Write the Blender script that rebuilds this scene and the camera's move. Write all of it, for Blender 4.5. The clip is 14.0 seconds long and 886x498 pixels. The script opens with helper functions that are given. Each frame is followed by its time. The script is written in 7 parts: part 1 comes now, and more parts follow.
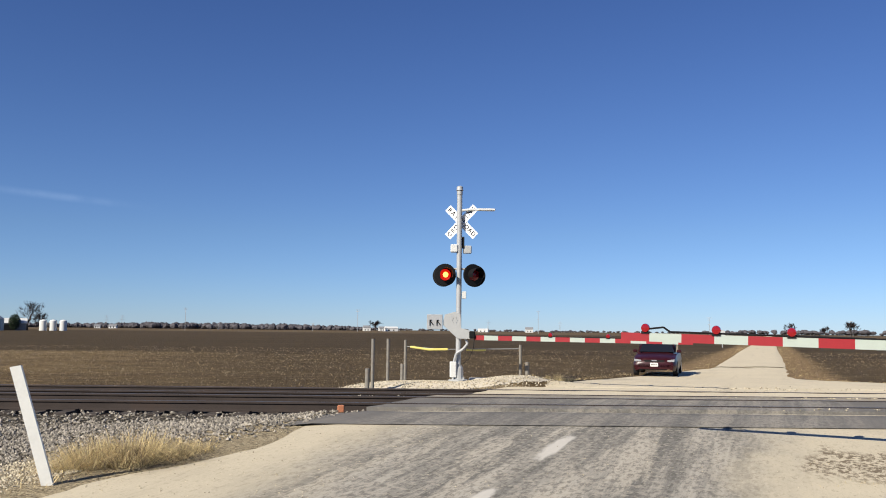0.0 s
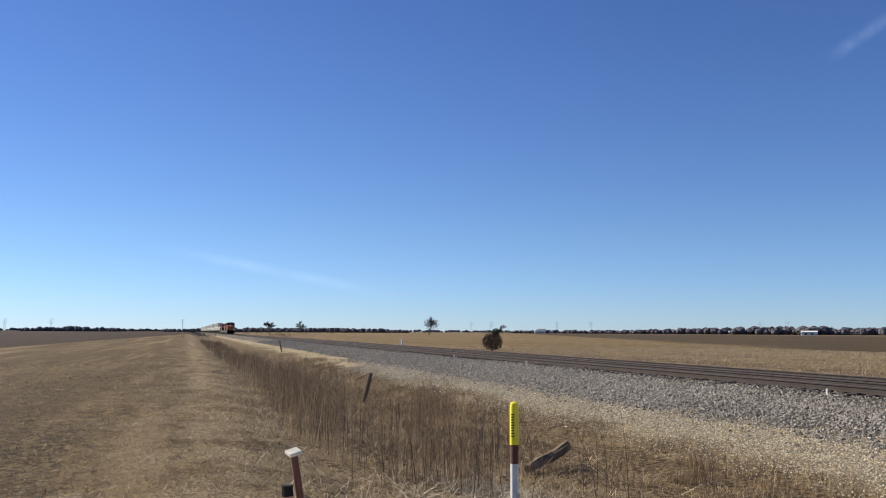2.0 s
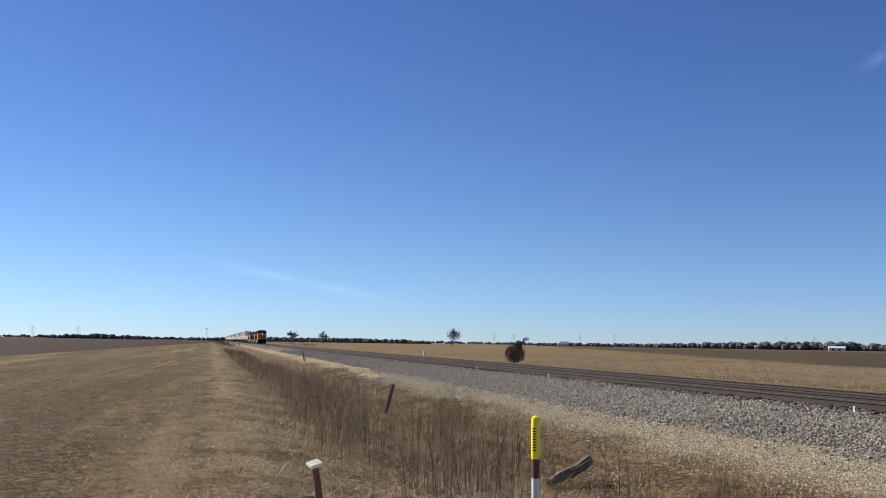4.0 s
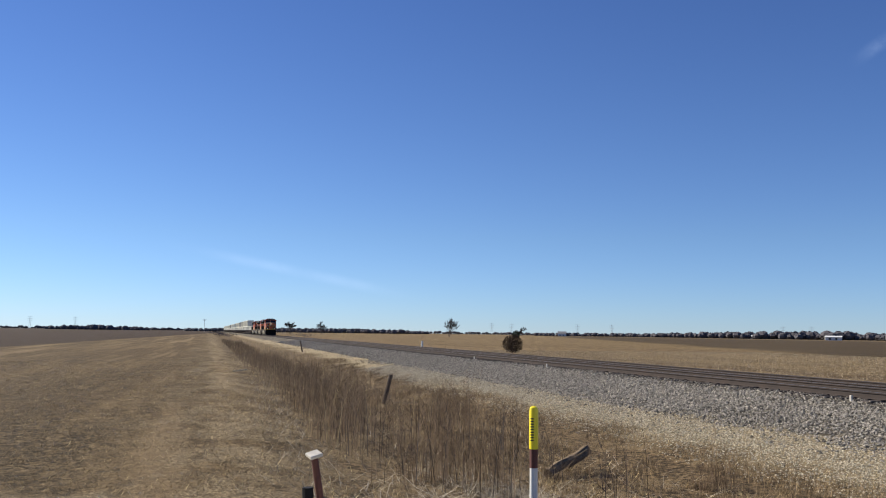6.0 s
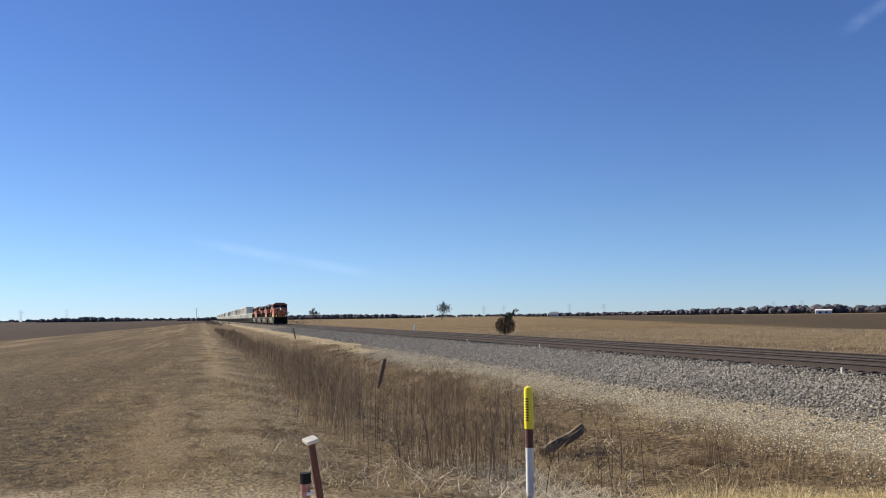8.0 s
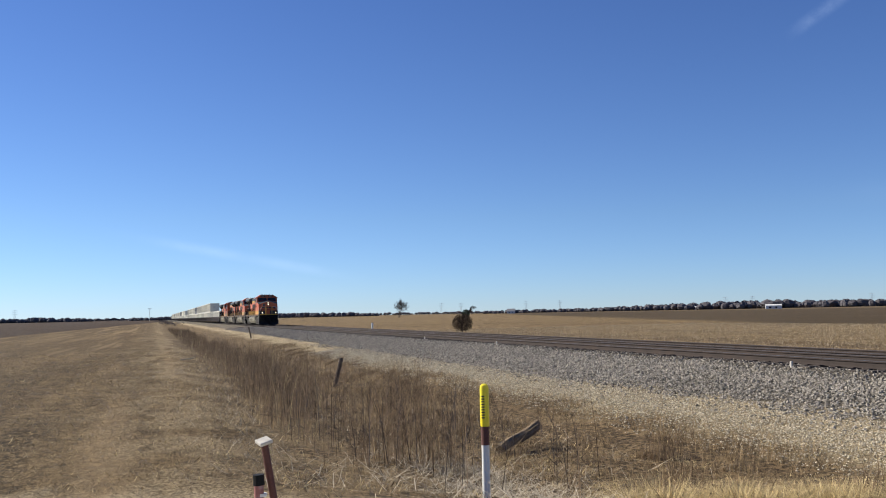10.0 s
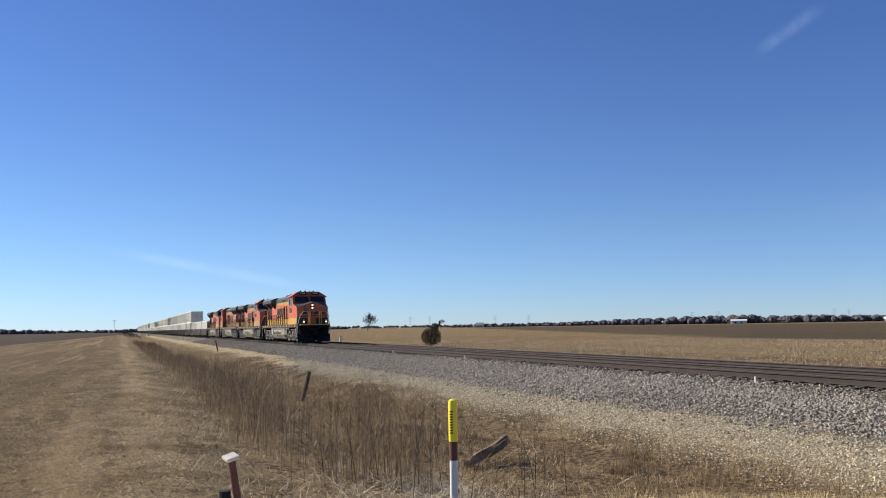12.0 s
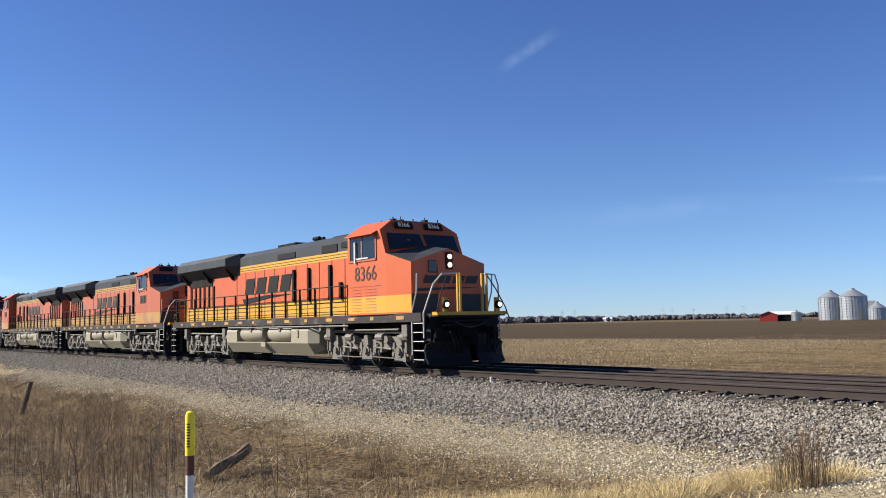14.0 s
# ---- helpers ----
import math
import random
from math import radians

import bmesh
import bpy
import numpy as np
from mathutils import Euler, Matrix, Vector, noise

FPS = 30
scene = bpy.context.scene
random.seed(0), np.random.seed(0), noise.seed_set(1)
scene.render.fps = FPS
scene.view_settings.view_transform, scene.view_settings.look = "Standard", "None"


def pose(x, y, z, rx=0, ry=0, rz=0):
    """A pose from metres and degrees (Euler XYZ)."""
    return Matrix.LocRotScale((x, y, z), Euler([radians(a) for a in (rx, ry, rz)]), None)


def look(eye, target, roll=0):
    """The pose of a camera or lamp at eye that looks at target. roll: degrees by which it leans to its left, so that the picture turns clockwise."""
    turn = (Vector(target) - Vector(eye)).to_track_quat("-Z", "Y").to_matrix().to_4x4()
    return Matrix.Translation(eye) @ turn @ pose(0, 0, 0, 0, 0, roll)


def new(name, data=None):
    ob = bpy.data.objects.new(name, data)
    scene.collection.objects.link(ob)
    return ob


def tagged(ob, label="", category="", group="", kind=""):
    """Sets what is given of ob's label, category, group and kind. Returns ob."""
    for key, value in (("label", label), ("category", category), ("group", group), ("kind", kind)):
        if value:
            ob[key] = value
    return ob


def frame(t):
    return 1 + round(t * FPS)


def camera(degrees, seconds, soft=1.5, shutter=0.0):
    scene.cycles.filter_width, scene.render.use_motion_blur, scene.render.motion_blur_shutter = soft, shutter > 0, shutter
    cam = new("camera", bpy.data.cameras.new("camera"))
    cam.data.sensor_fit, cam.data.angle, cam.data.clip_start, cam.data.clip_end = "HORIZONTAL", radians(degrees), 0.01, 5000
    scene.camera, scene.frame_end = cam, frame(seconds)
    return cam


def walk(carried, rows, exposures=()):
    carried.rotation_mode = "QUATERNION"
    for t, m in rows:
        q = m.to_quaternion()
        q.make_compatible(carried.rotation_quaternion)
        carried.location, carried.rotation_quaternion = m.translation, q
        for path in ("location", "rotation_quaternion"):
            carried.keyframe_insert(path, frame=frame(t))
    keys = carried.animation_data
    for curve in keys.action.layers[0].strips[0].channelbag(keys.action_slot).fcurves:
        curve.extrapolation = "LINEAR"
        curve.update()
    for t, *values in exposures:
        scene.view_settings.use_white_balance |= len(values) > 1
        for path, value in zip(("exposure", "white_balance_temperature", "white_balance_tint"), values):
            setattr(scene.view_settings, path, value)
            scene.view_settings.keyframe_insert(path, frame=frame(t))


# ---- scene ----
import itertools

# ---------------------------------------------------------------- camera
cam = camera(54.3, 14.0, soft=1.0)
PATH = [
    (0, pose(0.221, 0.193, 1.456, 95.38, 0, -0.76) @ pose(0, 0, 0, 0, 0, 0.63)),
    (0.2, pose(0.156, 0.158, 1.462, 95.11, 0, 12.73) @ pose(0, 0, 0, 0, 0, 0.65)),
    (0.4, pose(0.062, 0.150, 1.460, 95.34, 0, 27.74) @ pose(0, 0, 0, 0, 0, 0.66)),
    (0.5, pose(0.032, 0.128, 1.460, 95.54, 0, 34.95) @ pose(0, 0, 0, 0, 0, 0.91)),
    (0.6, pose(0.001, 0.105, 1.458, 95.67, 0, 41.66) @ pose(0, 0, 0, 0, 0, 0.94)),
    (0.8, pose(-0.009, 0.042, 1.458, 95.73, 0, 52.97) @ pose(0, 0, 0, 0, 0, 0.75)),
    (1, pose(-0.032, -0.030, 1.455, 95.51, 0, 61.43) @ pose(0, 0, 0, 0, 0, 0.47)),
    (1.5, pose(-0.089, -0.066, 1.450, 94.93, 0, 71.90) @ pose(0, 0, 0, 0, 0, -0.13)),
    (2, pose(-0.044, -0.035, 1.443, 95.48, 0, 73.70) @ pose(0, 0, 0, 0, 0, 0.25)),
    (2.5, pose(-0.006, -0.026, 1.453, 95.98, 0, 74.78) @ pose(0, 0, 0, 0, 0, -0.24)),
    (2.7, pose(0.002, -0.027, 1.453, 96.10, 0, 75.03) @ pose(0, 0, 0, 0, 0, -0.63)),
    (4.8, pose(-0.040, -0.042, 1.460, 96.20, 0, 75.43) @ pose(0, 0, 0, 0, 0, 1.69)),
    (5, pose(-0.035, -0.045, 1.459, 96.14, 0, 75.99) @ pose(0, 0, 0, 0, 0, 1.13)),
    (5.5, pose(-0.016, -0.047, 1.461, 95.93, 0, 76.35) @ pose(0, 0, 0, 0, 0, 0.60)),
    (6, pose(-0.015, -0.044, 1.464, 95.57, 0, 75.08) @ pose(0, 0, 0, 0, 0, 0.77)),
    (6.5, pose(-0.019, -0.045, 1.460, 95.24, 0, 74.56) @ pose(0, 0, 0, 0, 0, 0.74)),
    (7, pose(-0.013, -0.047, 1.459, 94.93, 0, 74.46) @ pose(0, 0, 0, 0, 0, 0.51)),
    (7.5, pose(-0.016, -0.048, 1.460, 94.49, 0, 74.32) @ pose(0, 0, 0, 0, 0, 0.00)),
    (8, pose(-0.018, -0.047, 1.460, 94.47, 0, 74.46) @ pose(0, 0, 0, 0, 0, -0.71)),
    (8.5, pose(-0.024, -0.039, 1.462, 94.43, 0, 73.99) @ pose(0, 0, 0, 0, 0, -0.99)),
    (8.7, pose(-0.020, -0.016, 1.466, 94.37, 0, 73.41) @ pose(0, 0, 0, 0, 0, -0.89)),
    (11, pose(-0.046, -0.028, 1.464, 94.48, 0, 70.79) @ pose(0, 0, 0, 0, 0, -1.54)),
    (11.5, pose(-0.029, -0.029, 1.467, 94.75, 0, 70.12) @ pose(0, 0, 0, 0, 0, -1.53)),
    (12, pose(-0.011, -0.034, 1.479, 95.13, 0, 69.56) @ pose(0, 0, 0, 0, 0, -0.89)),
    (12.5, pose(-0.001, -0.026, 1.478, 94.95, 0, 68.44) @ pose(0, 0, 0, 0, 0, -0.59)),
    (13, pose(-0.015, -0.027, 1.484, 94.51, 0, 65.45) @ pose(0, 0, 0, 0, 0, -0.70)),
    (13.5, pose(0.007, -0.001, 1.490, 94.66, 0, 59.53) @ pose(0, 0, 0, 0, 0, -1.52)),
    (13.6, pose(0.021, 0.012, 1.502, 94.67, 0, 58.28) @ pose(0, 0, 0, 0, 0, -1.36)),
    (14, pose(0.005, 0.010, 1.541, 94.94, 0, 53.04) @ pose(0, 0, 0, 0, 0, -1.23)),
]
walk(cam, PATH, [(0, 0.48), (0.3, 0.66), (0.6, 0.80), (1.0, 0.86), (1.5, 0.78), (5, 0.72), (11, 0.80), (12.5, 0.80), (13, 0.82), (14, 0.95)])

# ---------------------------------------------------------------- light
SUN_AZ, SUN_EL = 225.0, 33.0   # the sun stands behind and to the left of the view over the crossing
world = bpy.data.worlds.new("sky")
scene.world = world
world.use_nodes = True
wn, wl = world.node_tree.nodes, world.node_tree.links
sky = wn.new("ShaderNodeTexSky")
sky.sky_type = "NISHITA"
sky.sun_disc = False
sky.sun_elevation = radians(SUN_EL)
sky.sun_rotation = radians(SUN_AZ)
sky.air_density, sky.dust_density, sky.ozone_density = 0.85, 0.0, 3.0
tint = wn.new("ShaderNodeMix")      # the deep blue of a dry winter sky
tint.data_type, tint.blend_type = "RGBA", "MULTIPLY"
tint.inputs[0].default_value = 1.0
sky_dir, sky_sep, sky_up, sky_cast = wn.new("ShaderNodeTexCoord"), wn.new("ShaderNodeSeparateXYZ"), wn.new("ShaderNodeMapRange"), wn.new("ShaderNodeMix")
sky_up.inputs[1].default_value, sky_up.inputs[2].default_value = 0.0, 0.42
sky_cast.data_type = "RGBA"
sky_cast.inputs[6].default_value, sky_cast.inputs[7].default_value = (0.78, 0.965, 1.28, 1), (0.64, 0.825, 1.285, 1)
wl.new(sky_dir.outputs["Generated"], sky_sep.inputs[0]), wl.new(sky_sep.outputs["Z"], sky_up.inputs[0])
wl.new(sky_up.outputs[0], sky_cast.inputs[0]), wl.new(sky_cast.outputs[2], tint.inputs[7])
rim, rim_up = wn.new("ShaderNodeMix"), wn.new("ShaderNodeMapRange")    # the sky pales towards the sun's side
rim.data_type = "RGBA"
rim_up.inputs[1].default_value, rim_up.inputs[2].default_value = -1.0, -0.45
rim.inputs[6].default_value = (1.015, 1.0, 0.965, 1)
wl.new(sky_sep.outputs["X"], rim_up.inputs[0]), wl.new(rim_up.outputs[0], rim.inputs[0])
cold = wn.new("ShaderNodeMix")
cold.data_type, cold.blend_type = "RGBA", "MULTIPLY"
cold.inputs[0].default_value = 1.0
rim.inputs[7].default_value = (1, 1, 1, 1)
wl.new(sky.outputs[0], cold.inputs[6]), wl.new(rim.outputs[2], cold.inputs[7])
haze, haze_up, low_sky = wn.new("ShaderNodeMix"), wn.new("ShaderNodeMapRange"), wn.new("ShaderNodeMix")    # cold haze low over the fields
haze.data_type = low_sky.data_type = "RGBA"
low_sky.blend_type = "MULTIPLY"
haze_up.inputs[1].default_value, haze_up.inputs[2].default_value = 0.0, 0.11
haze.inputs[6].default_value, haze.inputs[7].default_value = (0.90, 0.97, 1.15, 1), (1, 1, 1, 1)
low_sky.inputs[0].default_value = 1.0
wl.new(sky_sep.outputs["Z"], haze_up.inputs[0]), wl.new(haze_up.outputs[0], haze.inputs[0])
wl.new(cold.outputs[2], low_sky.inputs[6]), wl.new(haze.outputs[2], low_sky.inputs[7])
wl.new(low_sky.outputs[2], tint.inputs[6])
geo = wn.new("ShaderNodeTexCoord")
veil = wn.new("ShaderNodeTexNoise")
veil.inputs["Scale"].default_value, veil.inputs["Detail"].default_value, veil.inputs["Roughness"].default_value = 7.0, 7.0, 0.62
wl.new(geo.outputs["Generated"], veil.inputs["Vector"])


def heading(az, el):
    a, e = radians(az), radians(el)
    return Vector((-math.sin(a) * math.cos(e), math.cos(a) * math.cos(e), math.sin(e)))


def wisp(colour, start, end, width, amount):
    """A thin streak of cirrus between two points of the sky (heading, elevation)."""
    a, b = heading(*start), heading(*end)
    mid = (a + b).normalized()
    along = (b - a).normalized()
    across = mid.cross(along).normalized()
    parts = []
    for axis, half in ((along, (b - a).length / 2), (across, width)):
        dot = wn.new("ShaderNodeVectorMath")
        dot.operation = "DOT_PRODUCT"
        dot.inputs[1].default_value = axis
        wl.new(geo.outputs["Generated"], dot.inputs[0])
        sub = wn.new("ShaderNodeMath")
        sub.operation = "MULTIPLY_ADD"
        sub.inputs[1].default_value, sub.inputs[2].default_value = 1 / half, -mid.dot(axis) / half
        wl.new(dot.outputs["Value"], sub.inputs[0])
        ab = wn.new("ShaderNodeMath")
        ab.operation = "ABSOLUTE"
        wl.new(sub.outputs[0], ab.inputs[0])
        fall = wn.new("ShaderNodeMapRange")
        fall.interpolation_type = "SMOOTHSTEP"
        for i, v in enumerate((0.0, 1.0, 1.0, 0.0)):
            fall.inputs[i + 1].default_value = v
        wl.new(ab.outputs[0], fall.inputs[0])
        parts.append(fall.outputs[0])
    near = wn.new("ShaderNodeVectorMath")
    near.operation = "DOT_PRODUCT"
    near.inputs[1].default_value = mid
    wl.new(geo.outputs["Generated"], near.inputs[0])
    gate = wn.new("ShaderNodeMapRange")
    gate.inputs[1].default_value, gate.inputs[2].default_value = 0.5, 0.6
    wl.new(near.outputs["Value"], gate.inputs[0])
    grain = wn.new("ShaderNodeMapRange")
    grain.inputs[1].default_value, grain.inputs[2].default_value, grain.inputs[4].default_value = 0.36, 0.66, amount
    wl.new(veil.outputs["Fac"], grain.inputs[0])
    value = grain.outputs[0]
    for p in (*parts, gate.outputs[0]):
        mul = wn.new("ShaderNodeMath")
        mul.operation = "MULTIPLY"
        wl.new(value, mul.inputs[0]), wl.new(p, mul.inputs[1])
        value = mul.outputs[0]
    mix = wn.new("ShaderNodeMix")
    mix.data_type = "RGBA"
    mix.inputs[7].default_value = (9.5, 12.0, 16.5, 1)
    wl.new(value, mix.inputs[0]), wl.new(colour, mix.inputs[6])
    return mix.outputs[2]


heaven = tint.outputs[2]
for start, end, width, amount in (((49.6, 16.2), (44.6, 19.0), 0.010, 0.34), ((94, 5.6), (76, 2.2), 0.009, 0.20), ((30, 8.2), (17, 7.4), 0.006, 0.18), ((50, 6.4), (26, 7.2), 0.02, 0.06)):
    heaven = wisp(heaven, start, end, width, amount)
wl.new(heaven, wn["Background"].inputs[0])
wn["Background"].inputs[1].default_value = 0.053
sun = new("sun", bpy.data.lights.new("sun", "SUN"))
sun.data.energy, sun.data.angle, sun.data.color = 5.0, radians(0.5), (1.0, 0.93, 0.82)
_a, _e = radians(SUN_AZ), radians(SUN_EL)
TO_SUN = Vector((math.sin(_a) * math.cos(_e), math.cos(_a) * math.cos(_e), math.sin(_e)))
sun.matrix_basis = look(TO_SUN * 100, (0, 0, 0))

# ---------------------------------------------------------------- materials
MATS = {}


def mat(name, base, rough=0.6, metal=0.0, scale=3.0, var=0.2, fine=40.0, bump=0.15, dirt=None, dirt_amount=0.0, emit=None, strength=0.0, per_piece=0.0, coat=0.0, spec=0.5):
    """A material with variation at two scales, in object space; dirt: a second colour in worn patches."""
    if name in MATS:
        return MATS[name]
    m = bpy.data.materials.new(name)
    m.use_nodes = True
    nt = m.node_tree
    n, l = nt.nodes, nt.links
    b = n["Principled BSDF"]
    b.inputs["Roughness"].default_value, b.inputs["Metallic"].default_value = rough, metal
    b.inputs["Coat Weight"].default_value = coat
    b.inputs["Specular IOR Level"].default_value = 0.12 if rough >= 0.85 else spec
    tc = n.new("ShaderNodeTexCoord")
    big, small = n.new("ShaderNodeTexNoise"), n.new("ShaderNodeTexNoise")
    for t, s, d in ((big, scale, 4), (small, fine, 3)):
        t.inputs["Scale"].default_value, t.inputs["Detail"].default_value = s, d
        l.new(tc.outputs["Object"], t.inputs["Vector"])
    add = n.new("ShaderNodeMath")
    add.operation = "ADD"
    l.new(big.outputs["Fac"], add.inputs[0]), l.new(small.outputs["Fac"], add.inputs[1])
    rng = n.new("ShaderNodeMapRange")
    rng.inputs[1].default_value, rng.inputs[2].default_value = 0.6, 1.4
    rng.inputs[3].default_value, rng.inputs[4].default_value = 1 - var, 1 + var
    l.new(add.outputs[0], rng.inputs[0])
    hsv = n.new("ShaderNodeHueSaturation")
    hsv.inputs["Color"].default_value = (*base, 1)
    value = rng.outputs[0]
    if per_piece:
        info = n.new("ShaderNodeObjectInfo")
        r2 = n.new("ShaderNodeMapRange")
        r2.inputs[3].default_value, r2.inputs[4].default_value = 1 - per_piece, 1 + per_piece
        mul = n.new("ShaderNodeMath")
        mul.operation = "MULTIPLY"
        l.new(info.outputs["Random"], r2.inputs[0]), l.new(r2.outputs[0], mul.inputs[0]), l.new(value, mul.inputs[1])
        value = mul.outputs[0]
    l.new(value, hsv.inputs["Value"])
    colour = hsv.outputs[0]
    if dirt:
        ramp = n.new("ShaderNodeMapRange")
        ramp.inputs[1].default_value, ramp.inputs[2].default_value = 0.62 - dirt_amount * 0.3, 0.75 - dirt_amount * 0.2
        ramp.inputs[4].default_value = min(1.0, 0.4 + dirt_amount)
        l.new(big.outputs["Fac"], ramp.inputs[0])
        mix = n.new("ShaderNodeMix")
        mix.data_type = "RGBA"
        mix.inputs[7].default_value = (*dirt, 1)
        l.new(ramp.outputs[0], mix.inputs[0]), l.new(colour, mix.inputs[6])
        colour = mix.outputs[2]
    l.new(colour, b.inputs["Base Color"])
    if bump:
        bp = n.new("ShaderNodeBump")
        bp.inputs["Strength"].default_value, bp.inputs["Distance"].default_value = bump, 0.4 / fine
        l.new(small.outputs["Fac"], bp.inputs["Height"]), l.new(bp.outputs[0], b.inputs["Normal"])
    if emit:
        b.inputs["Emission Color"].default_value, b.inputs["Emission Strength"].default_value = (*emit, 1), strength
    MATS[name] = m
    return m


def island(m, amount=0.3):
    """Lets a material of joined pieces differ from piece to piece."""
    n, l = m.node_tree.nodes, m.node_tree.links
    g = n.new("ShaderNodeNewGeometry")
    r = n.new("ShaderNodeMapRange")
    r.inputs[3].default_value, r.inputs[4].default_value = 1 - amount, 1 + amount
    h = n.new("ShaderNodeHueSaturation")
    sock = n["Principled BSDF"].inputs["Base Color"]
    l.new(g.outputs["Random Per Island"], r.inputs[0])
    l.new(sock.links[0].from_socket, h.inputs["Color"])
    l.new(r.outputs[0], h.inputs["Value"]), l.new(h.outputs[0], sock)
    return m


ORANGE = mat("orange_paint", (0.50, 0.100, 0.022), 0.42, scale=1.2, var=0.10, fine=25, bump=0.04, dirt=(0.33, 0.10, 0.05), dirt_amount=0.2)
ORANGE_OLD = mat("faded_orange_paint", (0.40, 0.092, 0.036), 0.6, scale=1.2, var=0.18, fine=25, bump=0.06, dirt=(0.24, 0.10, 0.07), dirt_amount=0.4)
YELLOW = mat("yellow_paint", (0.55, 0.29, 0.022), 0.45, scale=1.5, var=0.12, fine=25, bump=0.04, dirt=(0.4, 0.25, 0.08), dirt_amount=0.2)
YELLOW_OLD = mat("faded_yellow_paint", (0.40, 0.22, 0.05), 0.6, scale=1.5, var=0.2, fine=25, bump=0.05, dirt=(0.25, 0.15, 0.08), dirt_amount=0.45)
NUMBER_BROWN = mat("dark_number_paint", (0.05, 0.016, 0.011), 0.6, scale=4, var=0.2, bump=0)
GREEN_BLACK = mat("black_green_paint", (0.032, 0.036, 0.040), 0.55, spec=0.3, scale=1.5, var=0.25, fine=25, bump=0.05, dirt=(0.05, 0.047, 0.042), dirt_amount=0.2)
UNDER = mat("dirty_black_frame", (0.015, 0.013, 0.012), 0.85, spec=0.15, scale=2, var=0.4, fine=25, bump=0.2, dirt=(0.045, 0.035, 0.028), dirt_amount=0.3)
DECK = mat("grey_deck_sill", (0.04, 0.036, 0.034), 0.8, spec=0.2, scale=2, var=0.25, fine=25, bump=0.1, dirt=(0.16, 0.13, 0.1), dirt_amount=0.3)
TRUCK = mat("silver_grey_truck", (0.15, 0.137, 0.112), 0.7, scale=3, var=0.35, fine=30, bump=0.2, dirt=(0.12, 0.1, 0.08), dirt_amount=0.5)
TANK = mat("dusty_grey_tank", (0.26, 0.235, 0.165), 0.65, scale=1.4, var=0.15, fine=25, bump=0.08, dirt=(0.24, 0.21, 0.16), dirt_amount=0.3)
WHEEL = mat("wheel_steel", (0.03, 0.025, 0.022), 0.7, metal=0.0, spec=0.25, scale=4, var=0.3)
CABGLASS = mat("dark_cab_glass", (0.012, 0.014, 0.018), 0.08, scale=1, var=0.1, bump=0)
WHITE = mat("white_paint", (0.62, 0.62, 0.58), 0.5, scale=3, var=0.08, fine=30, bump=0.04, dirt=(0.5, 0.47, 0.4), dirt_amount=0.1)
RAILING = mat("white_handrail", (0.5, 0.485, 0.45), 0.5, scale=5, var=0.15)
BLACK = mat("black_paint", (0.007, 0.007, 0.0075), 0.7, spec=0.2, scale=4, var=0.3, bump=0.05)
NUMBERBOARD = mat("number_board", (0.55, 0.53, 0.46), 0.4, var=0.05, bump=0, emit=(1, 0.95, 0.8), strength=0.05)
HEADLIGHT = mat("lit_headlight", (0.55, 0.5, 0.42), 0.2, var=0.02, bump=0, emit=(1.0, 0.82, 0.56), strength=1.5)
RED_LIT = mat("lit_red_lens", (0.4, 0.01, 0.01), 0.15, var=0.05, bump=0, emit=(1.0, 0.02, 0.008), strength=0.45)
AMBER_LIT = mat("lit_lamp_core", (0.9, 0.3, 0.05), 0.25, var=0.05, bump=0, emit=(1.0, 0.32, 0.05), strength=4)
GATE_RED = mat("gate_lamp_red", (0.22, 0.006, 0.009), 0.12, var=0.1, bump=0.0, emit=(1.0, 0.02, 0.01), strength=0.03)
RED_LENS = mat("unlit_red_lens", (0.16, 0.006, 0.01), 0.18, var=0.1, bump=0.0)
POST_STEEL = mat("weathered_post_steel", (0.20, 0.185, 0.155), 0.7, scale=5, var=0.25, fine=60, bump=0.1, dirt=(0.14, 0.11, 0.08), dirt_amount=0.4)
GALV = mat("galvanised_steel", (0.38, 0.385, 0.38), 0.5, metal=0.1, scale=5, var=0.14, fine=60, bump=0.05)
ALU = mat("aluminium_housing", (0.40, 0.405, 0.39), 0.55, metal=0.0, scale=5, var=0.12, fine=60, bump=0.05)
SHEET_RED = mat("red_reflective_sheet", (0.27, 0.012, 0.016), 0.4, scale=6, var=0.12, fine=80, bump=0.02)
SHEET_WHITE = mat("white_reflective_sheet", (0.37, 0.415, 0.36), 0.4, scale=6, var=0.06, fine=80, bump=0.02)
SIGN_WHITE = mat("sign_white", (0.8, 0.8, 0.78), 0.4, scale=5, var=0.05, fine=80, bump=0.01)
RAIL_SIDE = mat("rusty_rail", (0.050, 0.040, 0.035), 0.86, scale=2, var=0.3, fine=60, bump=0.15, dirt=(0.055, 0.04, 0.032), dirt_amount=0.3)
RAIL_TOP = mat("polished_rail_head", (0.24, 0.225, 0.21), 0.42, metal=0.8, scale=2, var=0.2, fine=90, bump=0.02)
TIE = mat("weathered_tie_wood", (0.066, 0.056, 0.049), 0.9, scale=6, var=0.4, fine=50, bump=0.5, dirt=(0.09, 0.078, 0.068), dirt_amount=0.4, per_piece=0.3)
STONE = island(mat("grey_ballast_stone", (0.25, 0.224, 0.182), 0.9, scale=6, var=0.25, fine=60, bump=0.3), 0.55)
LIMESTONE = island(mat("pale_limestone_chip", (0.43, 0.375, 0.27), 0.92, scale=6, var=0.2, fine=60, bump=0.3), 0.5)
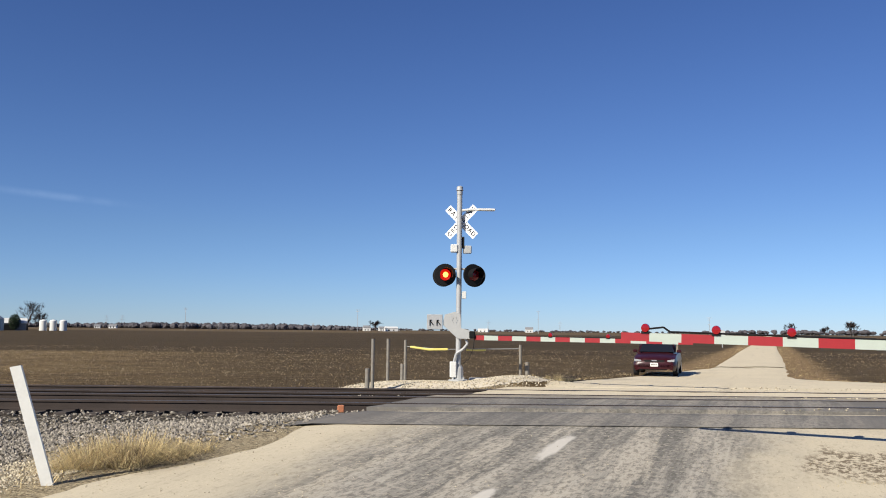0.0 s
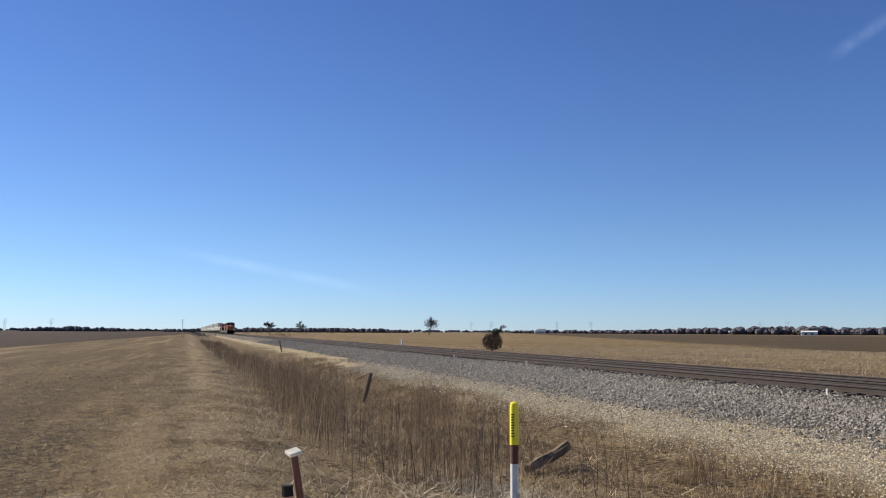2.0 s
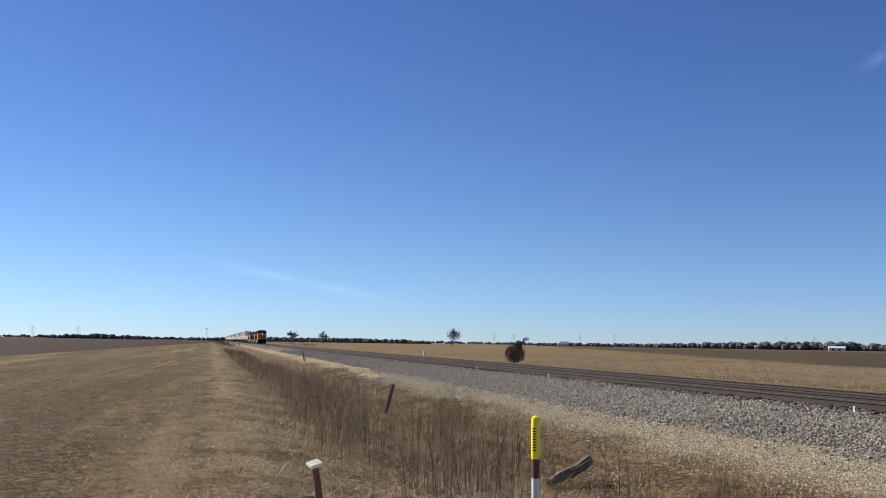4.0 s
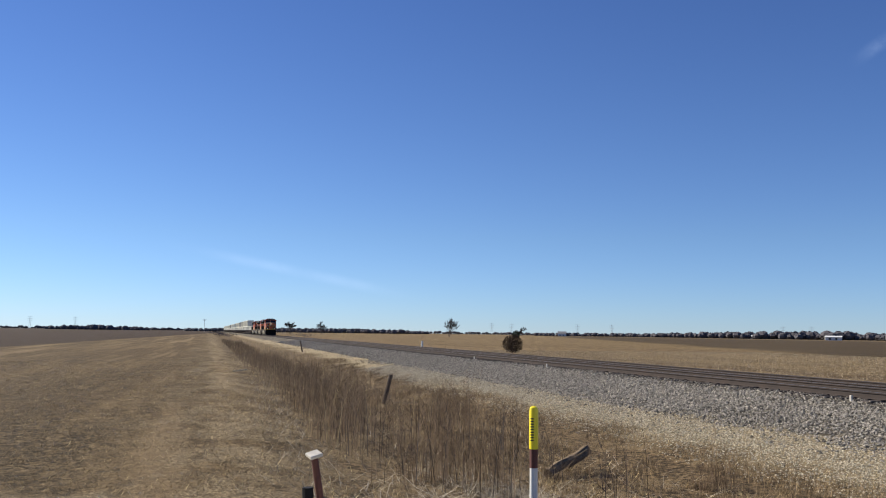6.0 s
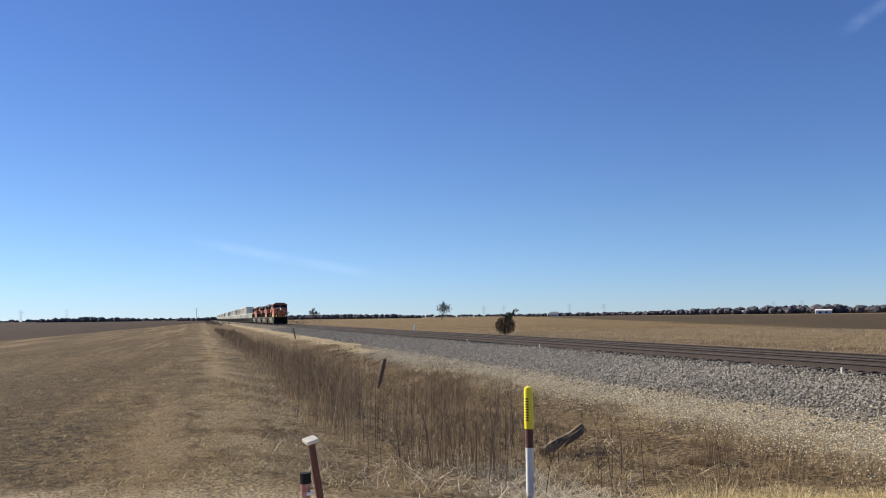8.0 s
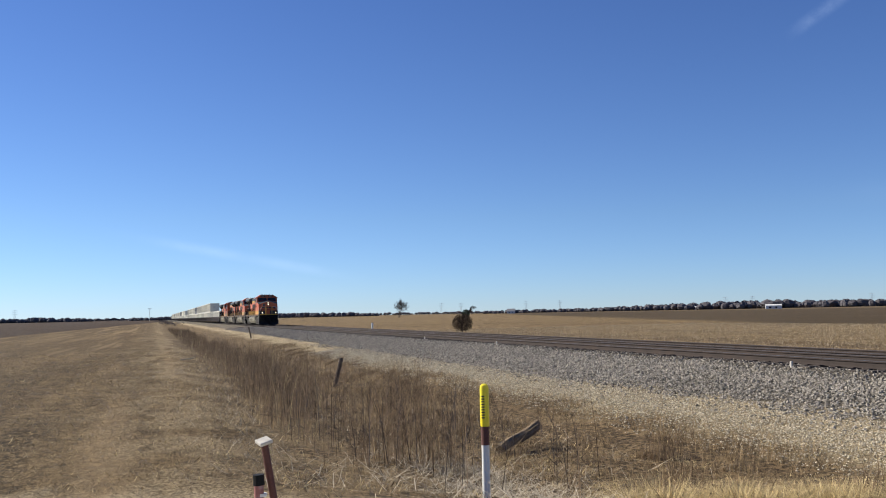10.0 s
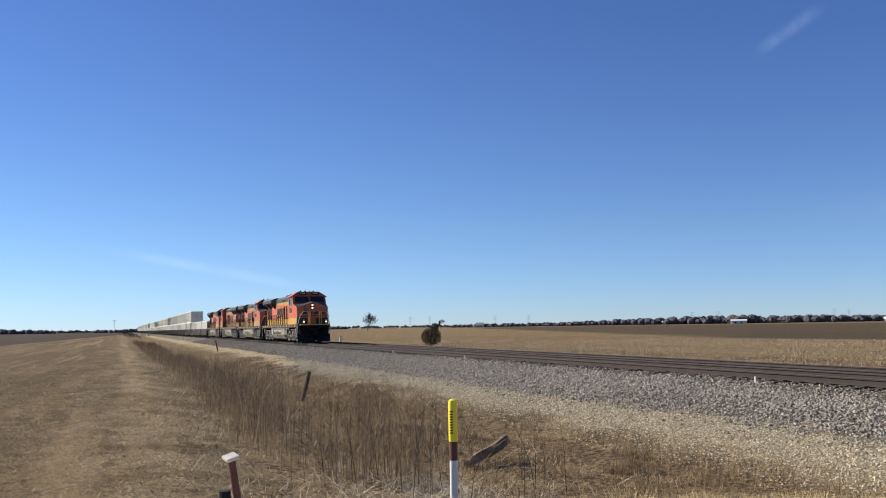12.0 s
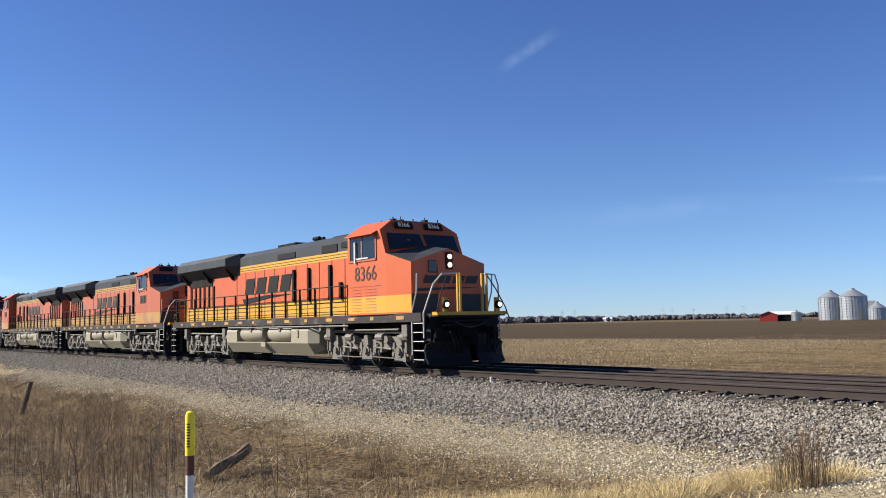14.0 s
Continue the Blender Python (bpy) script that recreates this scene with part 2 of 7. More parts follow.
CONTAINER = mat("white_container_paint", (0.56, 0.55, 0.47), 0.55, scale=0.8, var=0.08, fine=14, bump=0.03, dirt=(0.42, 0.38, 0.31), dirt_amount=0.25, per_piece=0.22)
CONTAINER_GREY = mat("grey_container_paint", (0.16, 0.17, 0.18), 0.55, scale=0.8, var=0.15, fine=14, bump=0.03, per_piece=0.2)
WELL = mat("brown_well_car_paint", (0.06, 0.045, 0.04), 0.7, scale=1.5, var=0.3, fine=20, bump=0.1, dirt=(0.12, 0.09, 0.07), dirt_amount=0.3, per_piece=0.25)
STALK = island(mat("dry_weed_stalk", (0.175, 0.122, 0.076), 0.9, scale=5, var=0.3, fine=60, bump=0), 0.85)
BROWN_GRASS = island(mat("brown_dead_grass", (0.31, 0.225, 0.122), 0.9, scale=5, var=0.3, fine=60, bump=0), 0.55)
MAIZE = island(mat("pale_maize_litter", (0.36, 0.29, 0.19), 0.9, scale=5, var=0.25, fine=60, bump=0), 0.45)
PALE_STEM = island(mat("bleached_lying_stem", (0.42, 0.36, 0.26), 0.9, scale=5, var=0.25, fine=60, bump=0), 0.4)
STRAW = island(mat("straw_grass", (0.58, 0.46, 0.24), 0.85, scale=5, var=0.25, fine=60, bump=0), 0.4)
BARK = island(mat("grey_bark", (0.085, 0.07, 0.06), 0.95, scale=3, var=0.3, fine=30, bump=0.4), 0.25)
# the distance haze over the woods is mixed into this greyer, bluer colour
WOODS = island(mat("haze_tinted_woods", (0.090, 0.084, 0.090), 0.95, scale=0.3, var=0.3, fine=3, bump=0), 0.15)
TWIG = island(mat("bare_twigs", (0.050, 0.040, 0.036), 0.95, scale=3, var=0.3, fine=30, bump=0), 0.35)
CEDAR = island(mat("dark_cedar_foliage", (0.036, 0.024, 0.017), 0.9, scale=4, var=0.4, fine=30, bump=0), 0.5)
CEDAR_GREEN = island(mat("evergreen_foliage", (0.03, 0.045, 0.025), 0.9, scale=4, var=0.4, fine=30, bump=0), 0.4)
CAR_PAINT = mat("maroon_car_paint", (0.034, 0.006, 0.008), 0.3, scale=2, var=0.1, fine=30, bump=0.01, coat=0.06, spec=0.25, dirt=(0.1, 0.06, 0.05), dirt_amount=0.1)
TYRE = mat("tyre_rubber", (0.02, 0.02, 0.021), 0.85, scale=8, var=0.3)
RIM = mat("silver_wheel_rim", (0.4, 0.4, 0.41), 0.35, metal=0.8, scale=8, var=0.1)
LAMP_GLASS = mat("headlamp_glass", (0.28, 0.29, 0.30), 0.12, scale=8, var=0.1, bump=0)
WOOD = mat("weathered_post_wood", (0.13, 0.10, 0.075), 0.9, scale=4, var=0.35, fine=40, bump=0.4)
LOG_WOOD = mat("bleached_log_wood", (0.17, 0.125, 0.08), 0.9, scale=9, var=0.6, fine=40, bump=0.9)
PINK_PIPE = mat("faded_pink_pipe", (0.30, 0.12, 0.10), 0.75, scale=9, var=0.35, fine=50, bump=0.1, dirt=(0.42, 0.36, 0.33), dirt_amount=0.4)
RUST = mat("rust_brown_pipe", (0.10, 0.035, 0.025), 0.75, scale=6, var=0.35, fine=50, bump=0.2)
MARKER_YELLOW = mat("yellow_marker_plastic", (0.80, 0.66, 0.015), 0.4, scale=6, var=0.06, fine=50, bump=0.02)
GUARD_YELLOW = mat("pale_yellow_guard", (0.72, 0.62, 0.16), 0.5, scale=6, var=0.08)
ORANGE_TAG = mat("orange_marker_paint", (0.40, 0.15, 0.07), 0.6, scale=8, var=0.15)
BARN_RED = mat("barn_red_siding", (0.34, 0.03, 0.022), 0.7, scale=1, var=0.15, fine=8, bump=0.1)
BIN_STEEL = mat("corrugated_bin_steel", (0.34, 0.36, 0.37), 0.4, metal=0.5, scale=0.6, var=0.1, fine=6, bump=0.1)
ROOF_GREY = mat("grey_roof", (0.22, 0.22, 0.22), 0.7, scale=1, var=0.2, fine=10)
HOUSE_WHITE = mat("white_siding", (0.6, 0.6, 0.57), 0.7, scale=1, var=0.06, fine=10)
CONCRETE = mat("pale_concrete", (0.5, 0.47, 0.41), 0.9, scale=3, var=0.2, fine=40, bump=0.3)

# ---------------------------------------------------------------- building tools


def link(name, bm, mats, parent=None, label="", smooth=False):
    me = bpy.data.meshes.new(name)
    bm.normal_update()
    bm.to_mesh(me)
    bm.free()
    for m in mats if isinstance(mats, (list, tuple)) else [mats]:
        me.materials.append(m)
    if smooth:
        for p in me.polygons:
            p.use_smooth = True
        me.set_sharp_from_angle(angle=radians(38))
    ob = new(name, me)
    if parent is not None:
        ob.parent = parent
    if label:
        ob["label"] = label
    return ob


def part(name, bm, mats, parent, label="", smooth=False):
    return link(name, bm, mats, parent, label, smooth)


def share(name, me, parent, m):
    ob = new(name, me)
    ob.parent = parent
    ob.matrix_basis = m
    return ob


def empty(name, m, label, category, group="", kind=""):
    ob = new(name)
    ob.matrix_basis = m
    return tagged(ob, label, category, group, kind)


def box(bm, lo, hi, mi=0, bevel=0.0):
    x0, y0, z0 = lo
    x1, y1, z1 = hi
    v = [bm.verts.new(p) for p in ((x0, y0, z0), (x1, y0, z0), (x1, y1, z0), (x0, y1, z0), (x0, y0, z1), (x1, y0, z1), (x1, y1, z1), (x0, y1, z1))]
    fs = [bm.faces.new([v[i] for i in q]) for q in ((0, 3, 2, 1), (4, 5, 6, 7), (0, 1, 5, 4), (1, 2, 6, 5), (2, 3, 7, 6), (3, 0, 4, 7))]
    for f in fs:
        f.material_index = mi
    if bevel:
        es = list({e for f in fs for e in f.edges})
        r = bmesh.ops.bevel(bm, geom=es, offset=bevel, segments=1, affect="EDGES")
        for f in r["faces"]:
            f.material_index = mi
    return v


def prism(bm, pts, axis, lo, hi, mi=0):
    """A polygon in the two other axes, in their order, drawn out along one axis."""
    def at(p, w):
        q = list(p)
        q.insert("xyz".index(axis), w)
        return q
    a, b = [bm.verts.new(at(p, lo)) for p in pts], [bm.verts.new(at(p, hi)) for p in pts]
    fs = [bm.faces.new(a[::-1]), bm.faces.new(b)]
    for i in range(len(pts)):
        j = (i + 1) % len(pts)
        fs.append(bm.faces.new((a[i], a[j], b[j], b[i])))
    for f in fs:
        f.material_index = mi
    bmesh.ops.recalc_face_normals(bm, faces=fs)
    return fs


def cyl(bm, p, q, r, seg=10, mi=0, r2=None):
    p, q = Vector(p), Vector(q)
    d = q - p
    turn = d.to_track_quat("Z", "Y").to_matrix().to_4x4()
    r2 = r if r2 is None else r2
    rings = []
    for c, rr in ((p, r), (q, r2)):
        rings.append([bm.verts.new(c + turn.to_3x3() @ Vector((rr * math.cos(2 * math.pi * i / seg), rr * math.sin(2 * math.pi * i / seg), 0))) for i in range(seg)])
    a, b = rings
    fs = [bm.faces.new(a[::-1]), bm.faces.new(b)]
    for i in range(seg):
        j = (i + 1) % seg
        fs.append(bm.faces.new((a[i], a[j], b[j], b[i])))
    for f in fs:
        f.material_index = mi
    return fs


def tube(bm, pts, r, seg=6, mi=0):
    for a, b in zip(pts, pts[1:]):
        cyl(bm, a, b, r, seg, mi)


def lathe(bm, prof, centre=(0, 0, 0), axis="z", seg=20, mi=0, squash=(1, 1)):
    """prof: (radius, along) pairs."""
    rings = []
    for r, h in prof:
        ring = []
        for i in range(seg):
            a = 2 * math.pi * i / seg
            u, w = r * math.cos(a) * squash[0], r * math.sin(a) * squash[1]
            p = {"z": (u, w, h), "y": (u, h, w), "x": (h, u, w)}[axis]
            ring.append(bm.verts.new(Vector(p) + Vector(centre)))
        rings.append(ring)
    fs = []
    for a, b in zip(rings, rings[1:]):
        for i in range(seg):
            j = (i + 1) % seg
            fs.append(bm.faces.new((a[i], a[j], b[j], b[i])))
    fs.append(bm.faces.new(rings[0][::-1]))
    fs.append(bm.faces.new(rings[-1]))
    for f in fs:
        f.material_index = mi
    bmesh.ops.recalc_face_normals(bm, faces=fs)
    return fs


def words(name, text, size, m, parent, pose_m, shear=0.0):
    """Lettering in the built-in font, turned into a thin mesh."""
    cu = bpy.data.curves.new(name, "FONT")
    cu.body, cu.size, cu.extrude, cu.align_x, cu.align_y, cu.shear = text, size, 0.004, "CENTER", "CENTER", shear
    cu.resolution_u = 3
    tmp = bpy.data.objects.new(name, cu)
    me = bpy.data.meshes.new_from_object(tmp)
    bpy.data.objects.remove(tmp)
    me.name = name
    me.materials.clear()
    me.materials.append(m)
    ob = new(name, me)
    ob.parent = parent
    ob.matrix_basis = pose_m
    return ob


def mass(name, verts, faces, mats, parent=None, label="", category="", kind="stuff", indices=None):
    """One object out of many small joined pieces."""
    me = bpy.data.meshes.new(name)
    me.from_pydata(np.asarray(verts).tolist(), [], faces if isinstance(faces, list) else np.asarray(faces).tolist())
    for m in mats if isinstance(mats, (list, tuple)) else [mats]:
        me.materials.append(m)
    if indices is not None:
        me.polygons.foreach_set("material_index", np.asarray(indices, dtype=np.int32))
    me.update()
    ob = new(name, me)
    if parent is not None:
        ob.parent = parent
    return tagged(ob, label, category, "", kind)

# ---------------------------------------------------------------- the lie of the land
TRACK_Y = (16.4, 20.6)          # centre lines of the two tracks, which run along x
PROFILE = [(-60, -0.14), (0.6, -0.14), (2.4, -0.45), (4.4, -0.78), (6.8, -0.82), (10.2, -0.52), (14.4, -0.09), (14.9, -0.04), (18.1, -0.05), (19.2, -0.17), (22.2, -0.17), (23.4, -0.34), (27, -0.42), (60, -0.42)]


def smooth(a, b, v):
    t = min(1.0, max(0.0, (v - a) / (b - a)))
    return t * t * (3 - 2 * t)


def road_x(y):
    return -1.1 + 0.394 * y


def road_half(y, side):
    """Half the width of the gravelled roadway, which flares at the crossing."""
    if y < 15:
        return 5.7
    if side < 0:
        return 2.1 + 2.9 * (1 - smooth(33, 46, y))
    return 2.1 + 4.2 * (1 - smooth(22, 38, y))


def road_level(y):
    near = -0.12 + 0.27 * smooth(6, 14.4, y)
    far = 0.03 - 0.34 * smooth(24, 36, y)
    return near if y < 18 else far


def height(x, y):
    p = np.interp(y, [a for a, _ in PROFILE], [b for _, b in PROFILE])
    d = x - road_x(y)
    h = road_half(y, d)
    w = 1 - smooth(h, h + (4.6 if y < 14 and d < 0 else 2.6), abs(d))
    w *= 1 - smooth(42, 48, y)
    if 14.6 < y < 22.4:
        w = 0.0
    rough = 0.05 * noise.noise((x * 0.35, y * 0.35, 0)) + 0.025 * noise.noise((x * 1.3, y * 1.3, 4))
    if 9.5 < y < 23:
        rough *= 0.35
    rough *= 1 - smooth(60, 90, math.hypot(x, y))
    mound = 0.40 * math.exp(-(((x - 0.5) / 2.9) ** 2 + ((y - 24.1) / 1.5) ** 2) ** 2)
    return p * (1 - w) + (road_level(y) - 0.03) * w + rough * (1 - 0.7 * w) + mound


def axis_steps(bounds):
    out = []
    for a, b, s in bounds:
        out += list(np.arange(a, b, s))
    return out + [bounds[-1][1]]


XS = axis_steps([(-4600, -600, 400), (-600, -160, 40), (-160, -60, 5), (-60, -24, 1.0), (-24, 14, 0.4), (14, 40, 2), (40, 160, 12), (160, 600, 60), (600, 4600, 400)])
YS = axis_steps([(-4600, -600, 400), (-600, -80, 40), (-80, -8, 4), (-8, 0, 1.0), (0, 30, 0.4), (30, 60, 2), (60, 160, 10), (160, 600, 60), (600, 4600, 400)])


def ground_material():
    m = bpy.data.materials.new("farmland")
    m.use_nodes = True
    n, l = m.node_tree.nodes, m.node_tree.links
    b = n["Principled BSDF"]
    b.inputs["Roughness"].default_value = 0.95
    b.inputs["Specular IOR Level"].default_value = 0.08
    tc = n.new("ShaderNodeTexCoord")
    sep = n.new("ShaderNodeSeparateXYZ")
    l.new(tc.outputs["Object"], sep.inputs[0])

    def tex(scale, detail=5, stretch=(1, 1, 1), rough=0.6):
        mp = n.new("ShaderNodeMapping")
        mp.inputs["Scale"].default_value = stretch
        l.new(tc.outputs["Object"], mp.inputs[0])
        t = n.new("ShaderNodeTexNoise")
        t.inputs["Scale"].default_value, t.inputs["Detail"].default_value, t.inputs["Roughness"].default_value = scale, detail, rough
        l.new(mp.outputs[0], t.inputs["Vector"])
        return t.outputs["Fac"]

    def ramp(src, lo, hi, a=0.0, c=1.0):
        r = n.new("ShaderNodeMapRange")
        r.interpolation_type = "SMOOTHSTEP"
        for i, v in enumerate((lo, hi, a, c)):
            r.inputs[i + 1].default_value = v
        l.new(src, r.inputs[0])
        return r.outputs[0]

    def arith(op, a, c):
        k = n.new("ShaderNodeMath")
        k.operation = op
        for i, v in enumerate((a, c)):
            if isinstance(v, (int, float)):
                k.inputs[i].default_value = v
            else:
                l.new(v, k.inputs[i])
        return k.outputs[0]

    def mixed(fac, a, c):
        k = n.new("ShaderNodeMix")
        k.data_type = "RGBA"
        for i, v in ((0, fac), (6, a), (7, c)):
            if isinstance(v, (int, float)):
                k.inputs[i].default_value = v
            elif isinstance(v, tuple):
                k.inputs[i].default_value = (*v, 1)
            else:
                l.new(v, k.inputs[i])
        return k.outputs[2]

    wob = arith("MULTIPLY", arith("SUBTRACT", tex(0.25), 0.5), 5.0)
    wob2 = arith("MULTIPLY", arith("SUBTRACT", tex(1.1), 0.5), 2.0)
    y = arith("ADD", arith("ADD", sep.outputs["Y"], wob), wob2)
    far_wob = arith("MULTIPLY", arith("SUBTRACT", tex(0.03), 0.5), 16.0)
    yfar = arith("ADD", sep.outputs["Y"], far_wob)
    straw = tex(9.0, 6, (1, 1, 1), 0.75)
    crumbs = tex(26.0, 4, (1, 1, 1), 0.8)
    mats = tex(0.75, 5, (0.7, 1, 1), 0.65)
    clods = tex(2.2, 6, (1, 1, 1), 0.7)
    patch = tex(0.12, 4)
    rows = tex(0.5, 4, (0.06, 1.0, 1.0))
    far_rows = tex(0.22, 5, (0.05, 1.0, 1.0), 0.7)
    # mown dry grass on the near side, in long swathes along the track
    lawn = mixed(ramp(straw, 0.42, 0.58), (0.036, 0.026, 0.014), (0.215, 0.156, 0.084))
    lawn = mixed(ramp(patch, 0.42, 0.7, 0, 0.5), lawn, (0.165, 0.112, 0.060))
    lawn = mixed(ramp(rows, 0.47, 0.60, 0, 0.65), lawn, (0.25, 0.182, 0.10))
    lawn = mixed(ramp(clods, 0.50, 0.62, 0, 0.55), lawn, (0.098, 0.070, 0.038))
    lawn = mixed(ramp(tex(0.9, 5, (0.16, 1.0, 1.0), 0.75), 0.52, 0.64, 0, 0.6), lawn, (0.105, 0.073, 0.040))
    lawn = mixed(ramp(crumbs, 0.45, 0.55, 0.6, 0), lawn, (0.040, 0.029, 0.017))
    tuft = tex(3.6, 6, (0.75, 1, 1), 0.85)
    lawn = mixed(ramp(tuft, 0.40, 0.47, 0.7, 0), lawn, (0.045, 0.034, 0.019))
    lawn = mixed(ramp(tuft, 0.54, 0.60, 0, 0.65), lawn, (0.24, 0.18, 0.105))
    tracks = tex(0.7, 3, (0.03, 1.0, 1.0), 0.5)
    lawn = mixed(ramp(tracks, 0.56, 0.64, 0, 0.4), lawn, (0.29, 0.215, 0.13))
    edge = arith("MULTIPLY", ramp(y, -2.0, 0.8), ramp(mats, 0.42, 0.54, 0, 0.65))
    lawn = mixed(edge, lawn, mixed(ramp(crumbs, 0.42, 0.58), (0.13, 0.098, 0.060), (0.42, 0.345, 0.23)))
    plough = mixed(ramp(clods, 0.35, 0.7), (0.025, 0.017, 0.012), (0.08, 0.055, 0.038))
    # ditch with matted dead grass
    ditch = mixed(ramp(straw, 0.42, 0.60), (0.050, 0.038, 0.024), (0.235, 0.170, 0.10))
    ditch = mixed(ramp(clods, 0.5, 0.68, 0, 0.6), ditch, (0.066, 0.049, 0.033))
    ditch = mixed(ramp(mats, 0.50, 0.60, 0, 0.6), ditch, mixed(ramp(crumbs, 0.42, 0.58), (0.12, 0.09, 0.054), (0.33, 0.25, 0.15)))
    lime = mixed(ramp(crumbs, 0.40, 0.58), (0.12, 0.095, 0.062), (0.45, 0.38, 0.26))
    lime = mixed(ramp(mats, 0.5, 0.66, 0, 0.5), lime, (0.13, 0.095, 0.06))
    vor = n.new("ShaderNodeTexVoronoi")
    vor.inputs["Scale"].default_value = 13.0
    l.new(tc.outputs["Object"], vor.inputs["Vector"])
    stone_v = n.new("ShaderNodeSeparateColor")
    l.new(vor.outputs["Color"], stone_v.inputs[0])
    ballast = mixed(ramp(stone_v.outputs[0], 0.0, 1.0), (0.06, 0.054, 0.047), (0.32, 0.29, 0.245))
    ballast = mixed(ramp(vor.outputs["Distance"], 0.35, 0.62, 0, 0.85), ballast, (0.05, 0.045, 0.04))
    bed = mixed(ramp(stone_v.outputs[0], 0.0, 1.0), (0.034, 0.028, 0.025), (0.090, 0.075, 0.066))
    # maize stubble, then bare dark soil
    stubble = mixed(ramp(crumbs, 0.42, 0.62), (0.06, 0.042, 0.025), (0.35, 0.26, 0.14))
    stubble = mixed(ramp(far_rows, 0.46, 0.62, 0, 0.7), stubble, (0.10, 0.07, 0.042))
    litter = tex(1.7, 6, (0.3, 1, 1), 0.8)
    stubble = mixed(ramp(litter, 0.38, 0.47, 0.65, 0), stubble, (0.06, 0.043, 0.027))
    stubble = mixed(ramp(litter, 0.53, 0.62, 0, 0.5), stubble, (0.36, 0.275, 0.16))
    soil = mixed(ramp(straw, 0.48, 0.62), (0.036, 0.027, 0.017), (0.16, 0.12, 0.07))
    soil = mixed(ramp(far_rows, 0.4, 0.7, 0, 0.7), soil, (0.072, 0.053, 0.034))
    soil = mixed(ramp(tex(0.5, 6, (0.03, 1.0, 1.0), 0.8), 0.47, 0.6, 0, 0.5), soil, (0.125, 0.097, 0.063))
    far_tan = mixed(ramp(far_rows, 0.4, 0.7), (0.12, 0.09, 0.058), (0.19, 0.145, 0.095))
    far_edge = arith("ADD", arith("ADD", sep.outputs["Y"], arith("MULTIPLY", sep.outputs["X"], 0.0416)), arith("MULTIPLY", far_wob, 0.12))
    c = mixed(ramp(far_edge, -20.4, -19.2), plough, lawn)
    c = mixed(ramp(y, 0.6, 2.0), c, ditch)
    c = mixed(ramp(y, 8.3, 9.7), c, lime)
    c = mixed(ramp(y, 10.4, 11.6), c, ballast)
    c = mixed(ramp(sep.outputs["Y"], 14.9, 15.2), c, bed)
    c = mixed(ramp(sep.outputs["Y"], 21.8, 22.2), c, lime)
    c = mixed(ramp(y, 22.6, 23.8), c, stubble)
    # the stubble thins out towards the crossing
    xw = arith("ADD", arith("ADD", sep.outputs["X"], arith("MULTIPLY", sep.outputs["Y"], 0.25)), arith("MULTIPLY", wob, 3.0))
    bare = mixed(ramp(xw, -12.0, 6.0, 0.0, 0.75), stubble, soil)
    c = mixed(ramp(y, 23.2, 24.4), c, bare)
    slant = arith("ADD", yfar, arith("MULTIPLY", arith("MINIMUM", arith("ADD", sep.outputs["X"], 80.0), 0.0), 0.36))
    c = mixed(ramp(slant, 62, 72), c, soil)
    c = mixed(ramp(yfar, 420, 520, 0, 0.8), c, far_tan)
    # dead grass verge along the far road
    off = arith("ABSOLUTE", arith("ADD", arith("SUBTRACT", sep.outputs["X"], arith("MULTIPLY", sep.outputs["Y"], 0.394)), arith("ADD", wob2, 1.1)), 0.0)
    verge = arith("MULTIPLY", ramp(off, 3.4, 4.8, 1.0, 0.0), ramp(sep.outputs["Y"], 26, 30))
    c = mixed(verge, c, mixed(ramp(straw, 0.35, 0.68), (0.15, 0.10, 0.055), (0.36, 0.265, 0.15)))
    warm = n.new("ShaderNodeMix")      # warm tint in all ground colours, offsetting the blue of the sky fill
    warm.data_type, warm.blend_type = "RGBA", "MULTIPLY"
    warm.inputs[0].default_value = 1.0
    warm.inputs[7].default_value = (1.0, 0.96, 0.865, 1)
    shoulder = arith("MULTIPLY", ramp(off, 6.4, 8.0, 1.0, 0.0), ramp(sep.outputs["Y"], 13.6, 14.6, 1.0, 0.0))
    c = mixed(shoulder, c, mixed(ramp(crumbs, 0.38, 0.56), (0.16, 0.128, 0.085), (0.50, 0.43, 0.30)))
    l.new(c, warm.inputs[6]), l.new(warm.outputs[2], b.inputs["Base Color"])
    bp = n.new("ShaderNodeBump")
    bp.inputs["Strength"].default_value, bp.inputs["Distance"].default_value = 1.0, 0.08
    l.new(arith("ADD", straw, arith("MULTIPLY", clods, 1.5)), bp.inputs["Height"])
    l.new(bp.outputs[0], b.inputs["Normal"])
    return m


def build_ground():
    v = [(x, y, height(x, y)) for y in YS for x in XS]
    nx, ny = len(XS), len(YS)
    f = [(j * nx + i, j * nx + i + 1, (j + 1) * nx + i + 1, (j + 1) * nx + i) for j in range(ny - 1) for i in range(nx - 1)]
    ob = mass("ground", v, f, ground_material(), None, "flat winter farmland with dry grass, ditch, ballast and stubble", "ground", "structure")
    for p in ob.data.polygons:
        p.use_smooth = True
    return ob


def gravel_material(name, a, b_, wear, wear_amount):
    m = mat(name, a, 0.93, scale=0.5, var=0.14, fine=55, bump=0.45, dirt=b_, dirt_amount=wear_amount)
    return m


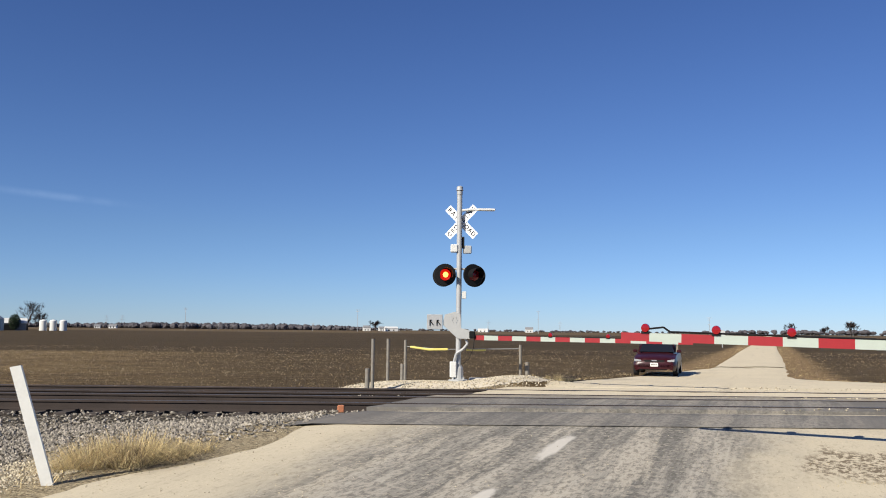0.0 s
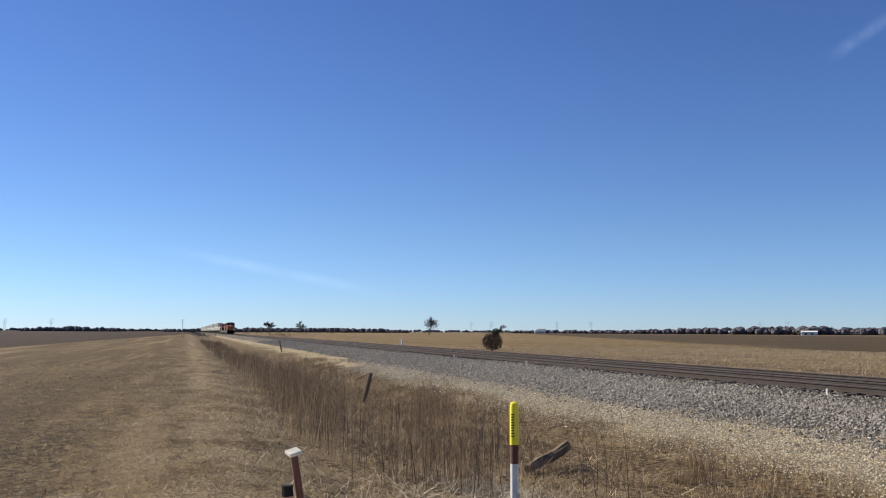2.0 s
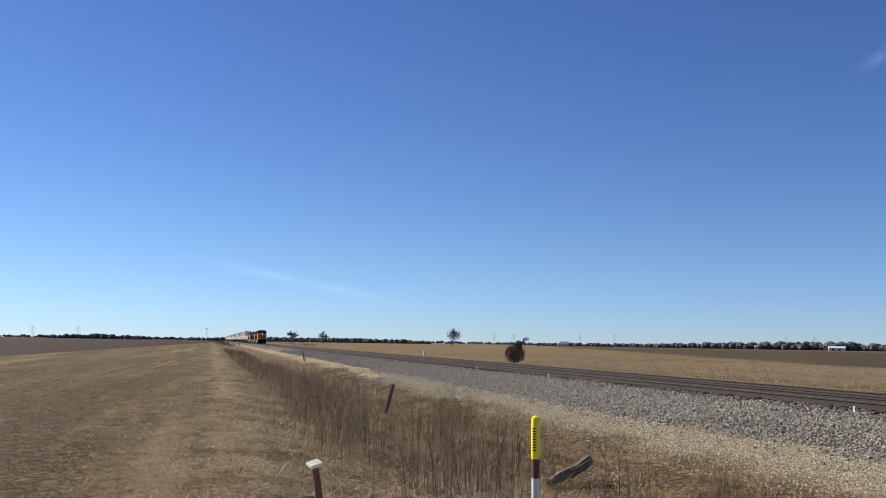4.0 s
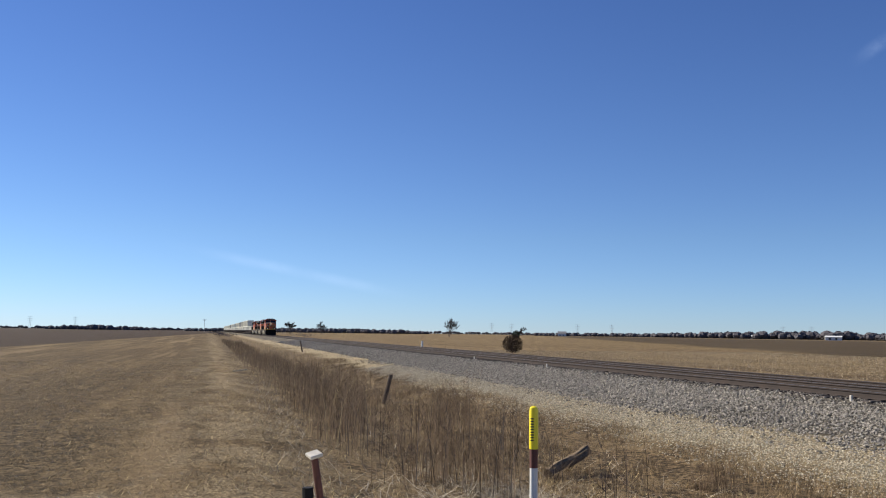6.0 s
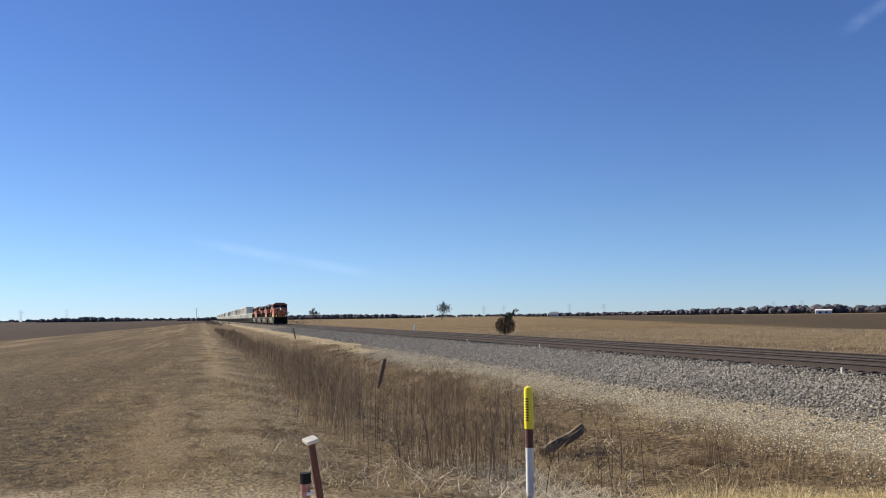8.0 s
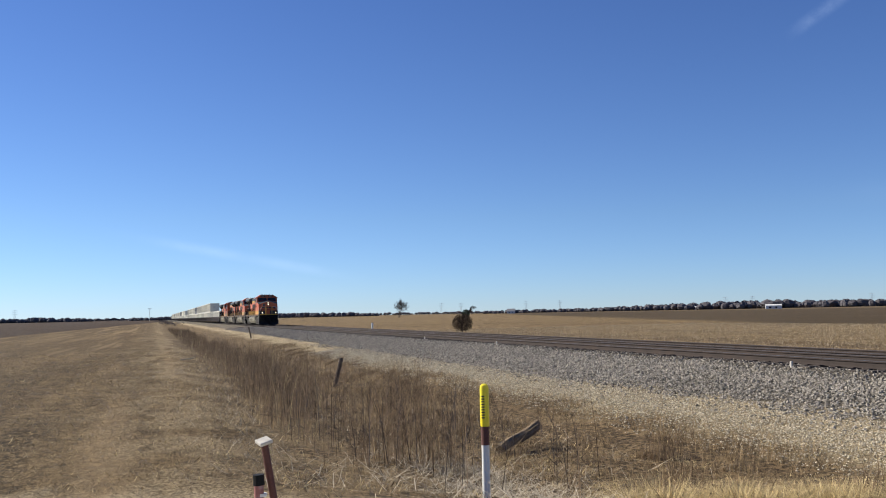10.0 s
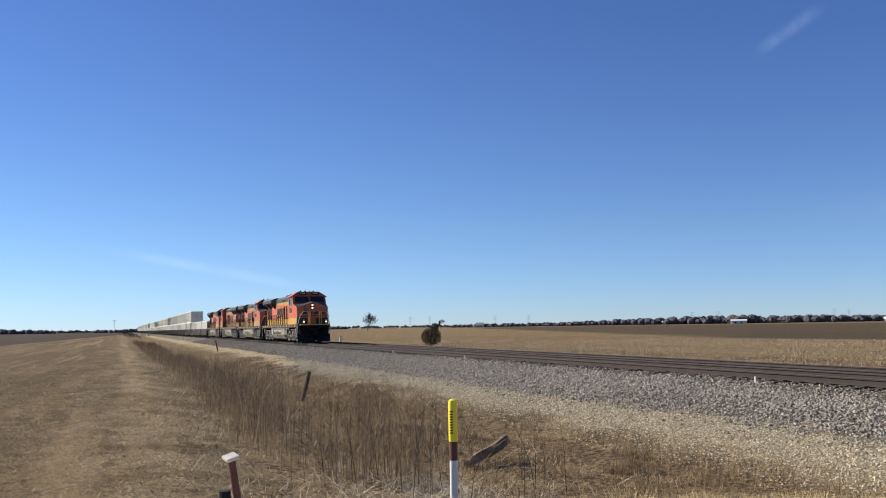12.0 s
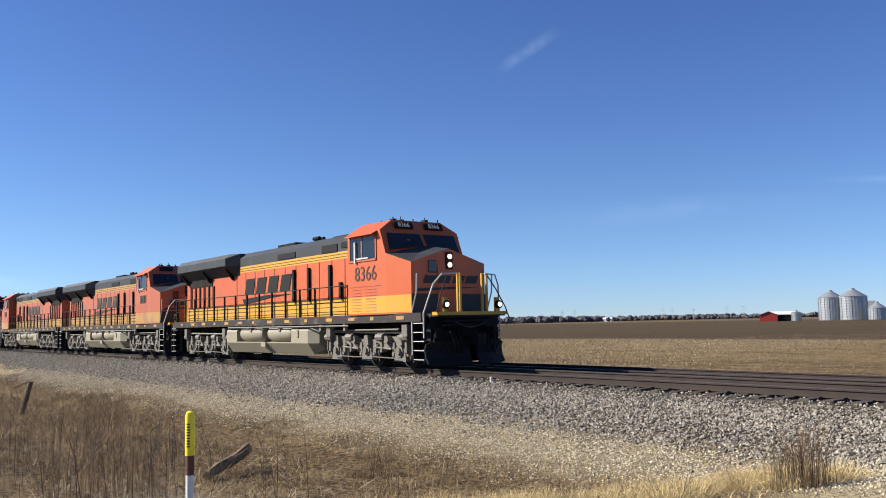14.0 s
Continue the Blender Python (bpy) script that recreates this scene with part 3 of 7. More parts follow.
def strip(name, y0, y1, left, right, lift, m, label, step=0.4, across=14, category="road"):
    """A sheet over the land between two edges that are functions of y, with a skirt into the ground."""
    ys = np.arange(y0, y1 + step * 0.5, step)
    v, f = [], []
    for y in ys:
        a, c = left(y), right(y)
        for i in range(across + 1):
            x = a + (c - a) * i / across
            edge = i in (0, across)
            jitter = 0.12 * noise.noise((x, y * 1.7, 9)) if edge else 0
            v.append((x + jitter, y, height(x, y) + (lift if not edge else -0.02)))
    k = across + 1
    for j in range(len(ys) - 1):
        for i in range(across):
            f.append((j * k + i, j * k + i + 1, (j + 1) * k + i + 1, (j + 1) * k + i))
    ob = mass(name, v, f, m, None, label, category, "structure")
    for p in ob.data.polygons:
        p.use_smooth = True
    return ob


def road_material(name, base_col, worn_col, lane_lo, lane_hi, everywhere, spots=()):
    """Pale limestone gravel with a worn grey sealed lane and tyre streaks along the road."""
    m = gravel_material(name, base_col, worn_col, 0, 0.3)
    n, l = m.node_tree.nodes, m.node_tree.links
    b = n["Principled BSDF"]
    tc = n["Texture Coordinate"]
    turn = n.new("ShaderNodeMapping")
    turn.vector_type = "POINT"
    turn.inputs["Rotation"].default_value = (0, 0, radians(21.5))
    l.new(tc.outputs["Object"], turn.inputs[0])

    def tex(scale, stretch, detail=5):
        mp = n.new("ShaderNodeMapping")
        mp.inputs["Scale"].default_value = stretch
        l.new(turn.outputs[0], mp.inputs[0])
        t = n.new("ShaderNodeTexNoise")
        t.inputs["Scale"].default_value, t.inputs["Detail"].default_value, t.inputs["Roughness"].default_value = scale, detail, 0.72
        l.new(mp.outputs[0], t.inputs["Vector"])
        return t.outputs["Fac"]

    def ramp(src, lo, hi, a=0.0, c=1.0):
        r = n.new("ShaderNodeMapRange")
        r.interpolation_type = "SMOOTHSTEP"
        for i, v in enumerate((lo, hi, a, c)):
            r.inputs[i + 1].default_value = v
        l.new(src, r.inputs[0])
        return r.outputs[0]

    def arith(op, a, c):
        k = n.new("ShaderNodeMath")
        k.operation = op
        for i, v in enumerate((a, c)):
            if isinstance(v, (int, float)):
                k.inputs[i].default_value = v
            else:
                l.new(v, k.inputs[i])
        return k.outputs[0]

    def mixed(fac, a, c):
        k = n.new("ShaderNodeMix")
        k.data_type = "RGBA"
        for i, v in ((0, fac), (6, a), (7, c)):
            if isinstance(v, tuple):
                k.inputs[i].default_value = (*v, 1)
            else:
                l.new(v, k.inputs[i])
        return k.outputs[2]

    sep = n.new("ShaderNodeSeparateXYZ")
    l.new(turn.outputs[0], sep.inputs[0])
    across = arith("ADD", sep.outputs["X"], arith("MULTIPLY", arith("SUBTRACT", tex(0.5, (1, 0.35, 1)), 0.5), 2.4))
    lane = arith("MULTIPLY", ramp(across, lane_lo, lane_lo + 1.6), ramp(across, lane_hi, lane_hi + 1.4, 1.0, 0.0))
    lane = arith("MULTIPLY", lane, everywhere)
    streak = tex(2.4, (1.0, 0.03, 1), 7)
    speck = tex(20.0, (1, 0.35, 1), 5)
    grey = mixed(ramp(streak, 0.38, 0.66), (0.15, 0.145, 0.128), (0.43, 0.395, 0.325))
    patches = tex(1.7, (1.0, 0.10, 1), 7)
    grey = mixed(ramp(patches, 0.52, 0.60, 0.0, 0.8), grey, (0.47, 0.425, 0.34))
    grey = mixed(ramp(speck, 0.45, 0.60, 0.0, 0.6), grey, (0.075, 0.07, 0.062))
    grey = mixed(ramp(tex(11.0, (1, 1, 1), 5), 0.52, 0.62, 0.0, 0.75), grey, (0.40, 0.36, 0.29))
    base = b.inputs["Base Color"].links[0].from_socket
    dusty = mixed(ramp(speck, 0.52, 0.68, 0.0, 0.35), base, (0.22, 0.18, 0.13))
    dusty = mixed(ramp(streak, 0.52, 0.75, 0.0, 0.4), dusty, (0.34, 0.29, 0.21))
    out = mixed(lane, dusty, grey)
    for (cx, cy), (rx, ry), colour, mask in spots:
        # a stain of its own: pale spilt lime along the lane, or dark leaf litter on the verge
        near = n.new("ShaderNodeMapping")
        near.vector_type = "TEXTURE"
        near.inputs["Location"].default_value = (cx * math.cos(radians(21.5)) - cy * math.sin(radians(21.5)), cx * math.sin(radians(21.5)) + cy * math.cos(radians(21.5)), 0)
        near.inputs["Scale"].default_value = (rx, ry, 1000)
        l.new(turn.outputs[0], near.inputs[0])
        reach = n.new("ShaderNodeVectorMath")
        reach.operation = "LENGTH"
        l.new(near.outputs[0], reach.inputs[0])
        ragged = arith("ADD", reach.outputs["Value"], arith("MULTIPLY", arith("SUBTRACT", tex(2.4, (1, 0.25, 1), 7), 0.5), 1.8))
        fac = ramp(ragged, 0.55, 1.0, 0.85, 0.0)
        if mask:
            fac = arith("MULTIPLY", fac, ramp(tex(14.0, (1, 0.6, 1), 6), 0.46, 0.55))
        out = mixed(fac, out, colour)
    l.new(out, b.inputs["Base Color"])
    return m


GRAVEL = road_material("beige_road_gravel", (0.56, 0.49, 0.35), (0.45, 0.395, 0.285), -5.2, -0.7, 0.95,
                       (((1.75, 10.9), (0.15, 1.25), (0.62, 0.58, 0.50), False), ((0.7, 8.3), (0.10, 0.6), (0.62, 0.58, 0.50), False), ((5.2, 9.9), (0.9, 1.3), (0.12, 0.085, 0.05), True)))
FAR_GRAVEL = road_material("pale_far_road_gravel", (0.61, 0.53, 0.375), (0.52, 0.45, 0.32), -5.2, -0.9, 0.0)
DUSTY_PANEL = road_material("gravel_dusted_asphalt", (0.34, 0.295, 0.22), (0.24, 0.215, 0.17), -6.2, 0.6, 0.4)
ASPHALT = road_material("worn_dusty_asphalt", (0.165, 0.155, 0.138), (0.12, 0.113, 0.103), -6.2, 0.6, 0.5)


def build_road():
    strip("road", -30, 14.4, lambda y: road_x(y) - 5.6 + 0.25 * math.sin(y * 1.3), lambda y: road_x(y) + 5.6, 0.03, GRAVEL, "pale beige gravel road before the railway crossing")
    strip("road", 22.3, 48, lambda y: road_x(y) - road_half(y, -1), lambda y: road_x(y) + road_half(y, 1), 0.03, FAR_GRAVEL, "pale beige gravel road flaring beyond the railway crossing")
    strip("road", 48, 1500, lambda y: road_x(y) - 2.1, lambda y: road_x(y) + 2.1, 0.06, FAR_GRAVEL, "straight pale gravel road running away between fields", 20.0)
    strip("road", 12.6, 15.25, lambda y: road_x(y) - 6.2, lambda y: road_x(y) + 6.4, 0.042, ASPHALT, "dark asphalt apron leading up to the rails")


# ---------------------------------------------------------------- the railway
RAIL_PROFILE = [(-0.075, 0.0), (0.075, 0.0), (0.075, 0.015), (0.012, 0.035), (0.012, 0.125), (0.036, 0.138), (0.036, 0.168), (0.028, 0.174), (-0.028, 0.174), (-0.036, 0.168), (-0.036, 0.138), (-0.012, 0.125), (-0.012, 0.035), (-0.075, 0.015)]


FAR_DROP = -0.13                # the far track lies lower


def build_track(yc, first):
    tr = empty("railway_track", pose(0, yc, 0.0 if first else FAR_DROP), "rusty steel rails on weathered wooden ties", "railway track", "railway tracks", "structure")
    for side in (-1, 1):
        bm = bmesh.new()
        for f in prism(bm, [(side * 0.755 + a, c) for a, c in RAIL_PROFILE], "x", -1900, 400):
            f.material_index = 1 if f.calc_center_median().z > 0.171 else 0
        part("rail", bm, [RAIL_SIDE, RAIL_TOP], tr, "rusty rail with a polished head")
    bm = bmesh.new()
    box(bm, (-0.11, -1.3, -0.16), (0.11, 1.3, 0.0), bevel=0.012)
    for s in (-1, 1):
        box(bm, (-0.1, s * 0.755 - 0.18, 0.0), (0.1, s * 0.755 + 0.18, 0.018), 1)
    tie = part("tie", bm, [TIE, RAIL_SIDE], tr)
    xs = [x for x in np.arange(-62, 24, 0.5)]
    tie.matrix_basis = pose(xs[0], 0, 0)
    for x in xs[1:]:
        share("tie", tie.data, tr, pose(x, random.uniform(-0.06, 0.06), random.uniform(-0.015, 0.008), 0, 0, random.uniform(-1.2, 1.2)))
    bm = bmesh.new()
    for x in np.arange(-420, -62.2, 0.5):
        box(bm, (x - 0.11, -1.3 + random.uniform(-0.06, 0.06), -0.16), (x + 0.11, 1.3, random.uniform(-0.015, 0.004)))
    for x in np.arange(24, 80, 0.5):
        box(bm, (x - 0.11, -1.3, -0.16), (x + 0.11, 1.3, 0))
    far = part("distant_ties", bm, [TIE], tr)
    far["kind"] = "stuff"
    return tr


def build_crossing_panels():
    """The asphalt between and beside the rails where the road crosses."""
    spans = [(14.9, 15.51), (15.80, 17.01), (17.30, 19.71), (20.00, 21.21), (21.50, 22.5)]
    for y0, y1 in spans:
        bm = bmesh.new()
        ym = (y0 + y1) / 2
        x0, x1 = road_x(ym) - 5.6, road_x(ym) + 4.4
        k = 24
        top = [[bm.verts.new((x0 + (x1 - x0) * i / k + 0.394 * (y - ym) + (0.15 * noise.noise((i * 3.1, y, 2)) if i in (0, k) else 0), y, 0.165 + FAR_DROP * smooth(17.4, 19.6, y) + 0.012 * noise.noise((i * 1.7, y * 2, 1)))) for i in range(k + 1)] for y in np.linspace(y0, y1, 5)]
        for a, b in zip(top, top[1:]):
            for i in range(k):
                bm.faces.new((a[i], a[i + 1], b[i + 1], b[i]))
        r = bmesh.ops.extrude_edge_only(bm, edges=[e for e in bm.edges if e.is_boundary])
        for g in r["geom"]:
            if isinstance(g, bmesh.types.BMVert):
                g.co.z = -0.2
        link_ob = link("crossing_panel", bm, ASPHALT if y0 < 17 else DUSTY_PANEL if y0 < 19.8 else FAR_GRAVEL)
        tagged(link_ob, "worn asphalt and dusty gravel filling beside the rails" if y0 < 17 else "dusty beige filling between the rails at the crossing", "road surface", "crossing panels", "structure")


MOUND = mat("pale_heaped_limestone", (0.55, 0.49, 0.38), 0.95, scale=2, var=0.15, fine=18, bump=0.6)


def build_mound():
    """The heap of pale gravel on which the far signal stands."""
    v, f = [], []
    rings, seg = 9, 40
    for i in range(rings + 1):
        q = i / rings
        for k in range(seg):
            a = 2 * math.pi * k / seg
            wob = 1 + 0.08 * noise.noise((math.cos(a) * 2, math.sin(a) * 2, 6))
            x, y = 0.6 + 3.1 * q * wob * math.cos(a), 24.15 + 1.75 * q * wob * math.sin(a)
            v.append((x, y, height(x, y) + 0.035 * (1 - q ** 4) - 0.02 * (i == rings) + 0.03 * noise.noise((x * 3, y * 3, 2)) * (1 - q)))
    for i in range(rings):
        for k in range(seg):
            j = (k + 1) % seg
            f.append((i * seg + k, (i + 1) * seg + k, (i + 1) * seg + j, i * seg + j))
    ob = mass("gravel_mound", v, f, MOUND, None, "low mound of pale gravel under the crossing signal", "gravel mound", "structure")
    for p in ob.data.polygons:
        p.use_smooth = True

# ---------------------------------------------------------------- the train
SIDES = (-1, 1)
CACHE = {}


def cached(name, key, build, mats, parent, label="", smooth=False):
    """A part whose mesh is made once and shared by alike vehicles."""
    if key not in CACHE:
        bm = bmesh.new()
        build(bm)
        ob = part(name, bm, mats, parent, label, smooth)
        CACHE[key] = ob.data
        return ob
    ob = share(name, CACHE[key], parent, Matrix())
    if label:
        ob["label"] = label
    return ob


def split(name, key, build, mats, parent, label=""):
    """Like cached(), but every loose piece becomes a part of its own."""
    if key not in CACHE:
        bm = bmesh.new()
        build(bm)
        left, meshes = set(bm.verts), []
        while left:
            stack = [left.pop()]
            group = set(stack)
            while stack:
                for e in stack.pop().link_edges:
                    for q in e.verts:
                        if q not in group:
                            group.add(q)
                            stack.append(q)
            left -= group
            one = bmesh.new()
            made = {q: one.verts.new(q.co) for q in group}
            for f in {f for q in group for f in q.link_faces}:
                one.faces.new([made[q] for q in f.verts]).material_index = f.material_index
            one.normal_update()
            me = bpy.data.meshes.new(name)
            one.to_mesh(me)
            one.free()
            for m in mats:
                me.materials.append(m)
            meshes.append(me)
        bm.free()
        CACHE[key] = sorted(meshes, key=lambda me: tuple(round(c, 3) for c in me.vertices[0].co))
    for me in CACHE[key]:
        ob = share(name, me, parent, Matrix())
        if label:
            ob["label"] = label


def hood_shape(bm):
    # bands of the livery one above the other, hood narrower than the cab
    w = 1.02
    for z0, z1, mi in ((1.70, 2.32, 1), (2.32, 3.72, 0), (3.72, 3.98, 1)):
        box(bm, (-10.1, -w, z0), (6.2, w, z1), mi)
    prism(bm, [(-w, 3.98), (w, 3.98), (w, 4.36), (0.72, 4.58), (-0.72, 4.58), (-w, 4.36)], "x", -4.3, 6.2, 2)
    prism(bm, [(-w, 3.98), (w, 3.98), (w, 4.3), (-w, 4.3)], "x", -10.1, -4.3, 2)


def cab_shape(bm):
    # cab with chamfered roof edges and a raked windscreen wall, and the full-width nose before it
    w, n = 1.55, 1.44
    def both(x, y, z):
        return [bm.verts.new((x, s * y, z)) for s in SIDES]
    foot_b, foot_m, foot_f = both(6.1, w, 1.70), both(8.42, w, 1.70), both(9.65, n, 1.70)
    nose_f, nose_b = both(9.65, n, 3.27), both(8.42, w, 3.62)
    eave_f, eave_b = both(8.10, w, 4.40), both(6.1, w, 4.40)
    roof_f, roof_b = both(7.92, 0.98, 4.76), both(6.1, 0.98, 4.76)
    peak_f, peak_b = bm.verts.new((9.65, 0, 3.72)), bm.verts.new((8.42, 0, 3.90))
    fs = []
    for i in (0, 1):
        fs += [bm.faces.new((foot_b[i], foot_m[i], nose_b[i], eave_f[i], eave_b[i])), bm.faces.new((foot_m[i], foot_f[i], nose_f[i], nose_b[i])), bm.faces.new((eave_b[i], eave_f[i], roof_f[i], roof_b[i]))]
    fs += [bm.faces.new((foot_f[0], foot_f[1], nose_f[1], peak_f, nose_f[0])), bm.faces.new((nose_b[0], peak_b, nose_b[1], eave_f[1], eave_f[0])), bm.faces.new((eave_f[0], eave_f[1], roof_f[1], roof_f[0])),
           bm.faces.new((roof_f[0], roof_f[1], roof_b[1], roof_b[0])), bm.faces.new((roof_b[0], roof_b[1], eave_b[1], foot_b[1], foot_b[0], eave_b[0])), bm.faces.new((foot_b[0], foot_b[1], foot_m[1], foot_f[1], foot_f[0], foot_m[0]))]
    tops = [bm.faces.new((nose_f[0], peak_f, peak_b, nose_b[0])), bm.faces.new((peak_f, nose_f[1], nose_b[1], peak_b))]
    for f in tops:
        f.material_index = 2      # dark anti-glare top of the nose
    bmesh.ops.recalc_face_normals(bm, faces=fs + tops)
    # yellow stripe round the foot of the cab and nose, black panel low on the nose
    prism(bm, [(6.1, -w - 0.006), (8.42, -w - 0.006), (9.656, -n - 0.006), (9.656, n + 0.006), (8.42, w + 0.006), (6.1, w + 0.006)], "z", 1.75, 2.28, 1)
    box(bm, (9.655, -n - 0.01, 1.72), (9.668, n + 0.01, 2.30), 2)


def wing_shape(bm):
    # the flared radiator housing at the rear, level with the hood, its front end cut back at a slant
    sec = [(-1.02, 3.62), (-1.5, 4.06), (-1.5, 4.38), (-1.3, 4.57), (1.3, 4.57), (1.5, 4.38), (1.5, 4.06), (1.02, 3.62)]
    prism(bm, sec, "x", -10.15, -4.35)
    a = [bm.verts.new((-4.35, y, z)) for y, z in sec]
    b = [bm.verts.new((-3.85, max(-1.03, min(1.03, y)), z)) for y, z in sec]
    fs = [bm.faces.new(b)]
    for i in range(len(sec)):
        j = (i + 1) % len(sec)
        fs.append(bm.faces.new((a[i], a[j], b[j], b[i])))
    bmesh.ops.recalc_face_normals(bm, faces=fs)
    for x in (-9.0, -7.3, -5.6):
        lathe(bm, [(0.62, 4.56), (0.62, 4.62), (0.5, 4.63)], (x, 0, 0), "z", 20)


def truck_frame_shape(bm):
    prism(bm, [(-2.65, 0.62), (-2.3, 0.50), (-1.2, 0.72), (-0.7, 0.48), (0.7, 0.48), (1.2, 0.72), (2.3, 0.50), (2.65, 0.62), (2.65, 0.92), (1.6, 1.02), (0.4, 0.9), (-0.4, 0.9), (-1.6, 1.02), (-2.65, 0.92)], "y", -0.11, 0.11)
    for x in (-1.95, 0, 1.95):
        prism(bm, [(x - 0.33, 0.22), (x + 0.33, 0.22), (x + 0.25, 0.62), (x - 0.25, 0.62)], "y", -0.2, -0.02)
        cyl(bm, (x, -0.24, 0.54), (x, -0.1, 0.54), 0.19, 10)
        cyl(bm, (x, -0.30, 0.54), (x, -0.24, 0.54), 0.11, 8)
    for x in (-1.35, -0.62, 0.62, 1.35):
        for q in range(4):
            cyl(bm, (x, -0.12, 0.62 + q * 0.085), (x, -0.12, 0.67 + q * 0.085), 0.12, 8)
    for x in (-2.35, 2.35, 0.95, -0.95):
        cyl(bm, (x - 0.2, -0.26, 0.98), (x + 0.2, -0.26, 0.98), 0.12, 8)
        box(bm, (x - 0.05, -0.26, 0.5), (x + 0.05, -0.1, 0.98))
    cyl(bm, (-2.2, -0.2, 1.16), (2.2, -0.2, 1.12), 0.035, 6)
    # axle guides, swing arms, brake rigging and sand pipes
    for x in (-1.95, 0, 1.95):
        for e in (-1, 1):
            prism(bm, [(x + e * 0.34, 0.40), (x + e * 0.48, 0.36), (x + e * 0.52, 0.78), (x + e * 0.36, 0.82)], "y", -0.17, 0.05)
            cyl(bm, (x + e * 0.4, -0.2, 0.44), (x + e * 0.4, -0.1, 0.44), 0.06, 8)
        prism(bm, [(x - 0.16, 0.72), (x + 0.16, 0.72), (x + 0.10, 1.04), (x - 0.10, 1.04)], "y", -0.24, -0.04)
        cyl(bm, (x, -0.31, 0.54), (x, -0.29, 0.54), 0.05, 6)
        tube(bm, [(x + 0.62, -0.16, 0.95), (x + 0.66, -0.14, 0.5), (x + 0.58, -0.08, 0.2)], 0.02, 5)
    for x in (-1.0, 1.0):
        prism(bm, [(x - 0.42, 0.84), (x - 0.30, 1.02), (x + 0.34, 0.78), (x + 0.40, 0.62), (x + 0.22, 0.60)], "y", -0.21, -0.08)
        tube(bm, [(x - 0.5, -0.22, 0.66), (x + 0.5, -0.22, 0.60)], 0.03, 6)
        cyl(bm, (x + 0.28, -0.30, 0.90), (x + 0.28, -0.12, 0.90), 0.13, 10)
    tube(bm, [(-2.5, -0.18, 0.3), (-2.62, -0.18, 0.55), (-2.62, -0.18, 0.95)], 0.03, 6)
    tube(bm, [(2.5, -0.18, 0.3), (2.62, -0.18, 0.55), (2.62, -0.18, 0.95)], 0.03, 6)
    tube(bm, [(-2.0, -0.3, 0.36), (-0.6, -0.3, 0.33), (0.6, -0.3, 0.35), (2.0, -0.3, 0.32)], 0.018, 5)


def wheelset_shape(bm):
    for s in SIDES:
        lathe(bm, [(0.2, s * 0.70), (0.46, s * 0.69), (0.56, s * 0.68), (0.545, s * 0.75), (0.53, s * 0.83), (0.46, s * 0.84), (0.44, s * 0.79), (0.2, s * 0.82)], (0, 0, 0.535), "y", 24)
    cyl(bm, (0, -0.8, 0.535), (0, 0.8, 0.535), 0.1, 8)


def pilot_shape(bm):
    # end sheet, anticlimber ribs, plough blades in a V, coupler and its lever, hoses
    box(bm, (10.2, -1.3, 0.22), (10.40, 1.3, 1.62))
    for z in (1.30, 1.42, 1.54):
        box(bm, (10.38, -1.02, z), (10.80 - 0.12 * (1.54 - z), 1.02, z + 0.05))
    for s in SIDES:
        outer, back = [], []
        for dx, z in ((-0.02, 0.86), (-0.08, 0.62), (-0.03, 0.36), (0.10, 0.14)):
            row = [Vector((10.86 + dx, s * 0.14, z)), Vector((10.74 + dx, s * 0.75, z)), Vector((10.52 + dx, s * 1.28, z)), Vector((10.44 + dx, s * 1.48, z + (0.05 if z < 0.2 else -0.10 if z > 0.8 else 0)))]
            outer.append([bm.verts.new(p) for p in row])
            back.append([bm.verts.new(p - Vector((0.06, 0, 0))) for p in row])
        fs = []
        for g in (outer, back):
            for a, b in zip(g, g[1:]):
                for i in range(3):
                    fs.append(bm.faces.new((a[i], a[i + 1], b[i + 1], b[i])))
        ring = lambda g: g[0] + [r[-1] for r in g[1:]] + g[-1][::-1][1:] + [r[0] for r in g[1:-1]][::-1]
        ra, rb = ring(outer), ring(back)
        for i in range(len(ra)):
            j = (i + 1) % len(ra)
            fs.append(bm.faces.new((ra[i], ra[j], rb[j], rb[i])))
        bmesh.ops.recalc_face_normals(bm, faces=fs)
        box(bm, (10.3, s * 0.95 - 0.05, 0.4), (10.62, s * 0.95 + 0.05, 0.8))
        box(bm, (10.40, s * 1.10 - 0.10, 0.92), (10.56, s * 1.10 + 0.10, 1.24))
    box(bm, (10.38, -0.30, 0.70), (10.62, 0.30, 1.16), 0, 0.03)
    box(bm, (10.6, -0.13, 0.76), (11.02, 0.13, 1.02), 0, 0.03)
    prism(bm, [(10.95, -0.18), (11.25, -0.2), (11.32, 0.02), (11.15, 0.18), (10.95, 0.18)], "z", 0.72, 1.05)
    tube(bm, [(10.62, -1.30, 1.06), (10.66, -0.5, 1.12), (10.78, -0.05, 1.18), (10.98, 0.0, 1.06)], 0.022, 6)
    tube(bm, [(10.62, -1.30, 1.06), (10.64, -1.36, 0.82)], 0.022, 6)
    for y, k in ((-0.88, 0.0), (-0.74, 0.06), (-0.60, 0.02), (0.46, 0.0), (0.60, 0.07), (0.74, 0.02), (0.88, 0.05)):
        tube(bm, [(10.50, y, 1.24), (10.84, y, 1.10 - k), (10.96, y * 0.96, 0.80 - k), (10.90, y * 0.9, 0.58 - k), (10.86, y * 0.72, 0.52)], 0.026, 6)


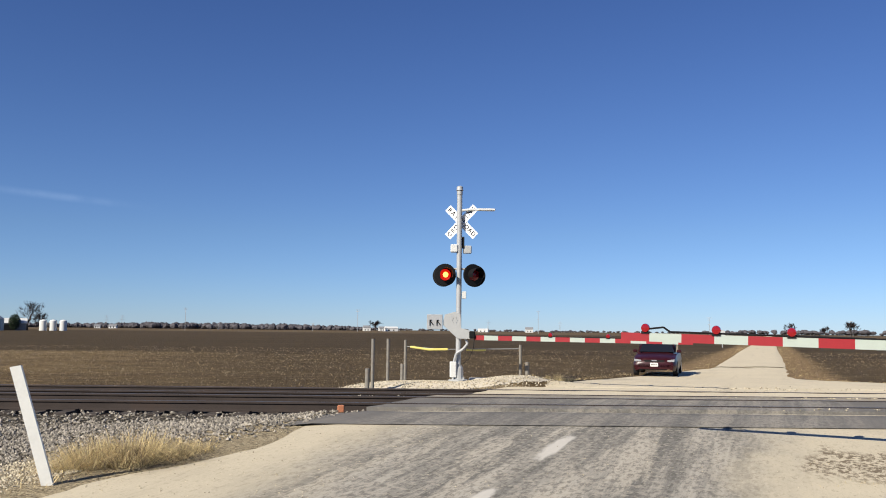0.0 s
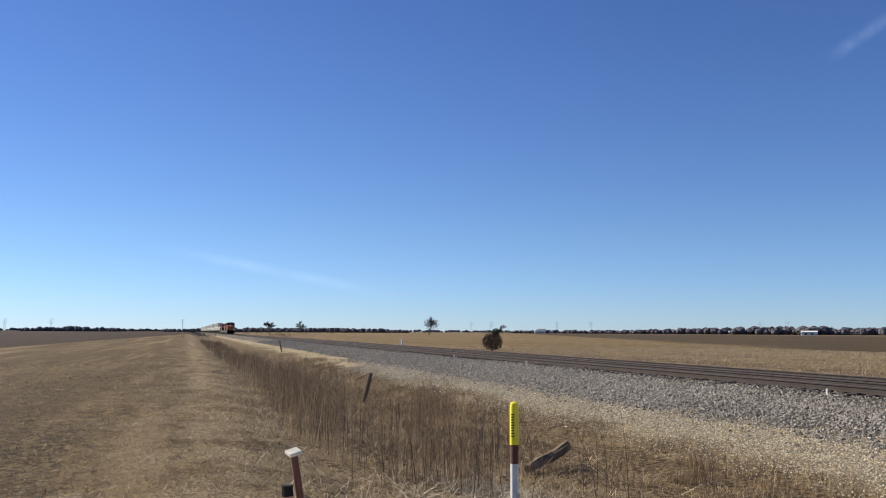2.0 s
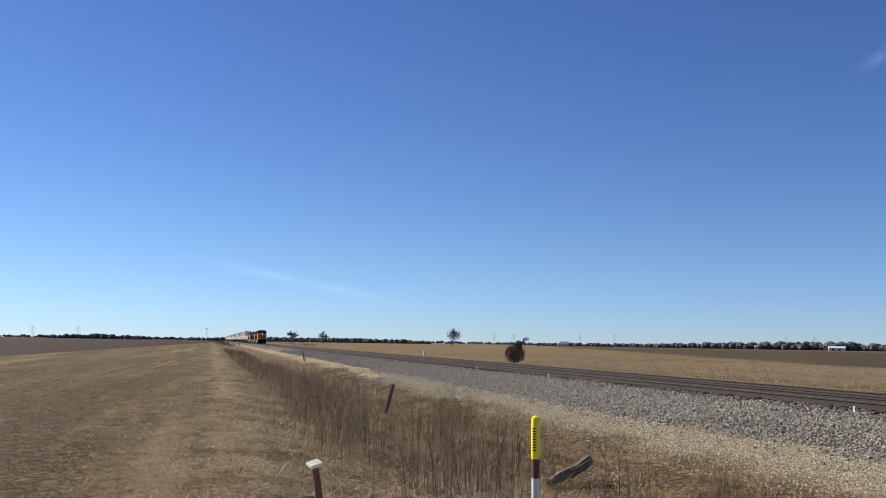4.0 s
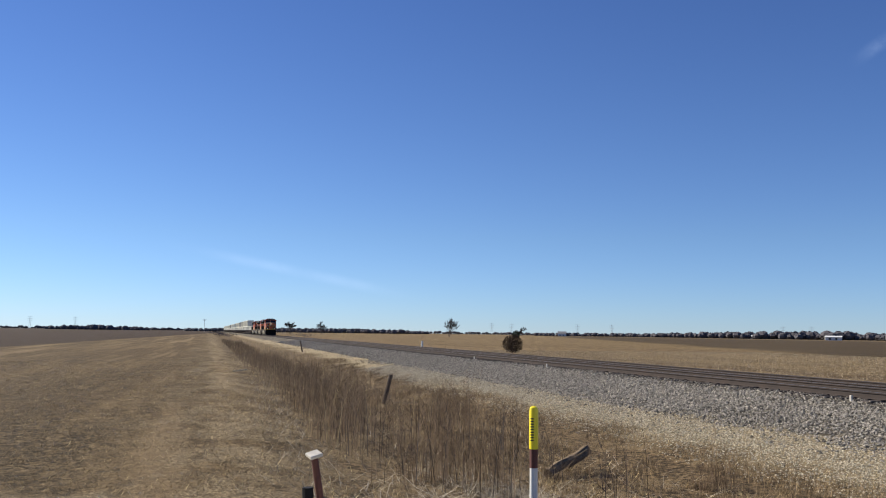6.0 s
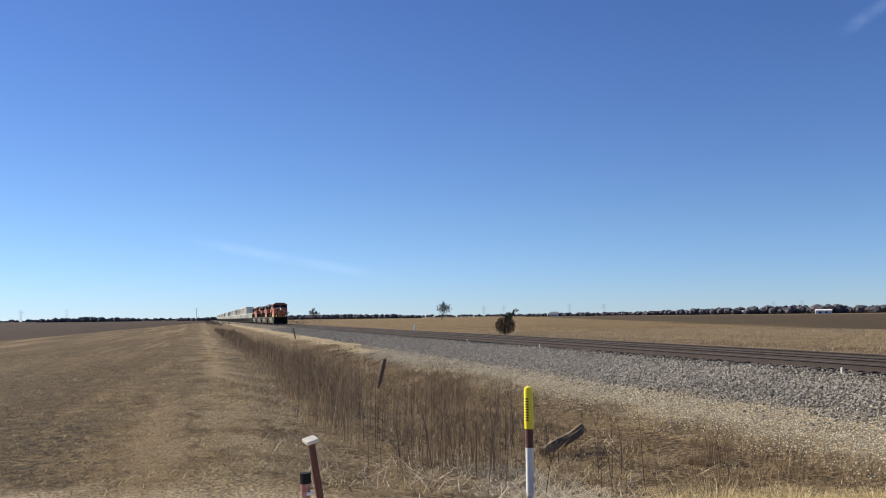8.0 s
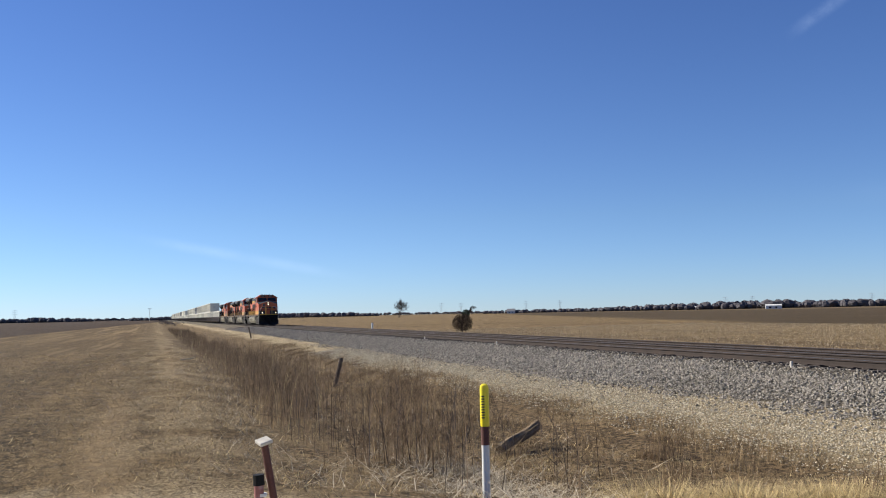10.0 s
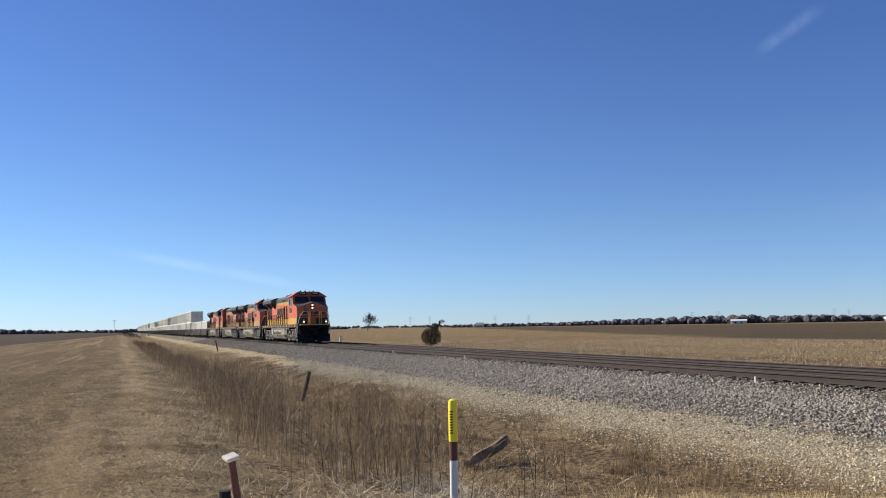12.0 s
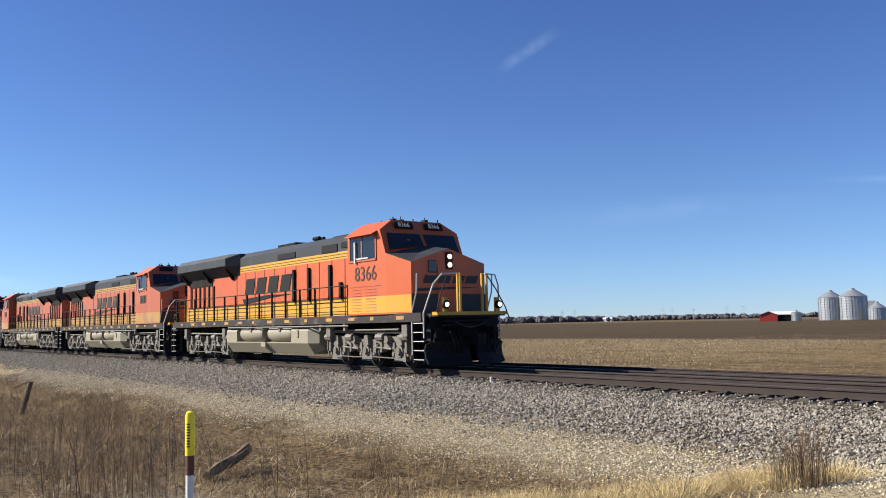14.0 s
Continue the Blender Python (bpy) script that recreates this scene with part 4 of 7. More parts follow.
def locomotive(name_number, m, old=False, reverse=False, label=""):
    orange, yellow = (ORANGE_OLD, YELLOW_OLD) if old else (ORANGE, YELLOW)
    lo = empty("locomotive", m, label, "locomotive", "locomotives of the train")
    k = "old" if old else "new"
    hood = cached("hood", ("hood", k), hood_shape, [orange, yellow, GREEN_BLACK], lo, "orange hood with yellow bands and a black top")
    cab = cached("cab", ("cab", k), cab_shape, [orange, yellow, GREEN_BLACK], lo, "orange cab and nose with yellow stripe")
    cached("radiator_housing", "wing", wing_shape, [GREEN_BLACK], lo, "flared black radiator housing")

    def strakes(bm):
        for x in np.arange(-9.6, -6.4, 0.55):
            for s in SIDES:
                box(bm, (x, s * 1.03 - 0.035, 2.35), (x + 0.16, s * 1.03 + 0.035, 3.3), 0)
    split("louvre", ("strakes",), strakes, [BLACK], hood, "black louvred openings")

    def panels(bm):
        # door seams, hand holds, latches and vents along the hood
        for s in SIDES:
            for x in np.arange(-4.2, 6.0, 0.92):
                box(bm, (x, s * 1.022 - 0.008, 1.72), (x + 0.025, s * 1.022 + 0.008, 3.7))
            for x in (1.15, 2.35, 3.95, 4.7):
                box(bm, (x, s * 1.06 - 0.05, 2.3), (x + 0.13, s * 1.06 + 0.05, 3.55 if x < 4.6 else 2.9))
            for z in (1.86, 2.02, 2.18, 2.36):
                box(bm, (-10.0, s * 1.024 - 0.006, z), (6.1, s * 1.024 + 0.006, z + 0.018))
            for z in (3.78, 3.88):
                box(bm, (-4.2, s * 1.024 - 0.006, z), (6.1, s * 1.024 + 0.006, z + 0.014))
            for x0, x1, z0, z1 in ((-0.2, 1.3, 4.02, 4.3), (3.4, 4.5, 4.0, 4.34), (4.8, 5.5, 4.1, 4.36)):
                box(bm, (x0, s * 1.03 - 0.02, z0), (x1, s * 1.03 + 0.02, z1 - 0.06))
            for x0, z0, x1, z1 in ((4.9, 2.7, 5.95, 2.72), (4.9, 2.25, 4.92, 2.7), (5.93, 2.25, 5.95, 3.0)):
                box(bm, (x0, s * 1.03 - 0.012, z0), (x1 + 0.01, s * 1.03 + 0.012, z1 + 0.01))
    split("door_seam", ("panels",), panels, [BLACK], hood, "dark seams, posts and grilles of the hood doors")

    def cab_lines(bm):
        for s in SIDES:
            y = s * 1.558
            for x0, x1, z0, z1 in ((6.12, 8.1, 2.62, 2.64), (6.35, 6.95, 2.2, 2.55), (7.2, 7.85, 2.2, 2.6)):
                box(bm, (x0, y - 0.006, z0), (x1, y + 0.006, z0 + 0.02))
                if z1 - z0 > 0.1:
                    for q in range(8):
                        zz = 1.82 + q * 0.1
                        box(bm, (x0, y - 0.006, zz), (x1, y + 0.006, zz + 0.012))
    split("cab_seam", ("cablines",), cab_lines, [ORANGE_OLD], cab, "seams and louvres on the cab side")

    def sill(bm):
        box(bm, (-10.6, -1.5, 1.44), (10.2, 1.5, 1.71))
        box(bm, (-11.0, -1.45, 1.30), (-10.3, 1.45, 1.64))
        box(bm, (10.2, -1.30, 1.58), (10.78, 1.30, 1.67))
        box(bm, (-9.5, -0.6, 0.85), (9.5, 0.6, 1.44), 1)
    cached("underframe", "sill", sill, [DECK, UNDER], lo, "dusty grey deck and side sill")

    def marks(bm):
        for s in SIDES:
            y = s * 1.506
            for i, x in enumerate((-9.6, -8.3, -7.0, -5.6, -4.4, -3.0, -1.6, -0.2, 1.3, 2.9, 4.5, 6.0, 7.4, 8.9)):
                box(bm, (x, y - 0.006, 1.52), (x + (0.42 if i % 3 else 0.2), y + 0.006, 1.63))
    split("reflector_strip", "marks", marks, [YELLOW_OLD], lo, "small yellow reflector strips")

    def tank(bm):
        full = [(-1.42, 1.30), (-1.46, 1.22), (-1.46, 0.76), (-1.18, 0.36), (1.18, 0.36), (1.46, 0.76), (1.46, 1.22), (1.42, 1.30)]
        low = [(-1.46, 0.80), (-1.46, 0.76), (-1.18, 0.36), (1.18, 0.36), (1.46, 0.76), (1.46, 0.80)]
        prism(bm, full, "x", -4.25, -3.2)
        prism(bm, low, "x", -3.2, 1.75)
        prism(bm, full, "x", 1.75, 3.05)
        box(bm, (-3.2, -0.72, 0.8), (1.75, 0.72, 1.3))
        for x0, x1 in ((-4.25, -4.55), (3.05, 3.5)):
            a = [bm.verts.new((x0, y, z)) for y, z in full]
            b = [bm.verts.new((x1, y * 0.84, max(z, 0.55))) for y, z in full]
            fs = [bm.faces.new(b)]
            for i in range(8):
                j = (i + 1) % 8
                fs.append(bm.faces.new((a[i], a[j], b[j], b[i])))
            bmesh.ops.recalc_face_normals(bm, faces=fs)
        for s in SIDES:
            box(bm, (2.2, s * 1.47 - 0.02, 0.98), (2.34, s * 1.47 + 0.02, 1.25))
            box(bm, (-0.75, s * 1.36 - 0.16, 0.62), (-0.35, s * 1.36 + 0.16, 0.80))
    cached("fuel_tank", "tank", tank, [TANK], lo, "dusty pale grey fuel tank with bevelled ends")
    for x0, x1 in ((-3.05, -0.85), (-0.45, 1.65)):
        for s in SIDES:
            def res(bm, x0=x0, x1=x1, s=s):
                lathe(bm, [(0.1, x0), (0.28, x0 + 0.05), (0.33, x0 + 0.18), (0.33, x1 - 0.18), (0.28, x1 - 0.05), (0.1, x1)], (0, s * 1.12, 1.13), "x", 16)
            cached("air_reservoir", ("res", x0, s), res, [TANK], lo, "round-ended grey air reservoir", True)
    for xc in (-6.9, 6.75):
        tk = part("truck", bmesh.new(), [TRUCK], lo)
        tk.matrix_basis = pose(xc, 0, 0)
        for s in SIDES:
            fr = cached("side_frame", "sideframe", truck_frame_shape, [TRUCK], tk, "cast grey truck side frame")
            fr.matrix_basis = pose(0, s * 1.05, 0, 0, 0, 0 if s < 0 else 180)
        # plain black motor and bolster blocks, put in as the shade behind the side frames
        def gear(bm):
            box(bm, (-2.5, -0.62, 0.42), (2.5, 0.62, 1.30), 0, 0.05)
            for x in (-1.3, 0.65, 2.2):
                box(bm, (x - 0.3, -0.66, 0.24), (x + 0.3, 0.66, 0.7), 0, 0.05)
            for x in (-1.0, 1.0):
                box(bm, (x - 0.22, -0.98, 0.55), (x + 0.22, 0.98, 1.12), 0, 0.04)
        cached("traction_gear", "gear", gear, [UNDER], tk, "black blocks for motors and bolster, added to darken the voids inside the truck")
        for x in (-1.95, 0, 1.95):
            wh = cached("wheelset", "wheelset", wheelset_shape, [WHEEL], tk, "steel wheels on an axle", True)
            wh.matrix_basis = pose(x, 0, 0)
    cached("pilot", "pilot", pilot_shape, [BLACK], lo, "black snow-plough pilot with coupler and hoses")

    def rear(bm):
        box(bm, (-11.0, -1.42, 0.35), (-10.8, 1.42, 1.62))
        box(bm, (-11.3, -0.2, 0.72), (-10.9, 0.2, 1.05))
    cached("rear_pilot", "rear", rear, [BLACK], lo)
    # steps at the four corners
    for x0, sx in ((10.05, 1), (-10.65, -1)):
        for s in SIDES:
            def steps(bm, x0=x0, s=s):
                for q in range(5):
                    z = 0.30 + q * 0.27
                    box(bm, (x0 - 0.30, s * 1.32 - 0.16, z), (x0 + 0.30, s * 1.32 + 0.16, z + 0.03), 0)
                    box(bm, (x0 - 0.26, s * 1.485 - 0.008, z + 0.002), (x0 + 0.26, s * 1.485 + 0.008, z + 0.026), 1)
                box(bm, (x0 - 0.33, s * 1.18 - 0.02, 0.28), (x0 + 0.33, s * 1.18 + 0.02, 1.64), 0)
                box(bm, (x0 - 0.34, s * 1.32 - 0.16, 0.28), (x0 - 0.30, s * 1.32 + 0.16, 1.6), 0)
            split("corner_step", ("steps", x0, s), steps, [BLACK, RAILING], lo, "corner steps with white edges")
    # rails along the walkways
    for s in SIDES:
        def railing(bm, s=s):
            y = s * 1.46
            tube(bm, [(-10.3, y, 2.72), (5.9, y, 2.72)], 0.02, 6)
            tube(bm, [(-10.3, y, 2.18), (5.9, y, 2.18)], 0.014, 5)
            # stanchions made thicker, their shadows on the hood counted into the width
            for x in np.arange(-10.3, 6.0, 1.16):
                cyl(bm, (x, y, 1.68), (x, y, 2.74), 0.04, 6)
        cached("walkway_handrail", ("railing", s), railing, [BLACK], lo, "black handrail on stanchions")

        def corner(bm, s=s):
            y = s * 1.47
            tube(bm, [(9.7, y, 0.45), (9.7, y, 1.75), (9.95, y, 2.35), (9.98, y, 2.9)], 0.024, 6)
            tube(bm, [(10.3, y, 0.95), (10.3, y, 1.7), (10.52, y * 0.86, 2.55), (10.65, y * 0.7, 2.85), (10.74, y * 0.36, 2.87)], 0.024, 6)
        cached("grab_rail", ("corner", s), corner, [RAILING], lo, "white bent grab rail")

    def front_rail(bm):
        for y in (-0.42, -0.52, 0.42, 0.6):
            box(bm, (10.72, y - 0.03, 1.66), (10.78, y + 0.03, 2.88))
        for s in SIDES:
            box(bm, (10.68, s * 1.0 - 0.06, 1.66), (10.76, s * 1.0 + 0.06, 2.15))
        box(bm, (10.55, -1.34, 1.62), (10.82, 1.34, 1.72))
    split("end_railing", "frontrail", front_rail, [YELLOW], lo, "yellow end posts and platform edge")

    def hoses(bm):
        tube(bm, [(10.76, -0.95, 2.75), (10.78, -1.2, 2.2), (10.8, -1.36, 1.7)], 0.016, 5)
        tube(bm, [(10.76, 0.6, 2.85), (10.78, 0.95, 2.4), (10.8, 1.3, 1.85), (10.86, 1.4, 1.5), (10.88, 1.25, 1.3)], 0.02, 5)
        pts = [(10.84, -0.7 + 1.2 * q / 12, 1.42 - 0.17 * math.sin(math.pi * q / 12)) for q in range(13)]
        tube(bm, pts, 0.022, 5)
    split("cable", "hoses", hoses, [DECK], lo, "slack cables across the front")
    # glazing
    def screen(bm):
        for y0, y1 in ((-1.36, -0.08), (0.08, 1.36)):
            q = [(8.435, y0, 3.74 + 0.16 * (1 - abs(y0) / 1.36)), (8.435, y1, 3.74 + 0.16 * (1 - abs(y1) / 1.36)), (8.18, y1 * 0.98, 4.30), (8.18, y0 * 0.98, 4.30)]
            a = [bm.verts.new(Vector(p) + Vector((0.02, 0, 0))) for p in q]
            b = [bm.verts.new(Vector(p) + Vector((-0.06, 0, 0))) for p in q]
            bm.faces.new(a)
            bm.faces.new(b[::-1])
            for i in range(4):
                bm.faces.new((a[i], b[i], b[(i + 1) % 4], a[(i + 1) % 4]))
        bmesh.ops.recalc_face_normals(bm, faces=bm.faces)
    cached("windscreen", "screen", screen, [CABGLASS], cab, "dark two-piece windscreen")
    for s in SIDES:
        for x0, x1 in ((6.3, 6.98), (7.06, 7.8)):
            def win(bm, x0=x0, x1=x1, s=s):
                box(bm, (x0, s * 1.552 - 0.012, 3.52), (x1, s * 1.552 + 0.012, 4.22))
            cached("side_window", ("win", x0, s), win, [CABGLASS], cab, "dark sliding cab window")

        def frame_(bm, s=s):
            y = s * 1.565
            for lo_, hi_ in (((6.22, 3.44), (7.9, 3.5)), ((6.22, 4.24), (7.9, 4.29)), ((6.22, 3.44), (6.28, 4.29)), ((6.99, 3.44), (7.05, 4.29)), ((7.84, 3.44), (7.9, 4.29))):
                box(bm, (lo_[0], y - 0.015, lo_[1]), (hi_[0], y + 0.015, hi_[1]))
        cached("window_frame", ("frame", s), frame_, [ORANGE_OLD], cab)

        def shade(bm, s=s):
            v = [(6.2, s * 1.5, 4.42), (7.95, s * 1.5, 4.42), (7.95, s * 1.74, 4.30), (6.2, s * 1.74, 4.30)]
            a = [bm.verts.new(p) for p in v]
            b = [bm.verts.new((p[0], p[1], p[2] - 0.03)) for p in v]
            bm.faces.new(a), bm.faces.new(b[::-1])
            for i in range(4):
                bm.faces.new((a[i], b[i], b[(i + 1) % 4], a[(i + 1) % 4]))
            bmesh.ops.recalc_face_normals(bm, faces=bm.faces)
        cached("sunshade", ("shade", s), shade, [orange], cab)

        def mirror(bm, s=s):
            box(bm, (6.62, s * 1.6 - 0.03, 3.4), (6.68, s * 1.6 + 0.05, 4.1), 0)
            box(bm, (6.75, s * 1.59 - 0.02, 3.52), (7.45, s * 1.59 + 0.03, 3.56), 0)
        cached("mirror", ("mirror", s), mirror, [WHITE], cab, "white wind deflector and armrest")

    def nose_door(bm):
        box(bm, (9.655, -0.80, 2.95), (9.69, -0.50, 3.34), 0, 0.02)
        box(bm, (9.66, -0.45, 1.75), (9.675, 0.3, 3.2), 1)
    cached("nose_window", "nosedoor", nose_door, [CABGLASS, orange], cab, "small dark nose window")

    def lampbox(bm):
        box(bm, (9.64, -0.14, 3.06), (9.70, 0.14, 3.6), 0, 0.02)
    cached("headlight_box", ("lampbox"), lampbox, [BLACK], cab)
    for z in (3.46, 3.20):
        def lamp(bm, z=z):
            lathe(bm, [(0.075, 9.69), (0.078, 9.73), (0.06, 9.742), (0.02, 9.748)], (0, 0, z), "x", 16)
        cached("headlight", ("lamp", z, reverse or old), lamp, [HEADLIGHT if name_number else LAMP_GLASS], cab, "lit round headlight" if name_number else "round headlight")
    for s in SIDES:
        def ditch(bm, s=s):
            lathe(bm, [(0.12, 10.75), (0.13, 10.85), (0.11, 10.87)], (0, s * 1.02 + 0.0, 1.93), "x", 16, 0)
            lathe(bm, [(0.075, 10.86), (0.07, 10.885), (0.03, 10.90)], (0, s * 1.02, 1.93), "x", 16, 1)
        cached("ditch_light", ("ditch", s, bool(name_number)), ditch, [BLACK, HEADLIGHT if name_number else LAMP_GLASS], lo, "low auxiliary headlight")
        # number boards under the roof edge
        nb = bmesh.new()
        box(nb, (-0.02, -0.36, -0.12), (0.03, 0.36, 0.12), 0, 0.01)
        board = part("number_board", nb, [BLACK], cab, "black number board")
        board.matrix_basis = pose(8.05, s * 0.60, 4.58, 0, -27, 0)
        if name_number:
            words("number", name_number, 0.23, NUMBERBOARD, board, pose(0.034, 0, 0, 90, 0, 90))
            words("road_number", name_number, 0.68, NUMBER_BROWN, cab, pose(7.22, s * 1.562, 3.02, 90, 0, 0 if s < 0 else 180))
        else:
            bm = bmesh.new()
            for q in range(4):
                box(bm, (6.85 + q * 0.26, s * 1.56 - 0.006, 2.78), (7.03 + q * 0.26, s * 1.56 + 0.006, 3.2))
            part("faded_number", bm, [DECK], cab, "faded dark number bars")

    def roof_bits(bm):
        # horns, aerials, exhaust stack, fans
        for x, y, h in ((7.6, -0.7, 0.12), (7.3, -0.2, 0.18), (7.0, 0.3, 0.1), (6.6, -0.5, 0.1), (7.7, 0.5, 0.14)):
            box(bm, (x - 0.12, y - 0.06, 4.74), (x + 0.12, y + 0.06, 4.78 + h * 0.5))
            cyl(bm, (x, y, 4.74), (x, y, 4.80 + h), 0.015, 5)
        for x, y in ((7.9, -0.9), (7.9, 0.9), (7.75, 0.0)):
            cyl(bm, (x, y, 4.6), (x, y, 4.86), 0.02, 5)
    split("roof_aerials", "roofbits", roof_bits, [BLACK], cab, "small aerials and fittings on the cab roof")

    def stack(bm):
        box(bm, (-1.4, -0.45, 4.56), (0.2, 0.45, 4.74), 0, 0.03)
        cyl(bm, (1.9, -0.55, 4.70), (2.35, -0.55, 4.70), 0.07, 10)
        cyl(bm, (1.95, -0.35, 4.70), (2.35, -0.35, 4.70), 0.06, 10)
        box(bm, (2.0, -0.6, 4.54), (2.08, -0.3, 4.68))
        box(bm, (3.6, -0.7, 4.54), (5.6, 0.7, 4.62), 0, 0.03)
    split("exhaust_stack", "stack", stack, [UNDER], hood, "black exhaust housing and horn on the roof")

    def pipes(bm):
        for s in SIDES:
            tube(bm, [(-4.0, s * 1.5, 1.38), (6.0, s * 1.5, 1.36)], 0.03, 6)
            tube(bm, [(3.9, s * 1.3, 1.2), (8.8, s * 1.35, 1.22)], 0.03, 6)
            for x in (-9.3, -4.8, 4.4, 9.1):
                box(bm, (x, s * 1.35 - 0.1, 1.0), (x + 0.28, s * 1.35 + 0.1, 1.36))
            for x in (-1.9, 0.7, 3.9, 5.6):
                box(bm, (x, s * 1.42 - 0.05, 1.2), (x + 0.14, s * 1.42 + 0.05, 1.42))
    split("air_piping", "pipes", pipes, [TRUCK], lo, "grey pipes and boxes under the sill")

    def fans(bm):
        for s in SIDES:
            prism(bm, [(s * 1.03, 3.45), (s * 1.08, 3.45), (s * 1.46, 3.95), (s * 1.03, 3.95)], "x", -9.9, -9.8)
            prism(bm, [(s * 1.03, 3.45), (s * 1.08, 3.45), (s * 1.46, 3.95), (s * 1.03, 3.95)], "x", -7.2, -7.1)
            prism(bm, [(s * 1.03, 3.45), (s * 1.08, 3.45), (s * 1.46, 3.95), (s * 1.03, 3.95)], "x", -4.6, -4.5)
            box(bm, (-9.7, s * 1.03 - 0.02, 3.32), (-6.9, s * 1.03 + 0.02, 3.72))
    split("bracket", "fans", fans, [UNDER], hood)

    def emblem(bm):
        # the operator's mark, as plain slanted blocks over a swoosh
        for s in SIDES:
            y = s * 1.035
            for q in range(4):
                x = -3.35 + q * 1.1
                prism(bm, [(x, 2.78), (x + 0.84, 2.78), (x + 1.02, 3.42), (x + 0.2, 3.42)], "y", y - 0.008, y + 0.008)
            prism(bm, [(-3.6, 2.58), (-3.4, 2.36), (-0.9, 2.56), (0.9, 2.64), (-1.2, 2.68)], "y", y - 0.008, y + 0.008)
    split("emblem", ("emblem", k), emblem, [DECK if old else BLACK], hood, "dark slanted operator's mark")

    def nose_emblem(bm):
        for q in range(4):
            y = -1.0 + q * 0.54
            prism(bm, [(y, 2.62), (y + 0.44, 2.62), (y + 0.54, 2.86), (y + 0.10, 2.86)], "x", 9.672, 9.684)
        prism(bm, [(-1.3, 2.36), (1.2, 2.5), (0.2, 2.52), (-1.2, 2.46)], "x", 9.672, 9.684)
    split("nose_emblem", ("noseemblem", k), nose_emblem, [GREEN_BLACK], cab, "dark operator's mark across the nose")
    return lo


def container(m, length, dark=False, label=""):
    key = ("box", length, dark)
    if key not in CACHE:
        bm = bmesh.new()
        h, w = 2.6, 1.29
        box(bm, (-length / 2, -w, 0.0), (length / 2, w, h))
        n = int(length / 0.62)
        for s in SIDES:
            for i in range(n):
                x = -length / 2 + 0.3 + i * (length - 0.5) / n
                box(bm, (x, s * (w + 0.012) - 0.014, 0.18), (x + 0.18, s * (w + 0.012) + 0.014, h - 0.14))
            for z in (0.0, h - 0.12):
                box(bm, (-length / 2, s * (w + 0.02) - 0.02, z), (length / 2, s * (w + 0.02) + 0.02, z + 0.14))
            for x in (-length / 2, length / 2 - 0.14):
                box(bm, (x, s * (w + 0.02) - 0.02, 0), (x + 0.14, s * (w + 0.02) + 0.02, h))
        for x in (-length / 2 - 0.02, length / 2 + 0.02):
            for y in (-0.9, -0.3, 0.3, 0.9):
                cyl(bm, (x, y, 0.1), (x, y, h - 0.1), 0.025, 6)
            box(bm, (x - 0.02, -w, h - 0.15), (x + 0.02, w, h))
        ob = link("shipping_container", bm, CONTAINER_GREY if dark else CONTAINER)
        CACHE[key] = ob.data
    else:
        ob = new("shipping_container", CACHE[key])
    ob.matrix_basis = m
    return tagged(ob, label or ("dark grey ribbed shipping container riding on the train" if dark else "off-white ribbed shipping container riding on the train"), "container", "containers on the train")


def well_car(m, length):
    car = empty("well_car", m, "dark brown well car carrying containers", "railway car", "well cars of the train")
    L = length / 2

    def body(bm):
        for s in SIDES:
            prism(bm, [(-L + 1.4, 0.42), (L - 1.4, 0.42), (L - 0.9, 0.9), (L - 0.9, 1.5), (-L + 0.9, 1.5), (-L + 0.9, 0.9)], "y", s * 1.42 - 0.05, s * 1.42 + 0.05)
            box(bm, (-L + 0.9, s * 1.42 - 0.09, 1.48), (L - 0.9, s * 1.42 + 0.09, 1.58))
            for x in np.arange(-L + 1.6, L - 1.4, 1.35):
                box(bm, (x, s * 1.49 - 0.04, 0.45), (x + 0.09, s * 1.49 + 0.04, 1.5))
        box(bm, (-L + 1.4, -1.4, 0.38), (L - 1.4, 1.4, 0.45))
        for e in SIDES:
            box(bm, (min(e * (L - 0.02), e * (L - 1.0)), -0.5, 0.75), (max(e * (L - 0.02), e * (L - 1.0)), 0.5, 1.2))
    cached("well_body", ("well", length), body, [WELL], car)
    for x in (-L + 0.2, L - 0.2):
        def bogie(bm):
            for s in SIDES:
                prism(bm, [(-1.1, 0.45), (-0.5, 0.62), (0.5, 0.62), (1.1, 0.45), (1.1, 0.6), (0.4, 0.86), (-0.4, 0.86), (-1.1, 0.6)], "y", s * 1.0 - 0.07, s * 1.0 + 0.07)
                for xx in (-0.88, 0.88):
                    lathe(bm, [(0.15, s * 0.7), (0.46, s * 0.69), (0.44, s * 0.83), (0.15, s * 0.82)], (xx, 0, 0.45), "y", 16)
        bg = part("bogie", bmesh.new(), [UNDER], car)
        bg.matrix_basis = pose(x, 0, 0)
        split("bogie_side", "bogie", bogie, [UNDER], bg)
    return car


SPEED = 28.6          # metres a second, towards +x
LEAD_14 = -31.15      # where the middle of the first engine is at 14 s
RAIL_Z = 0.174
TRAIN = []            # (thing, offset along the train, height, heading)


